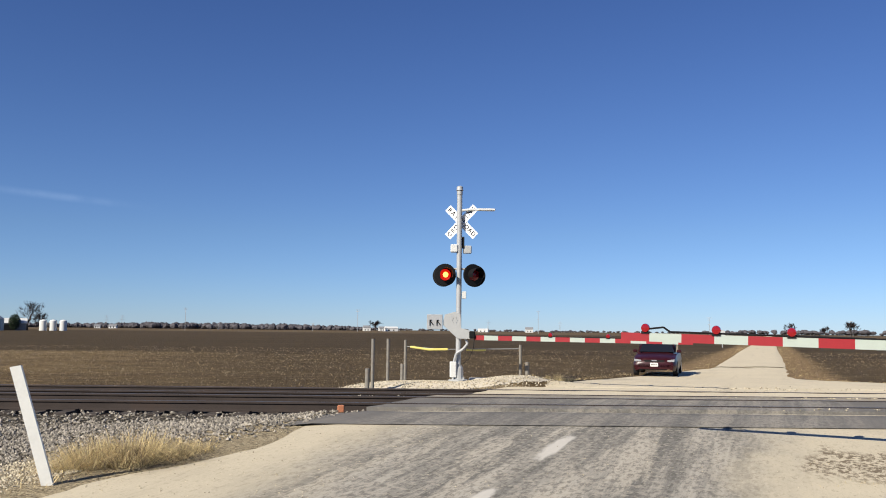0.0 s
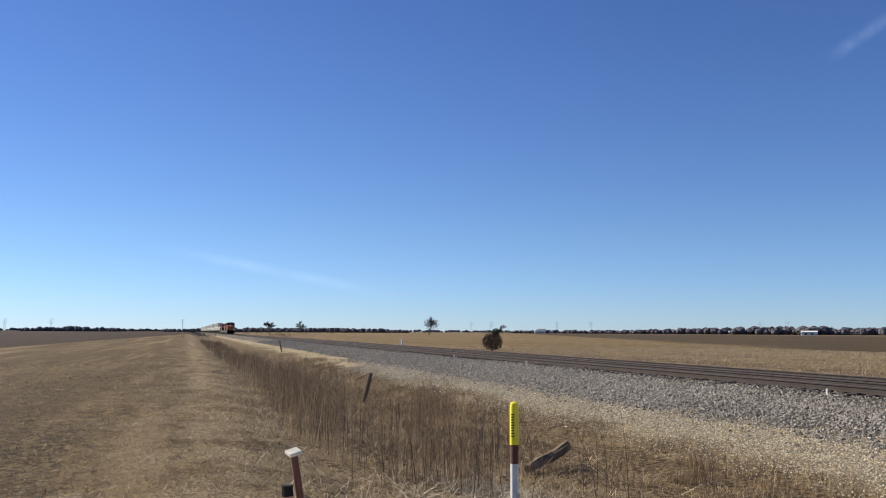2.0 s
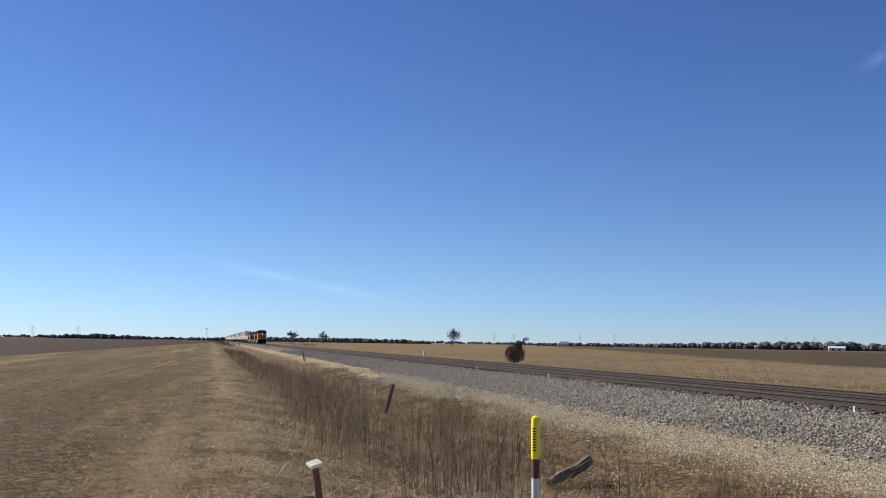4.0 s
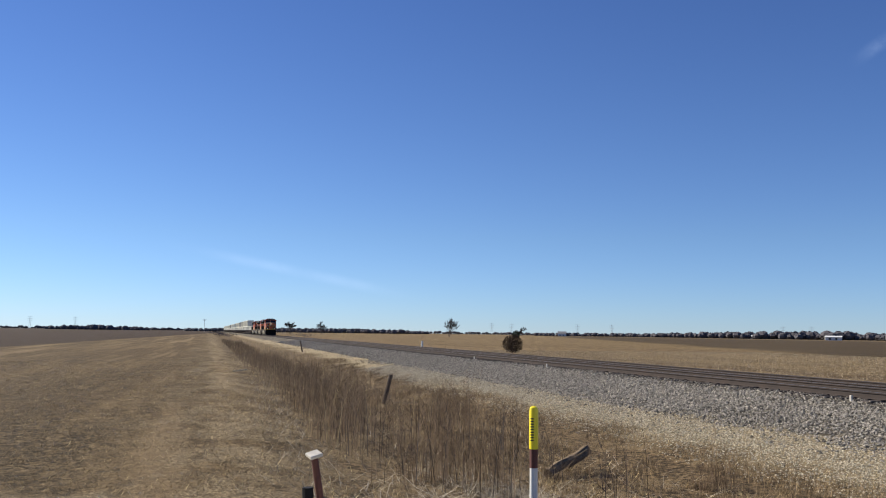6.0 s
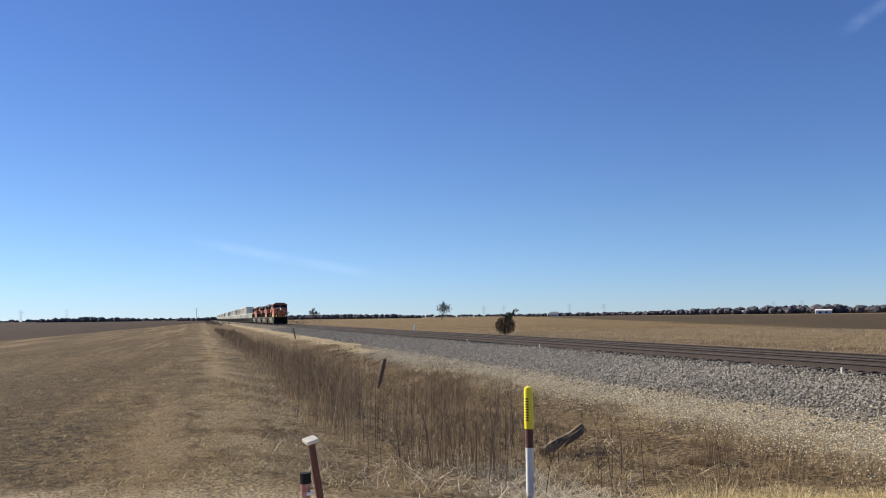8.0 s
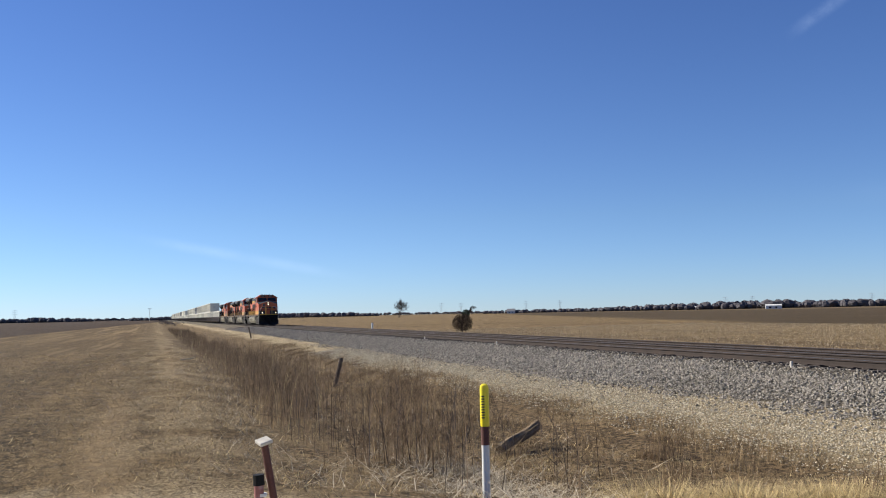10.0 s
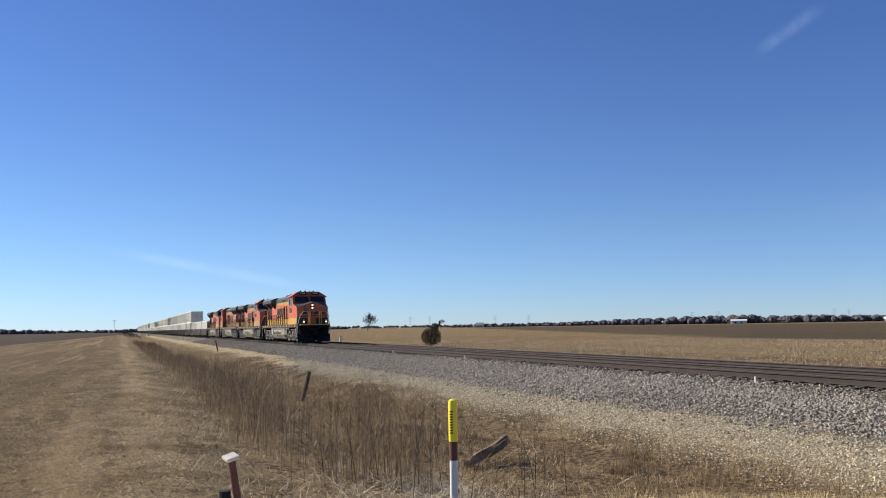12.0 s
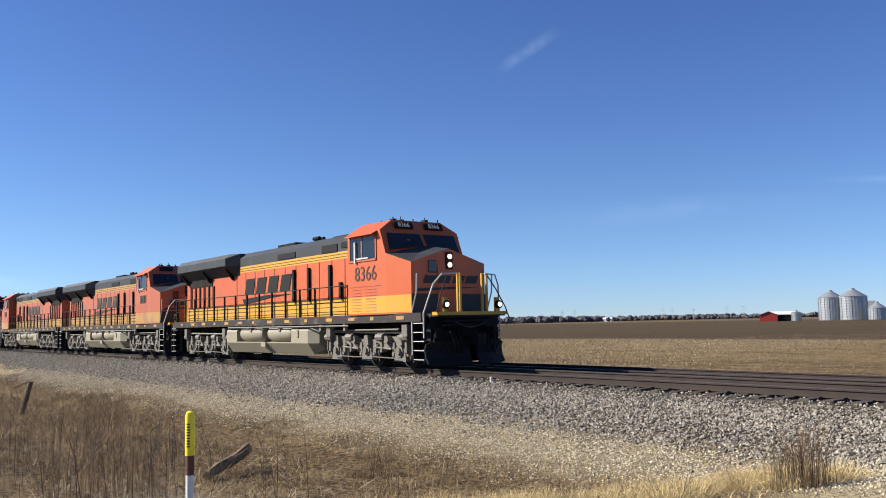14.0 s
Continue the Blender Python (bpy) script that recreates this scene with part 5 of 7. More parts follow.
def build_train():
    kinds = [("8366", False, 0, "bright orange diesel locomotive with yellow bands and lit headlights"),
             (None, True, 0, "weathered orange diesel locomotive coupled behind the leader"),
             (None, True, 180, "weathered orange diesel locomotive running cab to the rear"),
             (None, True, 0, "faded orange diesel locomotive ahead of the container cars")]
    for i, (num, old, turn, label) in enumerate(kinds):
        lo = locomotive(num, pose(0, 0, 0), old, turn > 0, label)
        TRAIN.append((lo, -22.45 * i, 0.0, turn))
    x = -22.45 * 3 - 11.3
    dice = random.Random(4)
    for i in range(3):
        pitch = 13.3
        c = x - pitch / 2
        TRAIN.append((well_car(pose(0, 0, 0), pitch), c, 0.0, 0))
        TRAIN.append((container(pose(0, 0, 0), 12.19), c, 0.46, 0))
        x -= pitch
    for i in range(38):
        pitch = 18.1
        c = x - pitch / 2
        TRAIN.append((well_car(pose(0, 0, 0), pitch), c, 0.0, 0))
        TRAIN.append((container(pose(0, 0, 0), 16.15 if i % 4 else 12.19), c, 0.46, 0))
        if i not in (11, 12, 22):
            TRAIN.append((container(pose(0, 0, 0), 16.15, i in (5, 17, 18, 29)), c, 3.07, 0))
        x -= pitch


def motions():
    for thing, off, z, turn in TRAIN:
        walk(thing, [(t, pose(LEAD_14 + SPEED * (t - 14) + off, TRACK_Y[0], RAIL_Z + z, 0, 0, turn)) for t in (0, 2, 4, 6, 8, 10, 12, 14)])

# ---------------------------------------------------------------- the crossing
ROAD_TURN = -21.5     # heading of the road from +y, degrees


def gate_arm(parent, length, lamps, pivot, turn, droop, tip_red):
    """A striped arm along its own +x from the pivot, with red lamps and their cable on top."""
    arm = part("gate_arm", bmesh.new(), [SHEET_WHITE], parent, "red and white striped gate arm, lowered")
    arm.matrix_basis = Matrix.Translation(pivot) @ pose(0, 0, 0, 0, droop, turn)
    cuts, at = [length, length - 0.35], length - 0.35
    while at > 0.389:
        at -= 0.388
        cuts.append(at)
    if at > 0.05:
        cuts.append(0.0)
    for i, (hi, lo) in enumerate(zip(cuts, cuts[1:])):
        bm = bmesh.new()
        h = 0.064 - 0.012 * hi / length
        box(bm, (lo, -0.016, -h), (hi, 0.016, h))
        red = i % 2 == (0 if tip_red else 1)
        part("stripe", bm, [SHEET_RED if red else SHEET_WHITE], arm, "red reflective stripe" if red else "white reflective stripe")
    for k, d in enumerate(lamps):
        bm = bmesh.new()
        lathe(bm, [(0.02, -0.05), (0.05, -0.045), (0.056, 0.0), (0.05, 0.045), (0.02, 0.05)], (d, 0, 0.115), "y", 16, 0)
        box(bm, (d - 0.05, -0.03, 0.045), (d + 0.05, 0.03, 0.075), 1)
        part("gate_lamp", bm, [GATE_RED, BLACK], arm, "small round red lamp on the gate arm", True)
    bm = bmesh.new()
    tube(bm, [(lamps[-1] - 2.6, 0, 0.068), (lamps[-1] - 0.3, 0, 0.075), (lamps[-1] - 0.22, 0, 0.13), (lamps[-1], 0, 0.1)], 0.014, 6)
    tube(bm, [(0.1, 0, 0.066), (lamps[-1] - 2.6, 0, 0.068)], 0.01, 6)
    part("lamp_cable", bm, [BLACK], arm, "black cable along the arm")
    return arm


def flasher(parent, x, y, z, lit, turn):
    """A round lamp with its black backing disc and hood, facing -y before the turn."""
    unit = part("flashing_light", bmesh.new(), [BLACK], parent, "lit red flashing light" if lit else "dark red flashing light")
    unit.matrix_basis = pose(x, y, z, 0, 0, turn)
    bm = bmesh.new()
    lathe(bm, [(0.30, 0.02), (0.305, 0.0), (0.29, -0.02), (0.16, -0.03)], (0, 0, 0), "y", 28)
    part("backing_disc", bm, [BLACK], unit, "round black backing disc", True)
    bm = bmesh.new()
    lathe(bm, [(0.10, 0.22), (0.15, 0.18), (0.17, 0.02)], (0, 0, 0), "y", 20)
    part("lamp_housing", bm, [BLACK], unit, "", True)
    bm = bmesh.new()
    lathe(bm, [(0.155, -0.03), (0.15, -0.06), (0.10, -0.085), (0.03, -0.095)], (0, 0, 0), "y", 24)
    lens = part("lens", bm, [RED_LIT if lit else RED_LENS], unit, "glowing red lens" if lit else "dark red lens", True)
    if lit:
        bm = bmesh.new()
        lathe(bm, [(0.075, -0.088), (0.06, -0.104), (0.02, -0.11)], (0, 0, 0), "y", 16)
        part("bulb_glow", bm, [AMBER_LIT], lens, "bright orange core")
    bm = bmesh.new()
    k = 18
    rows = []
    for y_, r in ((-0.02, 0.175), (-0.30, 0.185)):
        rows.append([bm.verts.new((r * math.cos(a), y_ - (0.0 if y_ > -0.1 else 0.06 * math.sin(a)), r * math.sin(a))) for a in np.linspace(radians(-25), radians(205), k)])
    for y_, r in ((-0.30, 0.178), (-0.02, 0.168)):
        rows.append([bm.verts.new((r * math.cos(a), y_ - (0.0 if y_ > -0.1 else 0.06 * math.sin(a)), r * math.sin(a))) for a in np.linspace(radians(-25), radians(205), k)])
    for a, b in zip(rows, rows[1:]):
        for i in range(k - 1):
            bm.faces.new((a[i], a[i + 1], b[i + 1], b[i]))
    bmesh.ops.recalc_face_normals(bm, faces=bm.faces)
    part("hood", bm, [BLACK], unit, "black visor", True)
    return unit


def crossing_signal(m, arm_length, arm_turn, arm_droop, arm_lamps, pivot_z, label=""):
    sg = empty("crossing_signal", m, label, "crossing signal", "crossing signals")
    H = 5.2
    bm = bmesh.new()
    lathe(bm, [(0.072, 0.05), (0.072, H - 0.12), (0.08, H - 0.12), (0.08, H - 0.02), (0.05, H)], seg=18)
    part("mast", bm, [GALV], sg, "galvanised steel mast", True)
    bm = bmesh.new()
    lathe(bm, [(0.26, 0.0), (0.26, 0.04), (0.15, 0.06), (0.13, 0.35), (0.09, 0.42)], seg=12)
    for i in range(4):
        a = radians(45 + 90 * i)
        cyl(bm, (0.2 * math.cos(a), 0.2 * math.sin(a), 0.03), (0.2 * math.cos(a), 0.2 * math.sin(a), 0.1), 0.025, 6)
    part("mast_base", bm, [ALU], sg, "cast mast foot with bolts")
    bm = bmesh.new()
    box(bm, (-0.23, -0.18, 0.1), (-0.05, 0.06, 0.52), 0, 0.015)
    for q in range(4):
        box(bm, (-0.2, -0.19, 0.17 + q * 0.08), (-0.08, -0.178, 0.2 + q * 0.08), 0)
    part("junction_box", bm, [WHITE], sg, "pale junction box at the foot")
    # crossbuck, two blades with black letters
    for ang, text, dy in ((45, "CROSSING", -0.115), (-45, "RAILROAD", -0.10)):
        bm = bmesh.new()
        box(bm, (-0.57, -0.004, -0.108), (0.57, 0.004, 0.108))
        blade = part("crossbuck_blade", bm, [SIGN_WHITE], sg, "white crossbuck blade with black letters")
        blade.matrix_basis = pose(0.06, dy + 0.22, H - 0.86, 0, 0, -20) @ pose(0, 0, 0, 0, -ang, 0)
        # lettered on the face towards the near side, half hidden by the mast
        for k, ch in enumerate(text):
            words("letter", ch, 0.17, BLACK, blade, pose(-0.48 + k * 0.96 / 7, -0.009, 0, 90, 0, 0))
    bm = bmesh.new()
    tube(bm, [(0.0, 0.0, H - 0.56), (0.30, -0.02, H - 0.53), (0.95, -0.05, H - 0.54)], 0.035, 8)
    box(bm, (0.5, -0.09, H - 0.56), (0.98, -0.02, H - 0.50), 0, 0.01)
    part("bracket_arm", bm, [WHITE], sg, "pale side bracket near the mast top")
    # bell and small plates
    bm = bmesh.new()
    lathe(bm, [(0.10, H + 0.0), (0.085, H + 0.02), (0.085, H + 0.10), (0.03, H + 0.13)], seg=14)
    part("mast_cap", bm, [GALV], sg, "", True)
    bm = bmesh.new()
    box(bm, (-0.24, -0.1, H - 1.72), (-0.04, 0.04, H - 1.50), 0, 0.02)
    part("control_box", bm, [WHITE], sg)
    bm = bmesh.new()
    box(bm, (0.1, 0.02, H - 1.74), (0.34, 0.10, H - 1.52), 0, 0.02)
    part("control_box", bm, [ALU], sg)
    bm = bmesh.new()
    box(bm, (0.05, 0.0, H - 1.6), (0.14, 0.08, H - 1.28), 0, 0.01)
    part("plate", bm, [BLACK], sg)
    bm = bmesh.new()
    box(bm, (0.08, -0.02, H - 2.98), (0.2, 0.02, H - 2.78), 0, 0.01)
    part("plate", bm, [WHITE], sg, "small white plate")
    # flashing lights on a cross pipe
    zl = 2.86
    bm = bmesh.new()
    tube(bm, [(-0.4, 0.02, zl + 0.17), (0.4, 0.02, zl + 0.17)], 0.03, 8)
    tube(bm, [(-0.4, 0.1, zl + 0.17), (-0.4, 0.1, zl)], 0.025, 8)
    tube(bm, [(0.4, 0.1, zl + 0.17), (0.4, 0.1, zl)], 0.025, 8)
    part("cross_pipe", bm, [GALV], sg)
    flasher(sg, -0.385, -0.12, zl, True, 8)
    flasher(sg, 0.38, -0.12, zl, False, 26)
    for x in (-0.42, 0.44):
        f = flasher(sg, x, 0.3, zl, False, 172)
    # gate mechanism with counterweight
    bm = bmesh.new()
    prism(bm, [(-0.42, 1.62), (-0.38, 1.78), (-0.1, 1.86), (0.04, 1.80), (0.06, 1.42), (0.30, 1.36), (0.30, 1.14), (-0.02, 1.14), (-0.12, 1.22), (-0.42, 1.5)], "y", -0.22, -0.10)
    for s in range(6):
        a = 2 * math.pi * s / 6
        cyl(bm, (-0.12 + 0.07 * math.cos(a), -0.235, 1.64 + 0.07 * math.sin(a)), (-0.12 + 0.07 * math.cos(a), -0.22, 1.64 + 0.07 * math.sin(a)), 0.014, 6)
    part("gate_mechanism", bm, [ALU], sg, "pale grey cast gate mechanism")
    bm = bmesh.new()
    box(bm, (-0.86, -0.26, 1.38), (-0.44, -0.2, 1.78), 0, 0.01)
    part("counterweight", bm, [GALV], sg, "grey counterweight plate")
    for dx in (-0.74, -0.55):
        bm = bmesh.new()
        for a, b in (((dx - 0.05, 1.62), (dx + 0.0, 1.63)), ((dx - 0.04, 1.62), (dx - 0.04, 1.48)), ((dx - 0.03, 1.61), (dx + 0.05, 1.5))):
            cyl(bm, (a[0], -0.268, a[1]), (b[0], -0.268, b[1]), 0.014, 5)
        part("counterweight_clip", bm, [BLACK], sg, "small black clips")
    bm = bmesh.new()
    box(bm, (0.28, -0.26, 1.15), (0.44, -0.08, 1.34), 0, 0.02)
    part("arm_bracket", bm, [BLACK], sg, "black arm bracket")
    bm = bmesh.new()
    pts = [(0.18, -0.1, 1.14), (0.24, -0.12, 1.0), (0.12, -0.14, 0.86), (-0.06, -0.14, 0.74), (-0.12, -0.12, 0.52)]
    tube(bm, pts, 0.035, 8)
    part("conduit", bm, [GALV], sg, "bent flexible conduit")
    bm = bmesh.new()
    tube(bm, [(0.42, -0.2, 1.2), (0.4, -0.22, 0.9), (0.28, -0.2, 0.6), (0.1, -0.1, 0.45)], 0.008, 5)
    part("wire", bm, [BLACK], sg)
    gate_arm(sg, arm_length, arm_lamps, (0.42, -0.17, pivot_z), arm_turn, arm_droop, True)
    return sg


def post(name, x, y, z0, z1, r, m, label, category="post", lean=(0, 0), cap=None, seg=10, group=""):
    p = empty(name, pose(x, y, z0), label, category, group)
    bm = bmesh.new()
    h = z1 - z0
    cyl(bm, (0, 0, -0.3), (lean[0], lean[1], h), r, seg, 0, r * 0.96)
    part("shaft", bm, [m], p, "", True)
    if cap:
        bm = bmesh.new()
        d = Vector((lean[0], lean[1], h)).normalized()
        cyl(bm, Vector((lean[0], lean[1], h)) - d * cap[1], Vector((lean[0], lean[1], h)) + d * 0.02, r * cap[2], seg, 0)
        part("cap", bm, [cap[0]], p, cap[3])
    return p


def small_box(name, m, lo, hi, material, label, category):
    """A small plain block with worn, softened corners."""
    bm = bmesh.new()
    box(bm, lo, hi, 0, min(b - a for a, b in zip(lo, hi)) * 0.2)
    ob = link(name, bm, material)
    ob.matrix_basis = m
    return tagged(ob, label, category)


def car(m):
    c = empty("car", m, "dark maroon sedan standing with headlamps towards the crossing", "car")
    # front towards -y; length 4.5
    def loft(bm, secs, mi=0):
        rings = [[bm.verts.new(p) for p in s] for s in secs]
        fs = []
        for a, b in zip(rings, rings[1:]):
            for i in range(len(a) - 1):
                fs.append(bm.faces.new((a[i], a[i + 1], b[i + 1], b[i])))
        fs.append(bm.faces.new(rings[0]))
        fs.append(bm.faces.new(rings[-1][::-1]))
        for f in fs:
            f.material_index = mi
        bmesh.ops.recalc_face_normals(bm, faces=fs)

    def sec(y, w, top, low=0.22, crown=0.04):
        return [(-w * 0.93, y, low), (-w, y, low + 0.18), (-w, y, top * 0.72), (-w * 0.94, y, top - 0.02), (-w * 0.6, y, top + crown), (0, y, top + crown * 1.4), (w * 0.6, y, top + crown), (w * 0.94, y, top - 0.02), (w, y, top * 0.72), (w, y, low + 0.18), (w * 0.93, y, low)]
    bm = bmesh.new()
    loft(bm, [sec(-2.25, 0.62, 0.52, 0.3, 0.02), sec(-2.2, 0.76, 0.62, 0.24), sec(-2.05, 0.84, 0.7), sec(-1.6, 0.87, 0.8), sec(-0.95, 0.88, 0.88), sec(0.2, 0.88, 0.9), sec(1.4, 0.88, 0.92), sec(2.0, 0.86, 0.9), sec(2.2, 0.78, 0.8), sec(2.25, 0.7, 0.6)])
    part("body", bm, [CAR_PAINT], c, "glossy dark maroon body", True)
    bm = bmesh.new()

    def roof(y, w, z):
        return [(-w, y, 0.88), (-w * 0.86, y, z - 0.06), (-w * 0.6, y, z), (w * 0.6, y, z), (w * 0.86, y, z - 0.06), (w, y, 0.88)]
    loft(bm, [roof(-0.98, 0.80, 0.92), roof(-0.25, 0.78, 1.38), roof(0.4, 0.77, 1.43), roof(1.1, 0.76, 1.36), roof(1.75, 0.76, 0.94)])
    part("cabin", bm, [CAR_PAINT], c)
    bm = bmesh.new()
    v = [bm.verts.new(p) for p in ((-0.70, -0.97, 0.95), (0.70, -0.97, 0.95), (0.58, -0.30, 1.36), (-0.58, -0.30, 1.36))]
    f = bm.faces.new(v)
    r = bmesh.ops.extrude_face_region(bm, geom=[f])
    bmesh.ops.translate(bm, vec=(0, -0.02, 0.02), verts=[g for g in r["geom"] if isinstance(g, bmesh.types.BMVert)])
    part("windscreen", bm, [CABGLASS], c, "dark windscreen")
    for s in SIDES:
        bm = bmesh.new()
        for y0, y1 in ((-0.6, 0.3), (0.38, 1.15)):
            prism(bm, [(y0, 0.95), (y1, 0.95), (y1 - 0.08, 1.32), (y0 + (0.42 if y0 < 0 else 0.02), 1.32)], "x", s * 0.735, s * 0.765)
        part("side_glass", bm, [CABGLASS], c)
        bm = bmesh.new()
        box(bm, (s * 0.9 - 0.09, -0.72, 0.93), (s * 0.9 + 0.09, -0.6, 1.06), 0, 0.03)
        part("wing_mirror", bm, [CAR_PAINT], c)
        bm = bmesh.new()
        prism(bm, [(s * 0.50, 0.58), (s * 0.78, 0.60), (s * 0.80, 0.70), (s * 0.52, 0.66)], "y", -2.215, -2.06)
        part("headlamp", bm, [LAMP_GLASS], c, "clear headlamp")
        for y in (-1.4, 1.35):
            w = part("wheel", bmesh.new(), [TYRE], c)
            w.matrix_basis = pose(s * 0.78, y, 0.31)
            bm = bmesh.new()
            lathe(bm, [(0.2, -0.1), (0.29, -0.1), (0.31, -0.06), (0.31, 0.06), (0.29, 0.1), (0.2, 0.1)], (0, 0, 0), "x", 22)
            part("tyre", bm, [TYRE], w, "", True)
            bm = bmesh.new()
            lathe(bm, [(0.04, 0.07 * s), (0.18, 0.085 * s), (0.2, 0.105 * s)], (0, 0, 0), "x", 16)
            part("rim", bm, [RIM], w)
        bm = bmesh.new()
        box(bm, (s * 0.42 - 0.2, 0.05, 0.85), (s * 0.42 + 0.2, 0.2, 1.28), 0, 0.05)
        part("seat", bm, [TYRE], c)
    bm = bmesh.new()
    prism(bm, [(-0.36, 0.58), (0.36, 0.58), (0.42, 0.66), (-0.42, 0.66)], "y", -2.235, -2.1)
    part("grille", bm, [BLACK], c, "black grille")
    bm = bmesh.new()
    prism(bm, [(-0.1, 0.62), (0.1, 0.62), (0.1, 0.66), (-0.1, 0.66)], "y", -2.25, -2.22)
    part("badge", bm, [RIM], c, "bright badge")
    bm = bmesh.new()
    box(bm, (-0.5, -2.24, 0.27), (0.5, -2.15, 0.36), 0, 0.02)
    part("air_intake", bm, [BLACK], c)
    bm = bmesh.new()
    box(bm, (-0.155, -2.29, 0.40), (0.155, -2.25, 0.55), 0)
    plate = part("number_plate", bm, [WHITE], c, "white number plate with plain bars")
    bm = bmesh.new()
    for q in range(5):
        box(bm, (-0.11 + q * 0.045, -2.294, 0.45), (-0.085 + q * 0.045, -2.29, 0.51))
    part("plate_bars", bm, [CAR_PAINT], plate)
    return c


def polar(az, d):
    """A place by its heading to the left of +y and its distance."""
    return -d * math.sin(radians(az)), d * math.cos(radians(az))


def grain_bin(az, d, dia, eave, peak):
    x, y = polar(az, d)
    g = empty("grain_bin", pose(x, y, -0.5), "galvanised corrugated grain bin with a conical roof", "grain bin", "farm grain bins")
    bm = bmesh.new()
    prof = []
    n = int(eave / 0.5)
    for i in range(n + 1):
        prof.append((dia / 2 * (1.0 + 0.008 * (i % 2)), eave * i / n))
    lathe(bm, prof, seg=32)
    part("bin_wall", bm, [BIN_STEEL], g, "ribbed steel wall")
    for i in range(16):
        bm = bmesh.new()
        a = 2 * math.pi * i / 16
        u = Vector((math.cos(a), math.sin(a), 0)) * (dia / 2 * 1.012)
        cyl(bm, u, u + Vector((0, 0, eave)), 0.09, 4)
        part("stiffener", bm, [BIN_STEEL], g)
    bm = bmesh.new()
    lathe(bm, [(dia / 2 * 1.04, eave - 0.05), (dia * 0.1, peak - 0.5), (dia * 0.1, peak - 0.1), (0.2, peak)], seg=24)
    part("bin_roof", bm, [BIN_STEEL], g, "conical roof")
    return g


def building(name, az, d, L, W, eave, ridge, turn, wall, roof, label, openings=(), category="building"):
    x, y = polar(az, d)
    h = empty(name, pose(x, y, -0.6, 0, 0, az + turn), label, category)
    bm = bmesh.new()
    prism(bm, [(-W / 2, 0), (W / 2, 0), (W / 2, eave), (0, ridge), (-W / 2, eave)], "x", -L / 2, L / 2)
    part("wall", bm, [wall], h)
    for s in SIDES:
        bm = bmesh.new()
        k = (ridge - eave) / (W / 2)
        prism(bm, [(0, ridge + 0.15), (s * (W / 2 + 0.4), eave - 0.4 * k + 0.15), (s * (W / 2 + 0.4), eave - 0.4 * k), (0, ridge)], "x", -L / 2 - 0.3, L / 2 + 0.3)
        part("roof", bm, [roof], h)
    for a, b, z0, z1 in openings:
        bm = bmesh.new()
        box(bm, (a, -W / 2 - 0.06, z0), (b, -W / 2 - 0.01, z1))
        part("opening", bm, [BLACK], h, "dark opening")
    return h


def power_pole(az, d, h, group="roadside power poles"):
    x, y = polar(az, d)
    p = empty("power_pole", pose(x, y, -0.5, 0, 0, az), "thin grey power pole with crossarms", "power pole", group)
    bm = bmesh.new()
    r = max(0.16, d * 0.00022)
    cyl(bm, (0, 0, -0.5), (0, 0, h), r, 6, 0, r * 0.7)
    part("pole", bm, [GALV], p)
    for z, w in ((h - 0.4, 1.6), (h - 1.6, 1.1), (h * 0.62, 0.6)):
        bm = bmesh.new()
        box(bm, (-w, -r * 0.6, z), (w, r * 0.6, z + r * 1.2))
        part("crossarm", bm, [GALV], p)
    return p


def lattice_tower(az, d, h):
    x, y = polar(az, d)
    p = empty("transmission_tower", pose(x, y, -0.5, 0, 0, az), "distant grey lattice transmission tower", "pylon", "transmission towers")
    r = d * 0.00008
    bm = bmesh.new()
    for sx in SIDES:
        for sy in SIDES:
            tube(bm, [(sx * 3, sy * 3, 0), (sx * 1.1, sy * 1.1, h * 0.62), (sx * 0.5, sy * 0.5, h)], r, 4)
    for q in range(5):
        z0, z1 = h * q / 8, h * (q + 1) / 8
        w0, w1 = 3 - 1.9 * z0 / (h * 0.62), 3 - 1.9 * z1 / (h * 0.62)
        cyl(bm, (-w0, 0, z0), (w1, 0, z1), r * 0.7, 4)
        cyl(bm, (w0, 0, z0), (-w1, 0, z1), r * 0.7, 4)
    part("legs", bm, [GALV], p)
    for z in (h * 0.66, h * 0.8, h * 0.94):
        bm = bmesh.new()
        cyl(bm, (-5.5, 0, z), (5.5, 0, z), r, 4)
        part("crossarm", bm, [GALV], p)
    return p


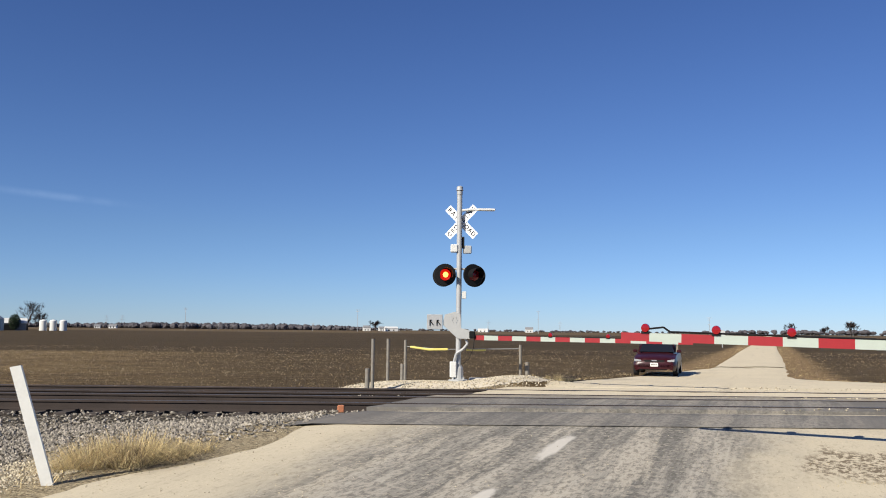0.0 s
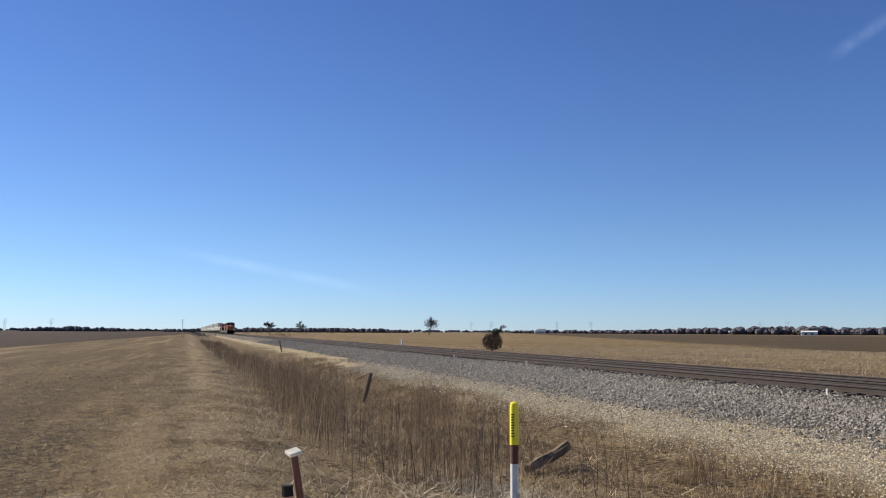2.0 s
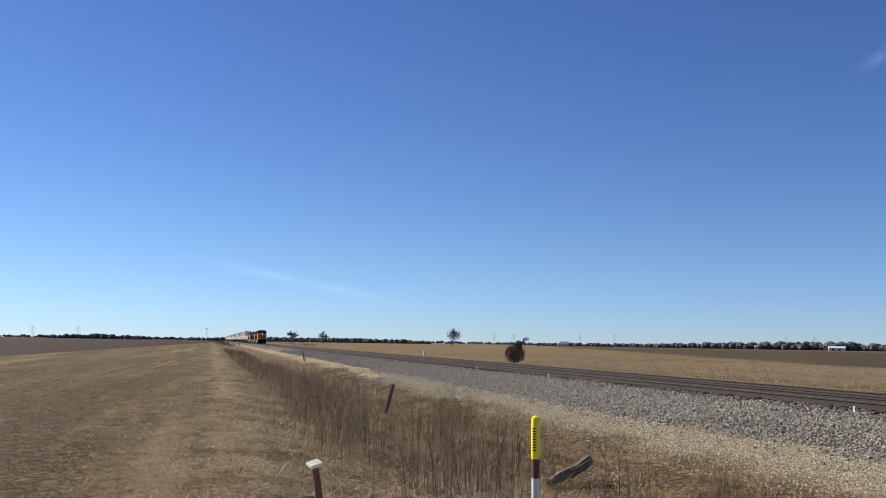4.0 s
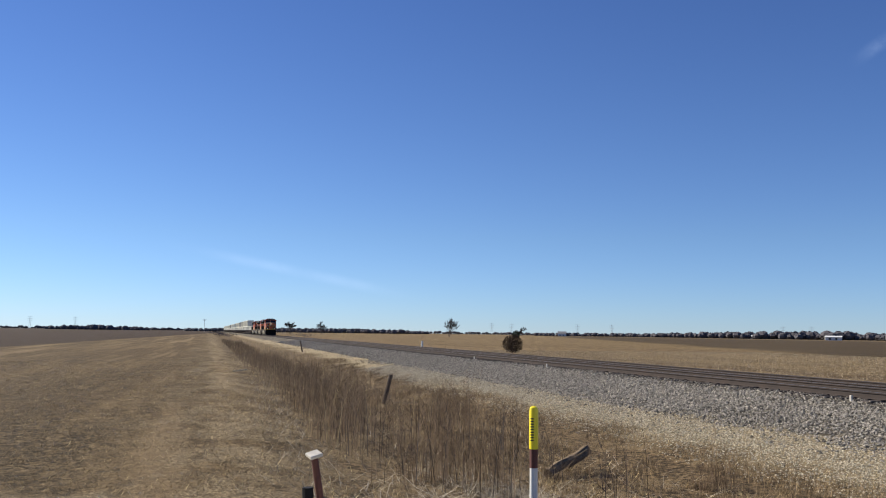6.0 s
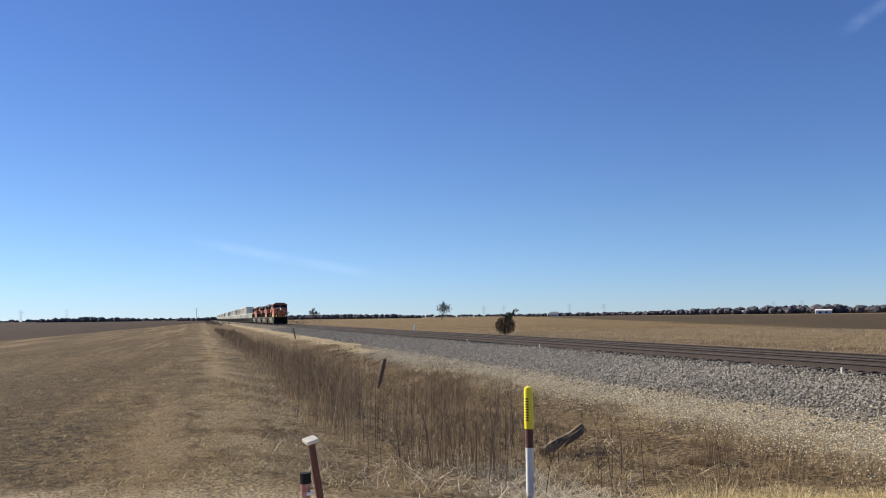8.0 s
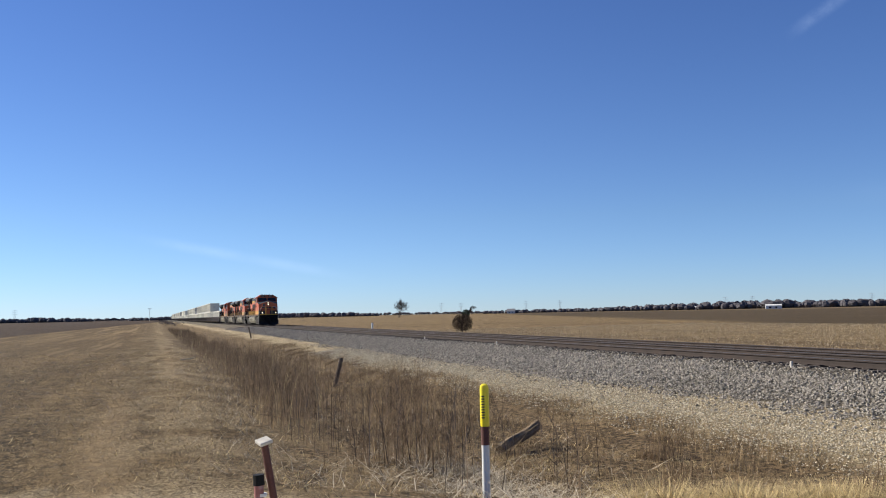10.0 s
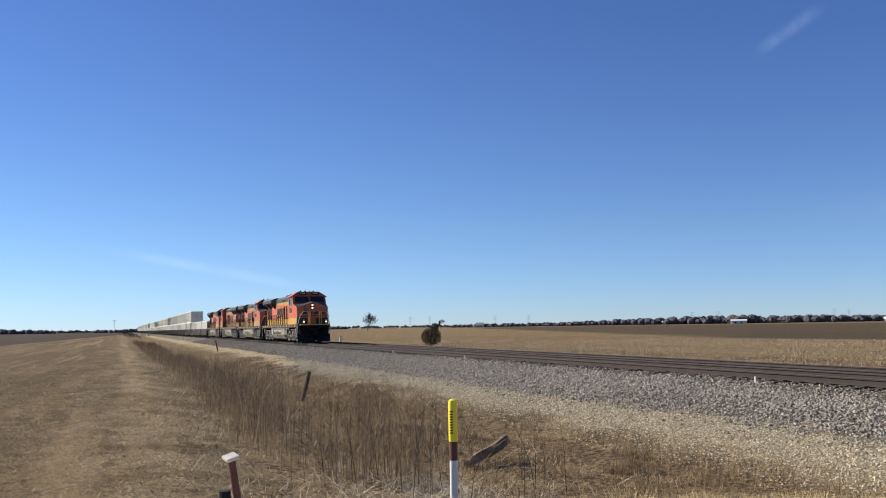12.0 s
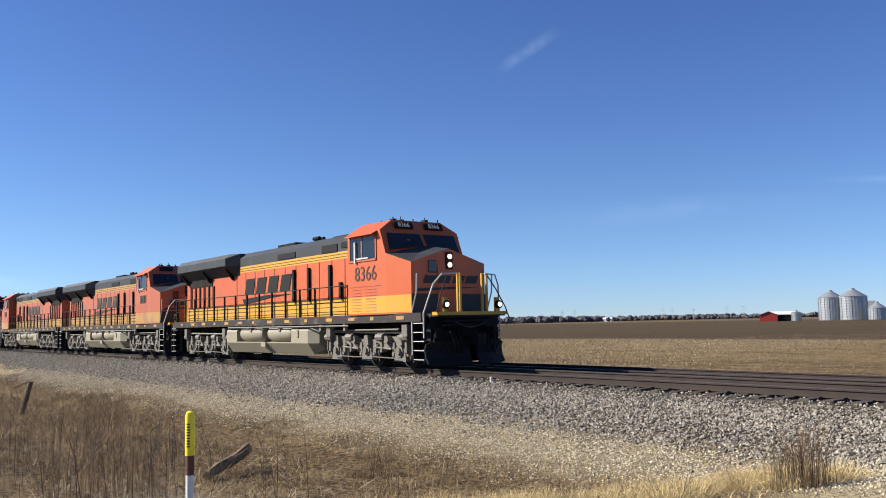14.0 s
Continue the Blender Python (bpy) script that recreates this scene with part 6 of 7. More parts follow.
def build_things():
    crossing_signal(pose(0.98, 23.75, 0.10), 5.68, -21.5, 0.5, (2.1, 3.6, 5.3), 1.17, "railway crossing signal with crossbuck, flashing red light and lowered gate")
    # the gate on this side: its mast stands clear of the road
    crossing_signal(pose(9.47, 8.44, 0.09, 0, 0, 180), 6.9, -21.5, -1.25, (4.90, 5.752, 6.60), 1.165, "railway crossing signal whose lowered gate reaches over the near lane")
    # guard posts and slack yellow-sleeved cable round the signal mound
    for x, y, z0, z1, r in ((-1.24, 22.35, -0.1, 1.22, 0.045), (-0.98, 24.9, -0.1, 1.2, 0.045), (-0.48, 24.6, -0.05, 1.18, 0.04), (2.72, 24.3, -0.2, 1.08, 0.04)):
        post("guard_post", x, y, z0, z1, r, POST_STEEL, "tall weathered guard post beside the crossing signal", group="guard posts")
    for x, y, z0, z1, r in ((-1.37, 22.35, -0.1, 0.47, 0.06), (-0.57, 24.8, -0.1, 0.5, 0.05), (2.91, 24.3, -0.2, 0.6, 0.06)):
        post("guard_post", x, y, z0, z1, r, POST_STEEL, "short stout weathered guard post", group="guard posts")
    bm = bmesh.new()
    tube(bm, [(-0.48, 24.6, 1.0), (0.6, 24.5, 0.93), (2.72, 24.3, 0.97)], 0.008, 5)
    rope = link("guard_cable", bm, GALV)
    tagged(rope, "thin steel cable strung between guard posts", "cable")
    for a, b in ((-0.34, 0.70), (1.22, 1.76)):
        bm = bmesh.new()
        za, zb = 0.995 - (min(a, 0.6) + 0.48) * 0.06, 0.995 - (min(b, 0.6) + 0.48) * 0.06
        tube(bm, [(a, 24.58 - 0.08 * (a + 0.48), za), ((a + b) / 2, 24.5, min(za, zb) - 0.012), (b, 24.58 - 0.08 * (b + 0.48), zb)], 0.032, 8)
        part("sleeve", bm, [GUARD_YELLOW], rope, "yellow plastic sleeve")
    bm = bmesh.new()
    box(bm, (1.3, 24.1, 0.0), (2.3, 24.5, 0.16), 0, 0.03)
    tagged(link("concrete_slab", bm, CONCRETE), "pale concrete slab on the signal mound", "slab")
    car(pose(9.98, 37.3, height(9.98, 37.3) + 0.03, 0, 0, -19))
    rs = empty("road_sign", pose(39.3, 116, -0.42, 0, 0, -21.5), "round road sign on a post seen beside the gravel road", "road sign")
    bm = bmesh.new()
    lathe(bm, [(0.42, -0.02), (0.42, 0.02)], (0, 0, 1.9), "y", 20)
    part("sign_disc", bm, [ALU], rs)
    bm = bmesh.new()
    cyl(bm, (0, 0.05, -0.2), (0, 0.05, 1.9), 0.05, 6)
    part("sign_post", bm, [GALV], rs)

    # leaning flat white stake at the edge of the road
    bm = bmesh.new()
    prism(bm, [(-0.055, -0.2), (0.055, -0.2), (0.052, 1.165), (-0.052, 1.175)], "y", -0.018, 0.018)
    st = link("marker_stake", bm, WHITE)
    st.matrix_basis = pose(-3.47, 8.78, height(-3.47, 8.78) + 0.02, 4, -16, 4)
    tagged(st, "leaning flat white marker stake in the roadside gravel", "marker stake")
    small_box("orange_marker", pose(-1.28, 15.02, -0.02, 0, 0, 6), (-0.06, -0.04, -0.04), (0.06, 0.04, 0.20), ORANGE_TAG, "small orange marker block at the tie ends", "marker")
    for x, h in ((-17.9, 0.14), (-37.6, 0.16), (-49.0, 0.16)):
        small_box("rail_marker", pose(x, 15.0, -0.04, 0, 0, 10), (-0.035, -0.03, -0.05), (0.035, 0.03, h), CONCRETE, "small pale marker beside the tie ends", "marker")

    # utility marker posts in the ditch
    ym = empty("utility_marker", pose(-8.42, 3.18, height(-8.42, 3.18)), "white utility marker post with a yellow domed top", "marker post")
    h0 = 0.735 - height(-8.42, 3.18)
    bm = bmesh.new()
    lathe(bm, [(0.040, -0.2), (0.040, h0 - 0.62)], seg=16)
    part("post", bm, [WHITE], ym, "white plastic post", True)
    bm = bmesh.new()
    lathe(bm, [(0.041, h0 - 0.62), (0.042, h0 - 0.43)], seg=16)
    part("collar", bm, [RUST], ym, "rust-brown collar")
    bm = bmesh.new()
    lathe(bm, [(0.047, h0 - 0.43), (0.047, h0 - 0.05), (0.040, h0 - 0.015), (0.02, h0)], seg=18)
    dome = part("dome", bm, [MARKER_YELLOW], ym, "yellow domed top with small dark marks", True)
    bm = bmesh.new()
    for q in range(9):
        z = h0 - 0.13 - q * 0.027
        box(bm, (0.03, -0.047, z), (0.046, -0.018, z + 0.012))
    marks = part("lettering_bars", bm, [DECK], dome)

    pipe = post("pipe_stub", -6.06, 0.85, height(-6.06, 0.85), 0.625, 0.026, RUST, "rusty brown leaning pipe stub with a flat pale cap", "pipe stub", (0.075, -0.184))
    bm = bmesh.new()
    box(bm, (-0.045, -0.045, -0.012), (0.045, 0.045, 0.012), 0, 0.004)
    plate = part("cap", bm, [CONCRETE], pipe, "pale square cap plate")
    plate.matrix_basis = pose(0.076, -0.186, 0.635 - height(-6.06, 0.85), 14, 12, 20)
    pipe2 = post("pipe_stub", -5.985, 0.648, height(-5.985, 0.648), 0.40, 0.034, PINK_PIPE, "short faded pink pipe stub with a black cap", "pipe stub", (0.0, -0.02), (BLACK, 0.05, 1.12, "black cap"))
    bm = bmesh.new()
    lathe(bm, [(0.036, 0.42), (0.036, 0.44)], seg=12)
    part("band", bm, [WHITE], pipe2, "white band")

    # old fence posts and a fallen log
    for x, y, h, lean in ((-27.5, 5.3, 0.92, (0.05, 0.30)), (-89, 9.1, 1.1, (0.0, -0.3))):
        post("fence_post", x, y, height(x, y), height(x, y) + h, 0.07, WOOD, "weathered leaning wooden fence post in the weeds", "fence post", lean, group="old fence posts")
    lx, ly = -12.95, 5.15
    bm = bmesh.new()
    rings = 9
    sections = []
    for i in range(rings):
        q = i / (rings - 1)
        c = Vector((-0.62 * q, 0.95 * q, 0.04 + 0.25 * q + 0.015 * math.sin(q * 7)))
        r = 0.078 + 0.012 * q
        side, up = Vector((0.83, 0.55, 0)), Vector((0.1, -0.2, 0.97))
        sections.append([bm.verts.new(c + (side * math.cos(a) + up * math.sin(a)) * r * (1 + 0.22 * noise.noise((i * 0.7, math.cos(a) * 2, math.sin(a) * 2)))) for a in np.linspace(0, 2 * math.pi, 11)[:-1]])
    for a, b in zip(sections, sections[1:]):
        for i in range(10):
            bm.faces.new((a[i], b[i], b[(i + 1) % 10], a[(i + 1) % 10]))
    bm.faces.new(sections[0]), bm.faces.new(sections[-1][::-1])
    cyl(bm, (-0.4, 0.62, 0.2), (-0.28, 0.8, 0.36), 0.02, 6, 0, 0.01)
    cyl(bm, (-0.15, 0.22, 0.1), (-0.35, 0.18, 0.22), 0.016, 6, 0, 0.006)
    bmesh.ops.recalc_face_normals(bm, faces=bm.faces)
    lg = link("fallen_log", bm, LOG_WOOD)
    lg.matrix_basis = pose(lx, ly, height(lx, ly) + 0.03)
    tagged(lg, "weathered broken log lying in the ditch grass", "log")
    sx, sy = -36.5, 0.9
    bm = bmesh.new()
    tube(bm, [(0, 0, 0.02), (0.1, 0.26, 0.05), (0.22, 0.55, 0.10)], 0.022, 6)
    stick = link("fallen_stick", bm, PALE_STEM)
    stick.matrix_basis = pose(sx, sy, height(sx, sy))
    tagged(stick, "bleached stick lying at the edge of the mown grass", "stick")
    mx, my = polar(76.4, 100)
    post("mile_post", mx, my, -0.4, 0.55, 0.12, WHITE, "short white post beside the far track", "post")

    # the farm
    grain_bin(29.0, 382, 9.2, 9.2, 12.2)
    grain_bin(27.78, 380, 10.4, 9.4, 12.6)
    grain_bin(26.5, 372, 6.4, 4.6, 7.0)
    grain_bin(30.95, 384, 3.8, 3.6, 4.6)
    for az in (23.9, 23.35, 22.8):
        x, y = polar(az, 390)
        g = empty("storage_tank", pose(x, y, -0.5), "small round white storage tank", "tank", "white storage tanks")
        bm = bmesh.new()
        lathe(bm, [(1.45, 0), (1.45, 4.0), (1.2, 4.3), (0.3, 4.6)], seg=18)
        part("tank_wall", bm, [HOUSE_WHITE], g, "", True)
    building("barn", 32.55, 385, 6.5, 7.0, 2.9, 4.3, 90, BARN_RED, HOUSE_WHITE, "red barn with a pale roof", (), "barn")
    building("shed", 31.75, 388, 8.5, 7.0, 3.0, 4.1, 0, HOUSE_WHITE, HOUSE_WHITE, "pale shed with a dark open front beside the barn", ((-3.9, 3.6, 0.1, 2.7),), "shed")
    building("farm_shed", 25.6, 396, 11, 7, 3.2, 5.0, 0, ROOF_GREY, HOUSE_WHITE, "low grey farm shed behind the grain bins", ((-3, 1, 0, 2.4),), "shed")
    building("farmhouse", 27.2, 420, 9, 8, 5.0, 8.0, 20, HOUSE_WHITE, ROOF_GREY, "white farmhouse half hidden behind bins", ((-3, -2, 2.5, 4), (1.5, 2.5, 2.5, 4)), "house")
    # distant houses and sheds among the trees
    for az, d, L, e, r in ((50.8, 930, 15, 3.4, 4.6), (55.2, 1250, 24, 3.2, 5), (56.3, 1250, 12, 3, 5), (67.2, 1300, 12, 4, 7), (20.0, 1150, 9, 3, 5), (20.9, 1150, 7, 3, 4.6), (4.2, 1100, 9, 4.5, 7), (2.6, 1100, 16, 4, 6), (3.2, 1120, 8, 4, 6), (-6.5, 1200, 10, 5, 7.5), (-3.5, 1180, 14, 3.5, 5), (42.5, 1300, 20, 3.5, 6)):
        building("distant_house", az, d, L, 8, e, r, random.uniform(-20, 20), HOUSE_WHITE, ROOF_GREY if L < 14 else HOUSE_WHITE, "white building far off across the fields", ((-L * 0.3, -L * 0.15, 0.8, 2.4), (L * 0.1, L * 0.22, 0.8, 2.4)), "house")
    for az, d, h in ((15.72, 640, 16), (4.8, 660, 17), (-7.1, 640, 17), (13.7, 900, 7), (7.7, 900, 8), (90.4, 820, 12), (37.0, 900, 11), (-17.9, 520, 11), (-26, 700, 12)):
        power_pole(az, d, h)
    for az in (38.3, 38.9, 44.5, 45.3, 34.0, 35.0, 52.0, 53.6, 64.0, 66.2, 70.5, 71.8, 19.5, 20.4, -3.8, -8.5, 98, 100.5):
        lattice_tower(az, 2100 + 300 * noise.noise((az, 0, 0)), 28)

# ---------------------------------------------------------------- plants, stones and other stuff


class Heap:
    """Collects many small pieces as plain arrays for one joined object."""

    def __init__(self):
        self.v, self.f, self.m = [], [], []

    def face(self, pts, mi=0):
        k = len(self.v)
        self.v += pts
        self.f.append(tuple(range(k, k + len(pts))))
        self.m.append(mi)

    def ribbon(self, pts, w, side, mi=0):
        """A tapering strip along pts; side: the direction of its width."""
        k = len(self.v)
        n = len(pts)
        for i, p in enumerate(pts[:-1]):
            t = w * (1 - 0.75 * i / (n - 1))
            self.v += [(p[0] - side[0] * t, p[1] - side[1] * t, p[2]), (p[0] + side[0] * t, p[1] + side[1] * t, p[2])]
        self.v.append(pts[-1])
        for i in range(n - 2):
            a = k + 2 * i
            self.f.append((a, a + 1, a + 3, a + 2))
            self.m.append(mi)
        a = k + 2 * (n - 2)
        self.f.append((a, a + 1, a + 2))
        self.m.append(mi)

    def stalk(self, pts, r, mi=0):
        """A three-sided tapering stem."""
        k, n = len(self.v), len(pts)
        for i, p in enumerate(pts):
            t = r * (1 - 0.7 * i / (n - 1))
            self.v += [(p[0] + t, p[1], p[2]), (p[0] - 0.5 * t, p[1] + 0.87 * t, p[2]), (p[0] - 0.5 * t, p[1] - 0.87 * t, p[2])]
        for i in range(n - 1):
            a = k + 3 * i
            for q in range(3):
                b = (q + 1) % 3
                self.f.append((a + q, a + b, a + 3 + b, a + 3 + q))
                self.m.append(mi)

    def stone(self, c, r, dice, mi=0):
        k = len(self.v)
        s = [dice.uniform(0.6, 1.25) * r for _ in range(6)]
        a = dice.uniform(0, 6.28)
        ca, sa = math.cos(a), math.sin(a)
        x, y, z = c
        for u, w, h in ((s[0], 0, 0), (0, s[1], 0), (-s[2], 0, 0), (0, -s[3], 0)):
            self.v.append((x + u * ca - w * sa, y + u * sa + w * ca, z + dice.uniform(-0.2, 0.25) * r))
        self.v += [(x + dice.uniform(-0.3, 0.3) * r, y + dice.uniform(-0.3, 0.3) * r, z + s[4] * 0.85), (x, y, z - s[5] * 0.6)]
        for i in range(4):
            j = (i + 1) % 4
            self.f += [(k + i, k + j, k + 4), (k + j, k + i, k + 5)]
            self.m += [mi, mi]

    def done(self, name, mats, label, category, parent=None):
        return mass(name, self.v, self.f, mats, parent, label, category, "stuff", self.m)


def build_ballast():
    d, h = random.Random(11), Heap()
    for _ in range(66000):
        u = d.random()
        x = 4 - 64 * u ** 1.5
        y = d.triangular(9.6, 15.0, 13.6)
        if x - road_x(y) > -6.2 + d.uniform(-0.6, 0.8):
            continue
        r = d.uniform(0.022, 0.05) * (1 + 0.012 * max(0, -x - 15))
        pale = y < 10.9 + 0.8 * noise.noise((x * 0.5, y, 3)) and d.random() < 0.8
        r *= 0.5 if pale else 0.88
        h.stone((x, y, height(x, y) + r * 0.25), r, d, 1 if pale else 0)
    for _ in range(30000):
        x = -20 - 130 * d.random() ** 1.2
        y = d.triangular(9.4, 15.0, 13.2)
        q = d.uniform(0.034, 0.060) * (1 + 0.005 * -x)
        if y > 10.8:
            h.stone((x, y, height(x, y) + q * 0.1), q, d, 0)
    for _ in range(52000):
        x = -1 - 50 * d.random() ** 1.5
        y = d.triangular(7.9, 11.8, 9.9)
        if x - road_x(y) > -6.0:
            continue
        q = d.uniform(0.008, 0.024) * (1 + 0.012 * max(0, -x - 12))
        h.stone((x, y, height(x, y) + q * 0.2), q, d, 1)
    for _ in range(9000):
        x = d.uniform(-45, 14)
        y = d.choice((d.uniform(14.9, 15.6), d.uniform(17.75, 19.25), d.uniform(21.9, 23.2)))
        if -6 < x - road_x(y) < 4.8:
            continue
        r = d.uniform(0.02, 0.042)
        h.stone((x, y, height(x, y) + 0.01 + d.uniform(-0.02, 0.02)), r, d, 0)
    h.done("ballast_stones", [STONE, LIMESTONE], "loose grey crushed ballast with pale limestone below", "ballast")
    h = Heap()
    for _ in range(11000):
        x = d.uniform(-9.5, 11)
        y = d.uniform(3, 14.5)
        e = x - road_x(y)
        if abs(e) > 6.3 or (abs(e) < 3.0 and d.random() < 0.85) or (y > 12.6 and abs(e) < 6 and d.random() < 0.9):
            continue
        r = d.uniform(0.004, 0.011)
        h.stone((x, y, height(x, y) + 0.03 + r * 0.2), r, d, 0)
    for _ in range(9000):
        a, q = d.uniform(0, 6.28), abs(d.gauss(0, 0.55))
        x, y = 0.5 + 2.9 * q * math.cos(a), 23.9 + 1.5 * q * math.sin(a)
        if y < 22.2:
            continue
        r = d.uniform(0.012, 0.032)
        h.stone((x, y, height(x, y) + 0.02 + r * 0.2), r, d, 0)
    for _ in range(260):
        x, y = d.gauss(9.2, 1.2), d.choice((d.gauss(18.4, 0.5), d.gauss(15.0, 0.25), d.gauss(22.4, 0.4)))
        h.stone((x, y, 0.175 + FAR_DROP * smooth(17.4, 19.6, y)), d.uniform(0.012, 0.03), d, 0)
    for _ in range(160):
        x, y = d.gauss(-0.6, 0.7), d.gauss(18.6, 0.25)
        h.stone((x, y, -0.04 + d.uniform(0, 0.08)), d.uniform(0.02, 0.04), d, 0)
    h.done("gravel_chips", [LIMESTONE], "loose pale limestone chips on the road edges and signal mound", "gravel")


def blade(h, d, x, y, z, length, lean, w, mi=0):
    a = d.uniform(0, 6.28)
    b = a + d.uniform(-0.5, 0.5)
    p0 = (x, y, z)
    p1 = (x + math.cos(a) * lean * length * 0.35, y + math.sin(a) * lean * length * 0.35, z + length * (0.62 - 0.2 * lean))
    p2 = (x + math.cos(b) * lean * length, y + math.sin(b) * lean * length, z + length * (1 - 0.75 * lean))
    c = d.uniform(0, 6.28)
    h.ribbon([p0, p1, p2], w, (math.cos(c), math.sin(c)), mi)


def weed(h, d, x, y, z, length, r, mi=0, twigs=4):
    """A dead upright weed with a few side twigs."""
    a, lean = d.uniform(0, 6.28), d.uniform(0.0, 0.28)
    top = (x + math.cos(a) * lean * length, y + math.sin(a) * lean * length, z + length)
    mid = (x + math.cos(a) * lean * length * 0.35 + d.uniform(-0.02, 0.02), y + math.sin(a) * lean * length * 0.35, z + length * 0.55)
    h.stalk([(x, y, z - 0.03), mid, top], r, mi)
    for _ in range(twigs):
        t = d.uniform(0.35, 0.95)
        px, py, pz = (x + (top[0] - x) * t, y + (top[1] - y) * t, z + length * t)
        b, q = d.uniform(0, 6.28), length * d.uniform(0.1, 0.34)
        c = d.uniform(0, 6.28)
        h.ribbon([(px, py, pz), (px + math.cos(b) * q * 0.55, py + math.sin(b) * q * 0.55, pz + q * 0.5), (px + math.cos(b) * q * 0.85, py + math.sin(b) * q * 0.85, pz + q * d.uniform(0.5, 1.1))], r * 0.55, (math.cos(c), math.sin(c)), mi)


def build_weeds():
    d, h = random.Random(21), Heap()
    n = 0
    while n < 5200:
        x = -10.5 - 130 * d.random() ** 1.7
        left = 1.75 + 0.5 * noise.noise((x * 0.22, 0, 5))
        right = float(np.interp(-x, (11, 14, 20, 30, 45, 80, 140), (3.6, 5.2, 6.2, 6.3, 5.4, 4.6, 4.4))) + 0.6 * noise.noise((x * 0.3, 0, 9))
        q = d.random()
        y = left + (right - left) * q
        clump = noise.noise((x * 0.30, y * 0.55, 7)) + 0.6 * noise.noise((x * 0.9, y * 1.3, 2))
        if d.random() > -0.10 + 0.38 * smooth(14.5, 23, -x) + 2.5 * clump - 0.3 * max(0, q - 0.5) / 0.5:
            continue
        n += 1
        grow = 1 + max(0, -x - 28) * 0.016
        L = d.uniform(0.45, 1.0) * (1.18 if -46 < x < -14 else 0.7 if x < -46 else 0.85) * (0.72 + 0.8 * max(0, clump)) * (0.65 if q < 0.07 else 1)
        k = d.random()
        weed(h, d, x, y, height(x, y), L, d.uniform(0.0020, 0.0046) * grow, 0 if k < 0.86 else 3 if k < 0.97 else 1, 8 if x > -34 else 5)
    # sparse tall stems standing in the open ditch
    for _ in range(170):
        x, y = d.uniform(-17.5, -8.8), d.uniform(1.9, 5.8)
        if x > -10.5 and y < 2.8:
            continue
        weed(h, d, x, y, height(x, y), d.uniform(0.4, 1.2), d.uniform(0.003, 0.0075), 4 if d.random() < 0.5 else 0, 5)
    for x0, y0, k in ((-11.6, 8.0, 7), (-10.3, 7.6, 5), (-9.2, 6.9, 4), (-13.5, 8.4, 5), (-8.4, 8.2, 3)):
        for _ in range(k):
            x, y = d.gauss(x0, 0.25), d.gauss(y0, 0.2)
            weed(h, d, x, y, height(x, y), d.uniform(0.3, 0.85), d.uniform(0.0025, 0.0045), 3, 3)
    # low red-brown mounds of matted growth on the bank
    for _ in range(230):
        cx, cy = -8.4 - 26 * d.random() ** 1.4, d.uniform(4.8, 8.9)
        rad = d.uniform(0.12, 0.5)
        tall = d.uniform(0.10, 0.30) * (1.4 if d.random() < 0.2 else 1)
        for _ in range(90):
            a, q = d.uniform(0, 6.28), rad * d.random() ** 0.5
            x, y = cx + q * math.cos(a) * 1.5, cy + q * math.sin(a)
            blade(h, d, x, y, height(x, y) - 0.01, tall * d.uniform(0.6, 1.3), d.uniform(0.3, 1.05), d.uniform(0.0016, 0.0032), 3 if d.random() < 0.75 else 0)
    # rows of dead grass added to draw the dark shading of rills down the bank
    for _ in range(34):
        cx, cy = -22 - 45 * d.random(), d.uniform(7.4, 9.2)
        k = d.uniform(0.5, 1.4)
        for _ in range(90):
            q = d.uniform(-1, 1)
            x, y = cx - q * k * 1.5 + d.gauss(0, 0.12), cy + q * k * 0.8 + d.gauss(0, 0.07)
            blade(h, d, x, y, height(x, y) - 0.01, d.uniform(0.08, 0.24), d.uniform(0.5, 1.1), d.uniform(0.003, 0.006) * (1 + 0.02 * (-x - 20)), d.choice((0, 3)))
    # bleached stems lying criss-cross
    for _ in range(2600):
        k = d.random()
        x, y = (d.gauss(-9.9, 1.5), d.gauss(3.9, 0.8)) if k < 0.55 else (d.uniform(-19, -6.8), d.uniform(2.6, 7.4)) if k < 0.75 else (-8.5 - 22 * d.random() ** 1.4, d.gauss(1.35, 0.4))
        if x > -6.8:
            continue
        a, q = d.uniform(0, 6.28), d.uniform(0.08, 0.42) * (0.5 if k > 0.75 else 1)
        z = height(x, y) + d.uniform(0.0, 0.05)
        ux, uy, c = math.cos(a), math.sin(a), a + 1.57
        h.ribbon([(x, y, z), (x + ux * q, y + uy * q, z + d.uniform(0.01, 0.13)), (x + ux * q * 2, y + uy * q * 2 + d.gauss(0, 0.05), z + d.uniform(0, 0.13))], d.uniform(0.002, 0.0048), (math.cos(c), math.sin(c)), 2)
    h.done("dead_weeds", [STALK, STRAW, PALE_STEM, BROWN_GRASS, BARK], "dense thicket of dead red-brown weed stalks in the ditch", "weeds")
    # fallen matted grass through the ditch and on the bank
    h = Heap()
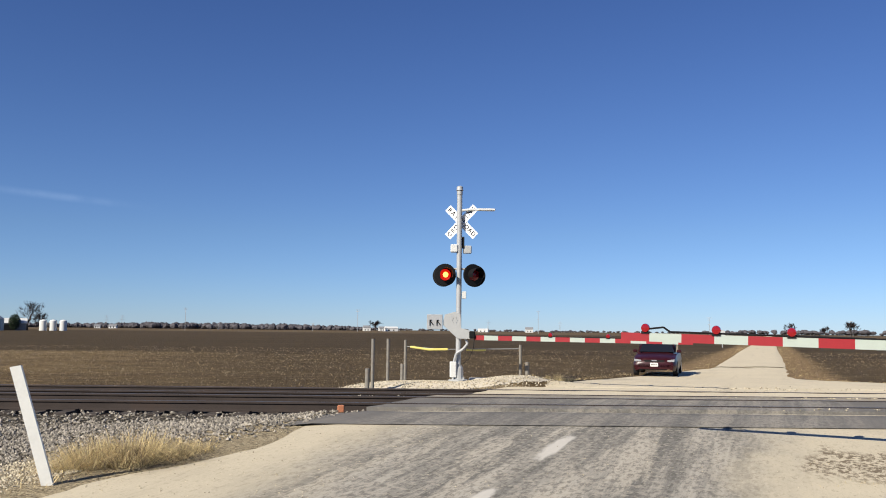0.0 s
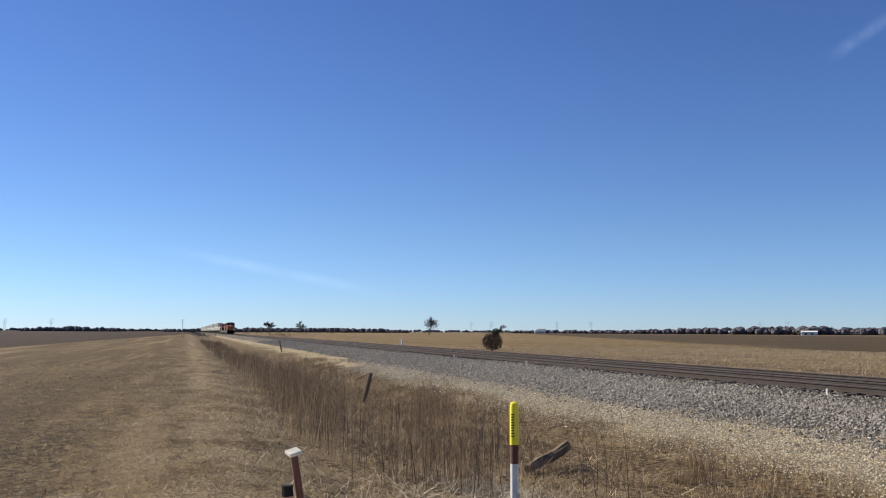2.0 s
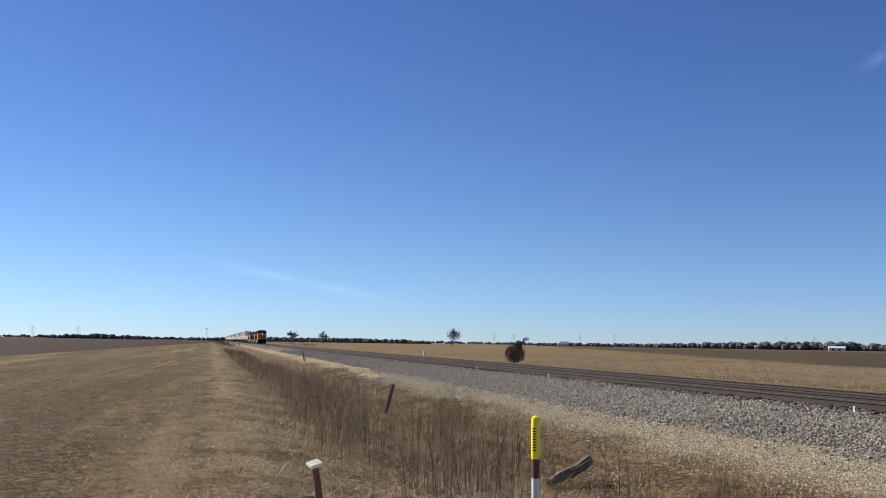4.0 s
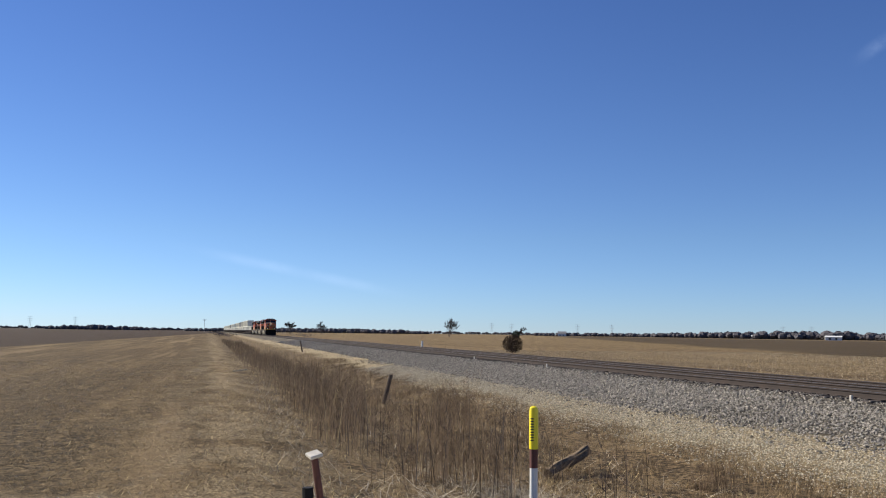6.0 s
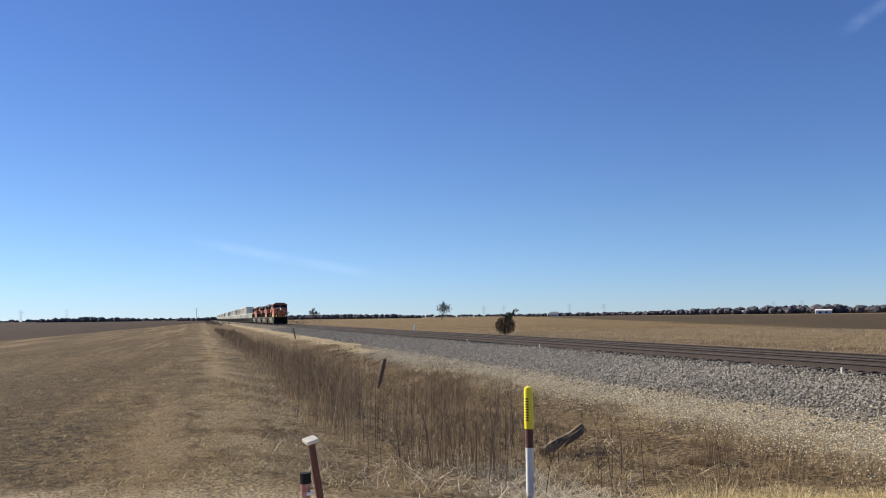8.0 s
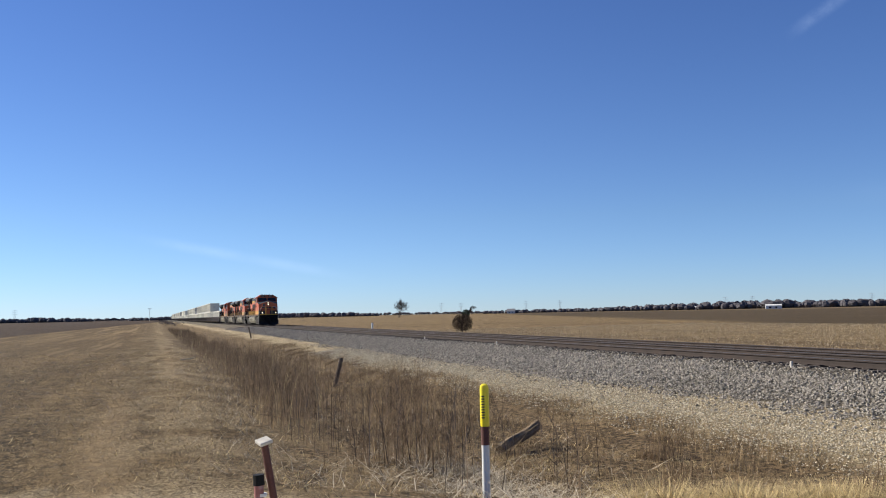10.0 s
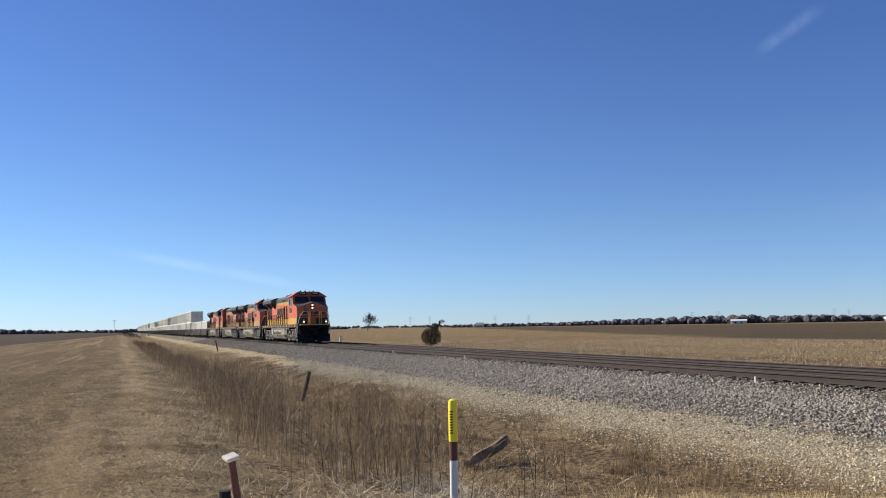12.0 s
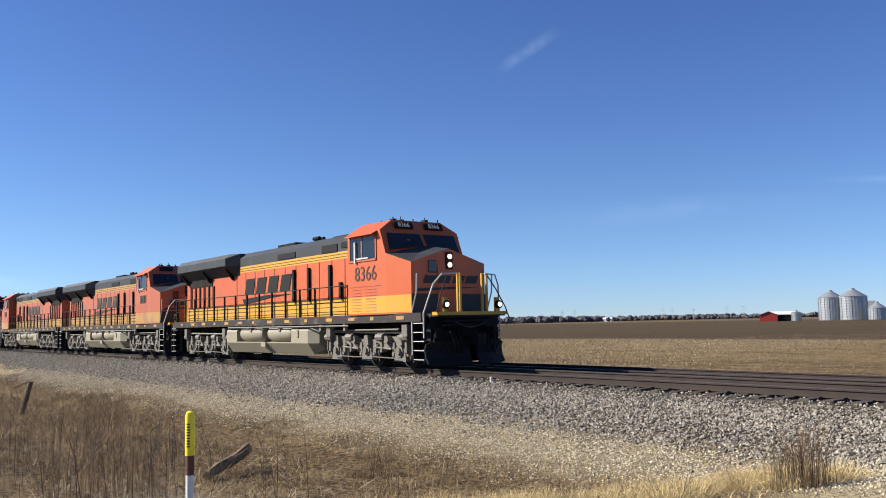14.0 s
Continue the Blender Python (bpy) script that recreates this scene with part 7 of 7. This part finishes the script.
    for _ in range(56000):
        x = -2.5 - 62 * d.random() ** 1.9
        y = d.triangular(0.6, 10.4, 5.0)
        e = x - road_x(y)
        if e > -5.7:
            continue
        if d.random() < 0.45 + noise.noise((x * 0.6, y * 0.6, 2)) * 1.3:
            continue
        grow = 1 + max(0, -x - 18) * 0.02
        pale = 0.7 if y < 2.1 else 0.5 if y > 8.6 else 0.16
        blade(h, d, x, y, height(x, y) - 0.01, d.uniform(0.06, 0.24), d.uniform(0.75, 1.3), d.uniform(0.0018, 0.0045) * grow, 0 if d.random() < pale else d.choice((1, 2, 2)))
    # pale straw tufts along the shoulder of the road
    tufts = [(-3.05, 9.85, 0.30, 1300, 0.78), (-3.4, 9.7, 0.26, 1000, 0.66), (-2.7, 10.25, 0.24, 600, 0.5), (-3.7, 9.6, 0.16, 250, 0.4), (-2.45, 10.6, 0.15, 160, 0.35), (3.4, 26.2, 0.3, 420, 0.6), (3.9, 26.6, 0.35, 450, 0.55), (4.5, 27.2, 0.3, 300, 0.45), (2.9, 26.5, 0.25, 200, 0.6)]
    for _ in range(150):
        u = d.random()
        x, y = -7.9 + 2.3 * u + d.gauss(0, 0.28), 5.0 + 4.4 * u + d.gauss(0, 0.35)
        if x - road_x(y) < -5.5:
            tufts.append((x, y, d.uniform(0.12, 0.32), 270, d.uniform(0.45, 0.9) * (1 - 0.35 * u)))
    for _ in range(26):
        x, y = d.uniform(-13, -6.5), d.uniform(3.4, 7.6)
        tufts.append((x, y, d.uniform(0.08, 0.2), 50, d.uniform(0.12, 0.3)))
    for _ in range(30):
        x, y = d.gauss(5.4, 0.6), d.gauss(9.3, 0.5)
        tufts.append((x, y, 0.12, 22, 0.12))
    for cx, cy, rad, n, L in tufts:
        for _ in range(n):
            a, q = d.uniform(0, 6.28), rad * d.random() ** 0.6
            x, y = cx + q * math.cos(a), cy + q * math.sin(a)
            z = height(x, y)
            k, out = L * d.uniform(0.55, 1.2), d.uniform(0.55, 1.45)
            b = a + d.gauss(0, 1.1)
            ux, uy = math.cos(b), math.sin(b)
            c = d.uniform(0, 6.28)
            h.ribbon([(x, y, z - 0.01), (x + ux * k * out * 0.3, y + uy * k * out * 0.3, z + k * max(0.16, 0.58 - 0.28 * out)), (x + ux * k * out * 0.85, y + uy * k * out * 0.85, z + k * max(0.03, 0.80 - 0.66 * out))], d.uniform(0.0013, 0.0029), (math.cos(c), math.sin(c)), 0 if d.random() < 0.85 else 1)
    h.done("dry_grass", [STRAW, STALK, BROWN_GRASS], "matted pale straw-coloured dead grass", "grass")
    # upright clumps of darker bunch grass
    for cx, cy, n, L in ((-5.2, 8.6, 150, 0.62), (-6.9, 6.6, 24, 0.6), (-9.3, 6.2, 80, 0.45), (-11.4, 7.2, 90, 0.4), (-7.4, 7.0, 60, 0.4)):
        t = Heap()
        for _ in range(n):
            x, y = d.gauss(cx, 0.15), d.gauss(cy, 0.15)
            weed(t, d, x, y, height(x, y), L * d.uniform(0.6, 1.2), 0.0035, 0, 2)
        tagged(t.done("bunch_grass", [STALK], "upright red-brown clump of dead bunch grass", "grass clump"), group="bunch grass clumps")
    # mown lawn litter and field stubble
    h = Heap()
    for _ in range(60000):
        u = d.random()
        x, y = -5.0 - 40 * u ** 1.5, 1.5 - 16 * d.random() ** 1.2
        if x - road_x(y) > -5.8:
            continue
        if noise.noise((x * 0.8, y * 0.8, 12)) < d.uniform(-0.5, 0.35):
            continue
        blade(h, d, x, y, height(x, y) - 0.002, d.uniform(0.04, 0.12), d.uniform(1.05, 1.3), d.uniform(0.0015, 0.0036) * (1 - 0.012 * x), d.choice((0, 1, 1)))
    h.done("mown_grass", [STRAW, BROWN_GRASS], "short mown dead grass with loose straw", "grass")
    h = Heap()
    for _ in range(64000):
        u = d.random()
        x, y = d.uniform(-95, 9), 23.4 + 43 * u ** 1.3
        bare = smooth(-22, -8, x + 0.25 * y)
        if x > road_x(y) - 5.2 or d.random() < 0.6 * bare:
            continue
        row = round(y / 0.76) * 0.76 + d.gauss(0, 0.12)
        grow = 1 + (y - 23) * 0.02
        if d.random() < 0.35 * (1 - bare):
            h.stalk([(x, row, height(x, row) - 0.02), (x + d.uniform(-0.05, 0.05), row + d.uniform(-0.05, 0.05), height(x, row) + d.uniform(0.04, 0.13))], 0.009 * grow, 0)
        else:
            blade(h, d, x, y, height(x, y), d.uniform(0.08, 0.22) * (1 - 0.35 * bare), d.uniform(1.0, 1.3), (0.011 - 0.005 * bare) * grow, 0 if d.random() > 0.5 * bare else 1)
    # scattered leaves and clods on the barer ground by the crossing
    for _ in range(30000):
        y = 23.8 + 62 * d.random() ** 1.5
        x = d.uniform(-52, 48)
        e = x - road_x(y)
        if -road_half(y, -1) - 0.6 < e < road_half(y, 1) + 1.0:
            continue
        if noise.noise((x * 0.12, y * 0.5, 21)) < d.uniform(-0.6, 0.3):
            continue
        grow = 1 + (y - 23) * 0.016
        blade(h, d, x, y, height(x, y), d.uniform(0.05, 0.14) * grow, d.uniform(1.0, 1.3), d.uniform(0.004, 0.009) * grow, d.choice((0, 1, 1, 2)))
    h.done("maize_stubble", [MAIZE, BROWN_GRASS, STALK], "broken pale maize stubble and leaves on the field", "stubble")
    # a strip of weeds along the far road and the far ballast edge
    h = Heap()
    for _ in range(2600):
        s = d.choice((-1, 1))
        y = 26 + 90 * d.random() ** 1.6
        x = road_x(y) + s * (road_half(y, s) + abs(d.gauss(0.3, 0.7)))
        blade(h, d, x, y, height(x, y), d.uniform(0.05, 0.16), d.uniform(0.7, 1.25), 0.004 * (1 + y * 0.012), 0 if d.random() < 0.4 else 1)
    for _ in range(160):
        x, y = d.uniform(-60, -2), d.gauss(23.8, 0.4)
        weed(h, d, x, y, height(x, y), d.uniform(0.08, 0.3), 0.004, 1, 3)
    h.done("verge_grass", [STRAW, BROWN_GRASS], "pale dead verge grass along the far road", "grass")


def bare_tree(name, x, y, z, H, spread, label, seed, thin=0.0, category="tree", width=1.0, half=0.45):
    """Tapered trunk, forking limbs and a crown of fine twigs."""
    d = random.Random(seed)
    t = empty(name, pose(x, y, z), label, category)
    trunk, crown = Heap(), Heap()

    def grow(p, dirn, length, r, depth):
        q = p + dirn * length
        bend = p + dirn * length * 0.5 + Vector((d.gauss(0, 1), d.gauss(0, 1), d.gauss(0, 0.5))) * length * 0.06
        (trunk if depth < 3 else crown).stalk([tuple(p), tuple(bend), tuple(q)], r, 0)
        if depth >= 5:
            return
        for _ in range((5, 4, 3, 3, 5)[depth]):
            nd = (dirn + Vector((d.gauss(0, 1), d.gauss(0, 1), d.gauss(0.15, 0.5))) * ((0.75 if depth == 0 else 0.52) * spread)).normalized()
            grow(p + (q - p) * d.uniform(0.55, 1.0), nd, length * d.uniform(0.62, 0.92), max(thin, r * 0.55), depth + 1)
    grow(Vector((0, 0, -0.3)), Vector((0, 0, 1)), H * 0.2, H * 0.022 * width, 0)
    k = H / max(q[2] for q in crown.v)
    reach = sorted(math.hypot(q[0], q[1]) for q in crown.v)
    e = H * half / reach[int(len(reach) * 0.93)]
    for heap in (trunk, crown):
        heap.v = [(q[0] * e, q[1] * e, q[2] * k) for q in heap.v]
    mass("trunk", trunk.v, trunk.f, [BARK], t, "grey bark trunk and limbs", "", "")
    mass("crown", crown.v, crown.f, [TWIG], t, "bare twigs", "", "")
    return t


def build_trees():
    bare = [(74.6, 500, 11.2, 1.25, "rounded bare tree standing alone in the field"), (69.8, 760, 8.6, 1.0, "small bare tree far across the field"),
            (24.75, 396, 12.8, 1.4, "large bare spreading tree beside the farm"), (24.1, 402, 8.0, 1.3, "bare tree behind the white tanks"), (85.0, 520, 8.0, 1.1, "bare tree near the track in the distance"),
            (83.0, 600, 9.5, 1.2, "bare spreading tree beyond the track"), (3.6, 1080, 14, 1.0, "bare tree by a distant house"), (-22.6, 700, 11, 0.9, "bare tree by the far road"), (-24.6, 640, 8, 0.9, "bare tree by the far road"), (-26.0, 560, 10, 1.0, "bare tree by the far road")]
    for i, (az, d, H, sp, label) in enumerate(bare):
        x, y = polar(az, d)
        bare_tree("bare_tree", x, y, -0.5, H, sp, label, 40 + i, d * 0.00009, width=1.15, half=0.6 if H > 12.5 else 0.45)
    # round dark cedar beside the far track, with a smaller one behind it
    for az, dist, w, H, m, label in ((70.45, 84, 1.05, 1.82, CEDAR, "round dark brown-green cedar bush beside the railway"), (70.2, 330, 1.7, 3.3, CEDAR_GREEN, "dark evergreen standing behind the cedar"), (25.45, 392, 2.3, 6.6, CEDAR_GREEN, "dark evergreen beside the farm sheds")):
        x, y = polar(az, dist)
        t = empty("cedar", pose(x, y, -0.42), label, "evergreen")
        d = random.Random(int(dist))
        h = Heap()
        h.stalk([(0, 0, -0.2), (0.02, 0, H * 0.5), (0, 0, H * 0.85)], H * 0.035)
        mass("trunk", h.v, h.f, [BARK], t, "", "", "")
        h = Heap()
        for _ in range(5200):
            u = Vector((d.gauss(0, 1), d.gauss(0, 1), d.gauss(0, 1))).normalized() * d.random() ** 0.33
            lump = 0.96 + 0.14 * noise.noise(u * 2.6 + Vector((dist, 0, 0)))
            c = Vector((u.x * w * lump, u.y * w * lump, H * 0.52 + u.z * H * 0.5 * lump))
            s = H * d.uniform(0.022, 0.042)
            a = Vector((d.gauss(0, 1), d.gauss(0, 1), d.gauss(0.6, 1))).normalized() * s * 1.5
            b = Vector((d.gauss(0, 1), d.gauss(0, 1), d.gauss(0, 1))).normalized() * s * 0.5
            h.face([tuple(c - b), tuple(c + b), tuple(c + a)])
        mass("crown", h.v, h.f, [m], t, "dense prickly foliage", "", "")
    # far woods and hedgerows round the horizon: (heading, height in metres, density, distance)
    outline = [(-40, 9, 0.5, 1100), (-24, 9, 0.6, 1150), (-19, 8, 0.6, 1200), (-16, 5, 0.35, 1400), (-8, 5.5, 0.4, 1400), (1, 6, 0.5, 1450), (4, 7, 0.7, 1400), (6.5, 11, 1.0, 1400), (12, 13, 1.0, 1400), (18.5, 12, 1.0, 1400), (21, 10, 1.0, 1450), (26, 9, 0.95, 1450), (33, 10, 1.0, 1450), (36, 11, 1.0, 1450), (40.5, 11, 1.0, 1450), (42, 11, 1.0, 1350), (46, 12, 0.9, 1250), (51, 14, 1.0, 1200), (56, 13, 0.95, 1250), (58.5, 11, 0.95, 1300), (62, 8, 0.9, 1400), (68, 7, 0.8, 1450), (74, 6, 0.5, 1450), (77, 8, 0.9, 1400), (82, 9.5, 1.0, 1350), (88, 9, 1.0, 1300), (90, 6, 0.8, 1300), (93, 6, 0.7, 1400), (97, 10, 1.0, 1400), (100, 7, 0.7, 1500), (104, 5, 0.4, 1600), (125, 6, 0.4, 1600)]
    az_, hh, dd, rr = (np.array([o[i] for o in outline], dtype=float) for i in range(4))
    order = np.argsort(az_)
    d, h = random.Random(77), Heap()
    a = -38.0
    while a < 112:
        dens = float(np.interp(a, az_[order], dd[order]))
        R = float(np.interp(a, az_[order], rr[order])) + d.uniform(-70, 90)
        H = float(np.interp(a, az_[order], hh[order])) * d.uniform(0.42, 0.88)
        a += d.uniform(0.035, 0.10)
        if d.random() > dens:
            continue
        x, y = polar(a, R)
        W = H * d.uniform(0.34, 0.6) + 1.0
        h.stalk([(x, y, -0.6), (x, y, H * 0.7)], 0.45)
        # rounded closed crown, then loose twigs over its surface
        low = -0.8 if dens > 0.75 else H * 0.2
        W *= 1.12 if dens > 0.75 else 1.0
        mid, rz = (H * 0.92 + low) / 2, (H * 0.92 - low) / 2
        k = len(h.v)
        turn0 = d.uniform(0, 6.28)
        for j in range(5):
            el = -1.35 + 2.7 * j / 4
            for i in range(7):
                an = turn0 + 6.283 * i / 7
                q = d.uniform(0.78, 1.12)
                h.v.append((x + W * q * math.cos(el) * math.cos(an), y + W * q * math.cos(el) * math.sin(an), mid + rz * q * math.sin(el)))
        for j in range(4):
            for i in range(7):
                i2 = (i + 1) % 7
                h.f.append((k + j * 7 + i, k + j * 7 + i2, k + j * 7 + 7 + i2, k + j * 7 + 7 + i))
                h.m.append(0)
        for _ in range(64):
            u = Vector((d.gauss(0, 1), d.gauss(0, 1), d.gauss(0.3, 1))).normalized() * d.uniform(0.88, 1.2)
            c = Vector((x + u.x * W, y + u.y * W, mid + u.z * rz))
            if c.z < 0:
                continue
            s = d.uniform(0.25, 0.6) * (0.5 + H * 0.04)
            e = [c + Vector((d.gauss(0, 1), d.gauss(0, 1), d.gauss(0, 1))).normalized() * s for _ in range(3)]
            h.face([tuple(q) for q in e])
    # scrub along the railway towards the horizon
    for _ in range(360):
        x = -d.uniform(250, 900)
        y = d.choice((d.gauss(5, 2.0), d.gauss(36, 9) if x < -300 else d.gauss(30, 2)))
        W = d.uniform(0.8, 1.8)
        if y > 20 and x > -260 and d.random() < 0.85:
            continue
        for _ in range(14):
            c = Vector((x + d.gauss(0, W), y + d.gauss(0, W * 0.6), d.uniform(-0.4, (W * 1.6 if y > 20 and x < -300 else 0.5))))
            e = [c + Vector((d.gauss(0, 1), d.gauss(0, 1), d.gauss(0, 1))).normalized() * d.uniform(0.12, 0.28) for _ in range(3)]
            h.face([tuple(q) for q in e])
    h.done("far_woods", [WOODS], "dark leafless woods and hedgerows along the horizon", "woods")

# ---------------------------------------------------------------- build
build_ground()
build_road()
build_mound()
for _y in TRACK_Y:
    build_track(_y, _y == TRACK_Y[0])
build_crossing_panels()
build_train()
build_things()
build_trees()
build_weeds()
build_ballast()
motions()
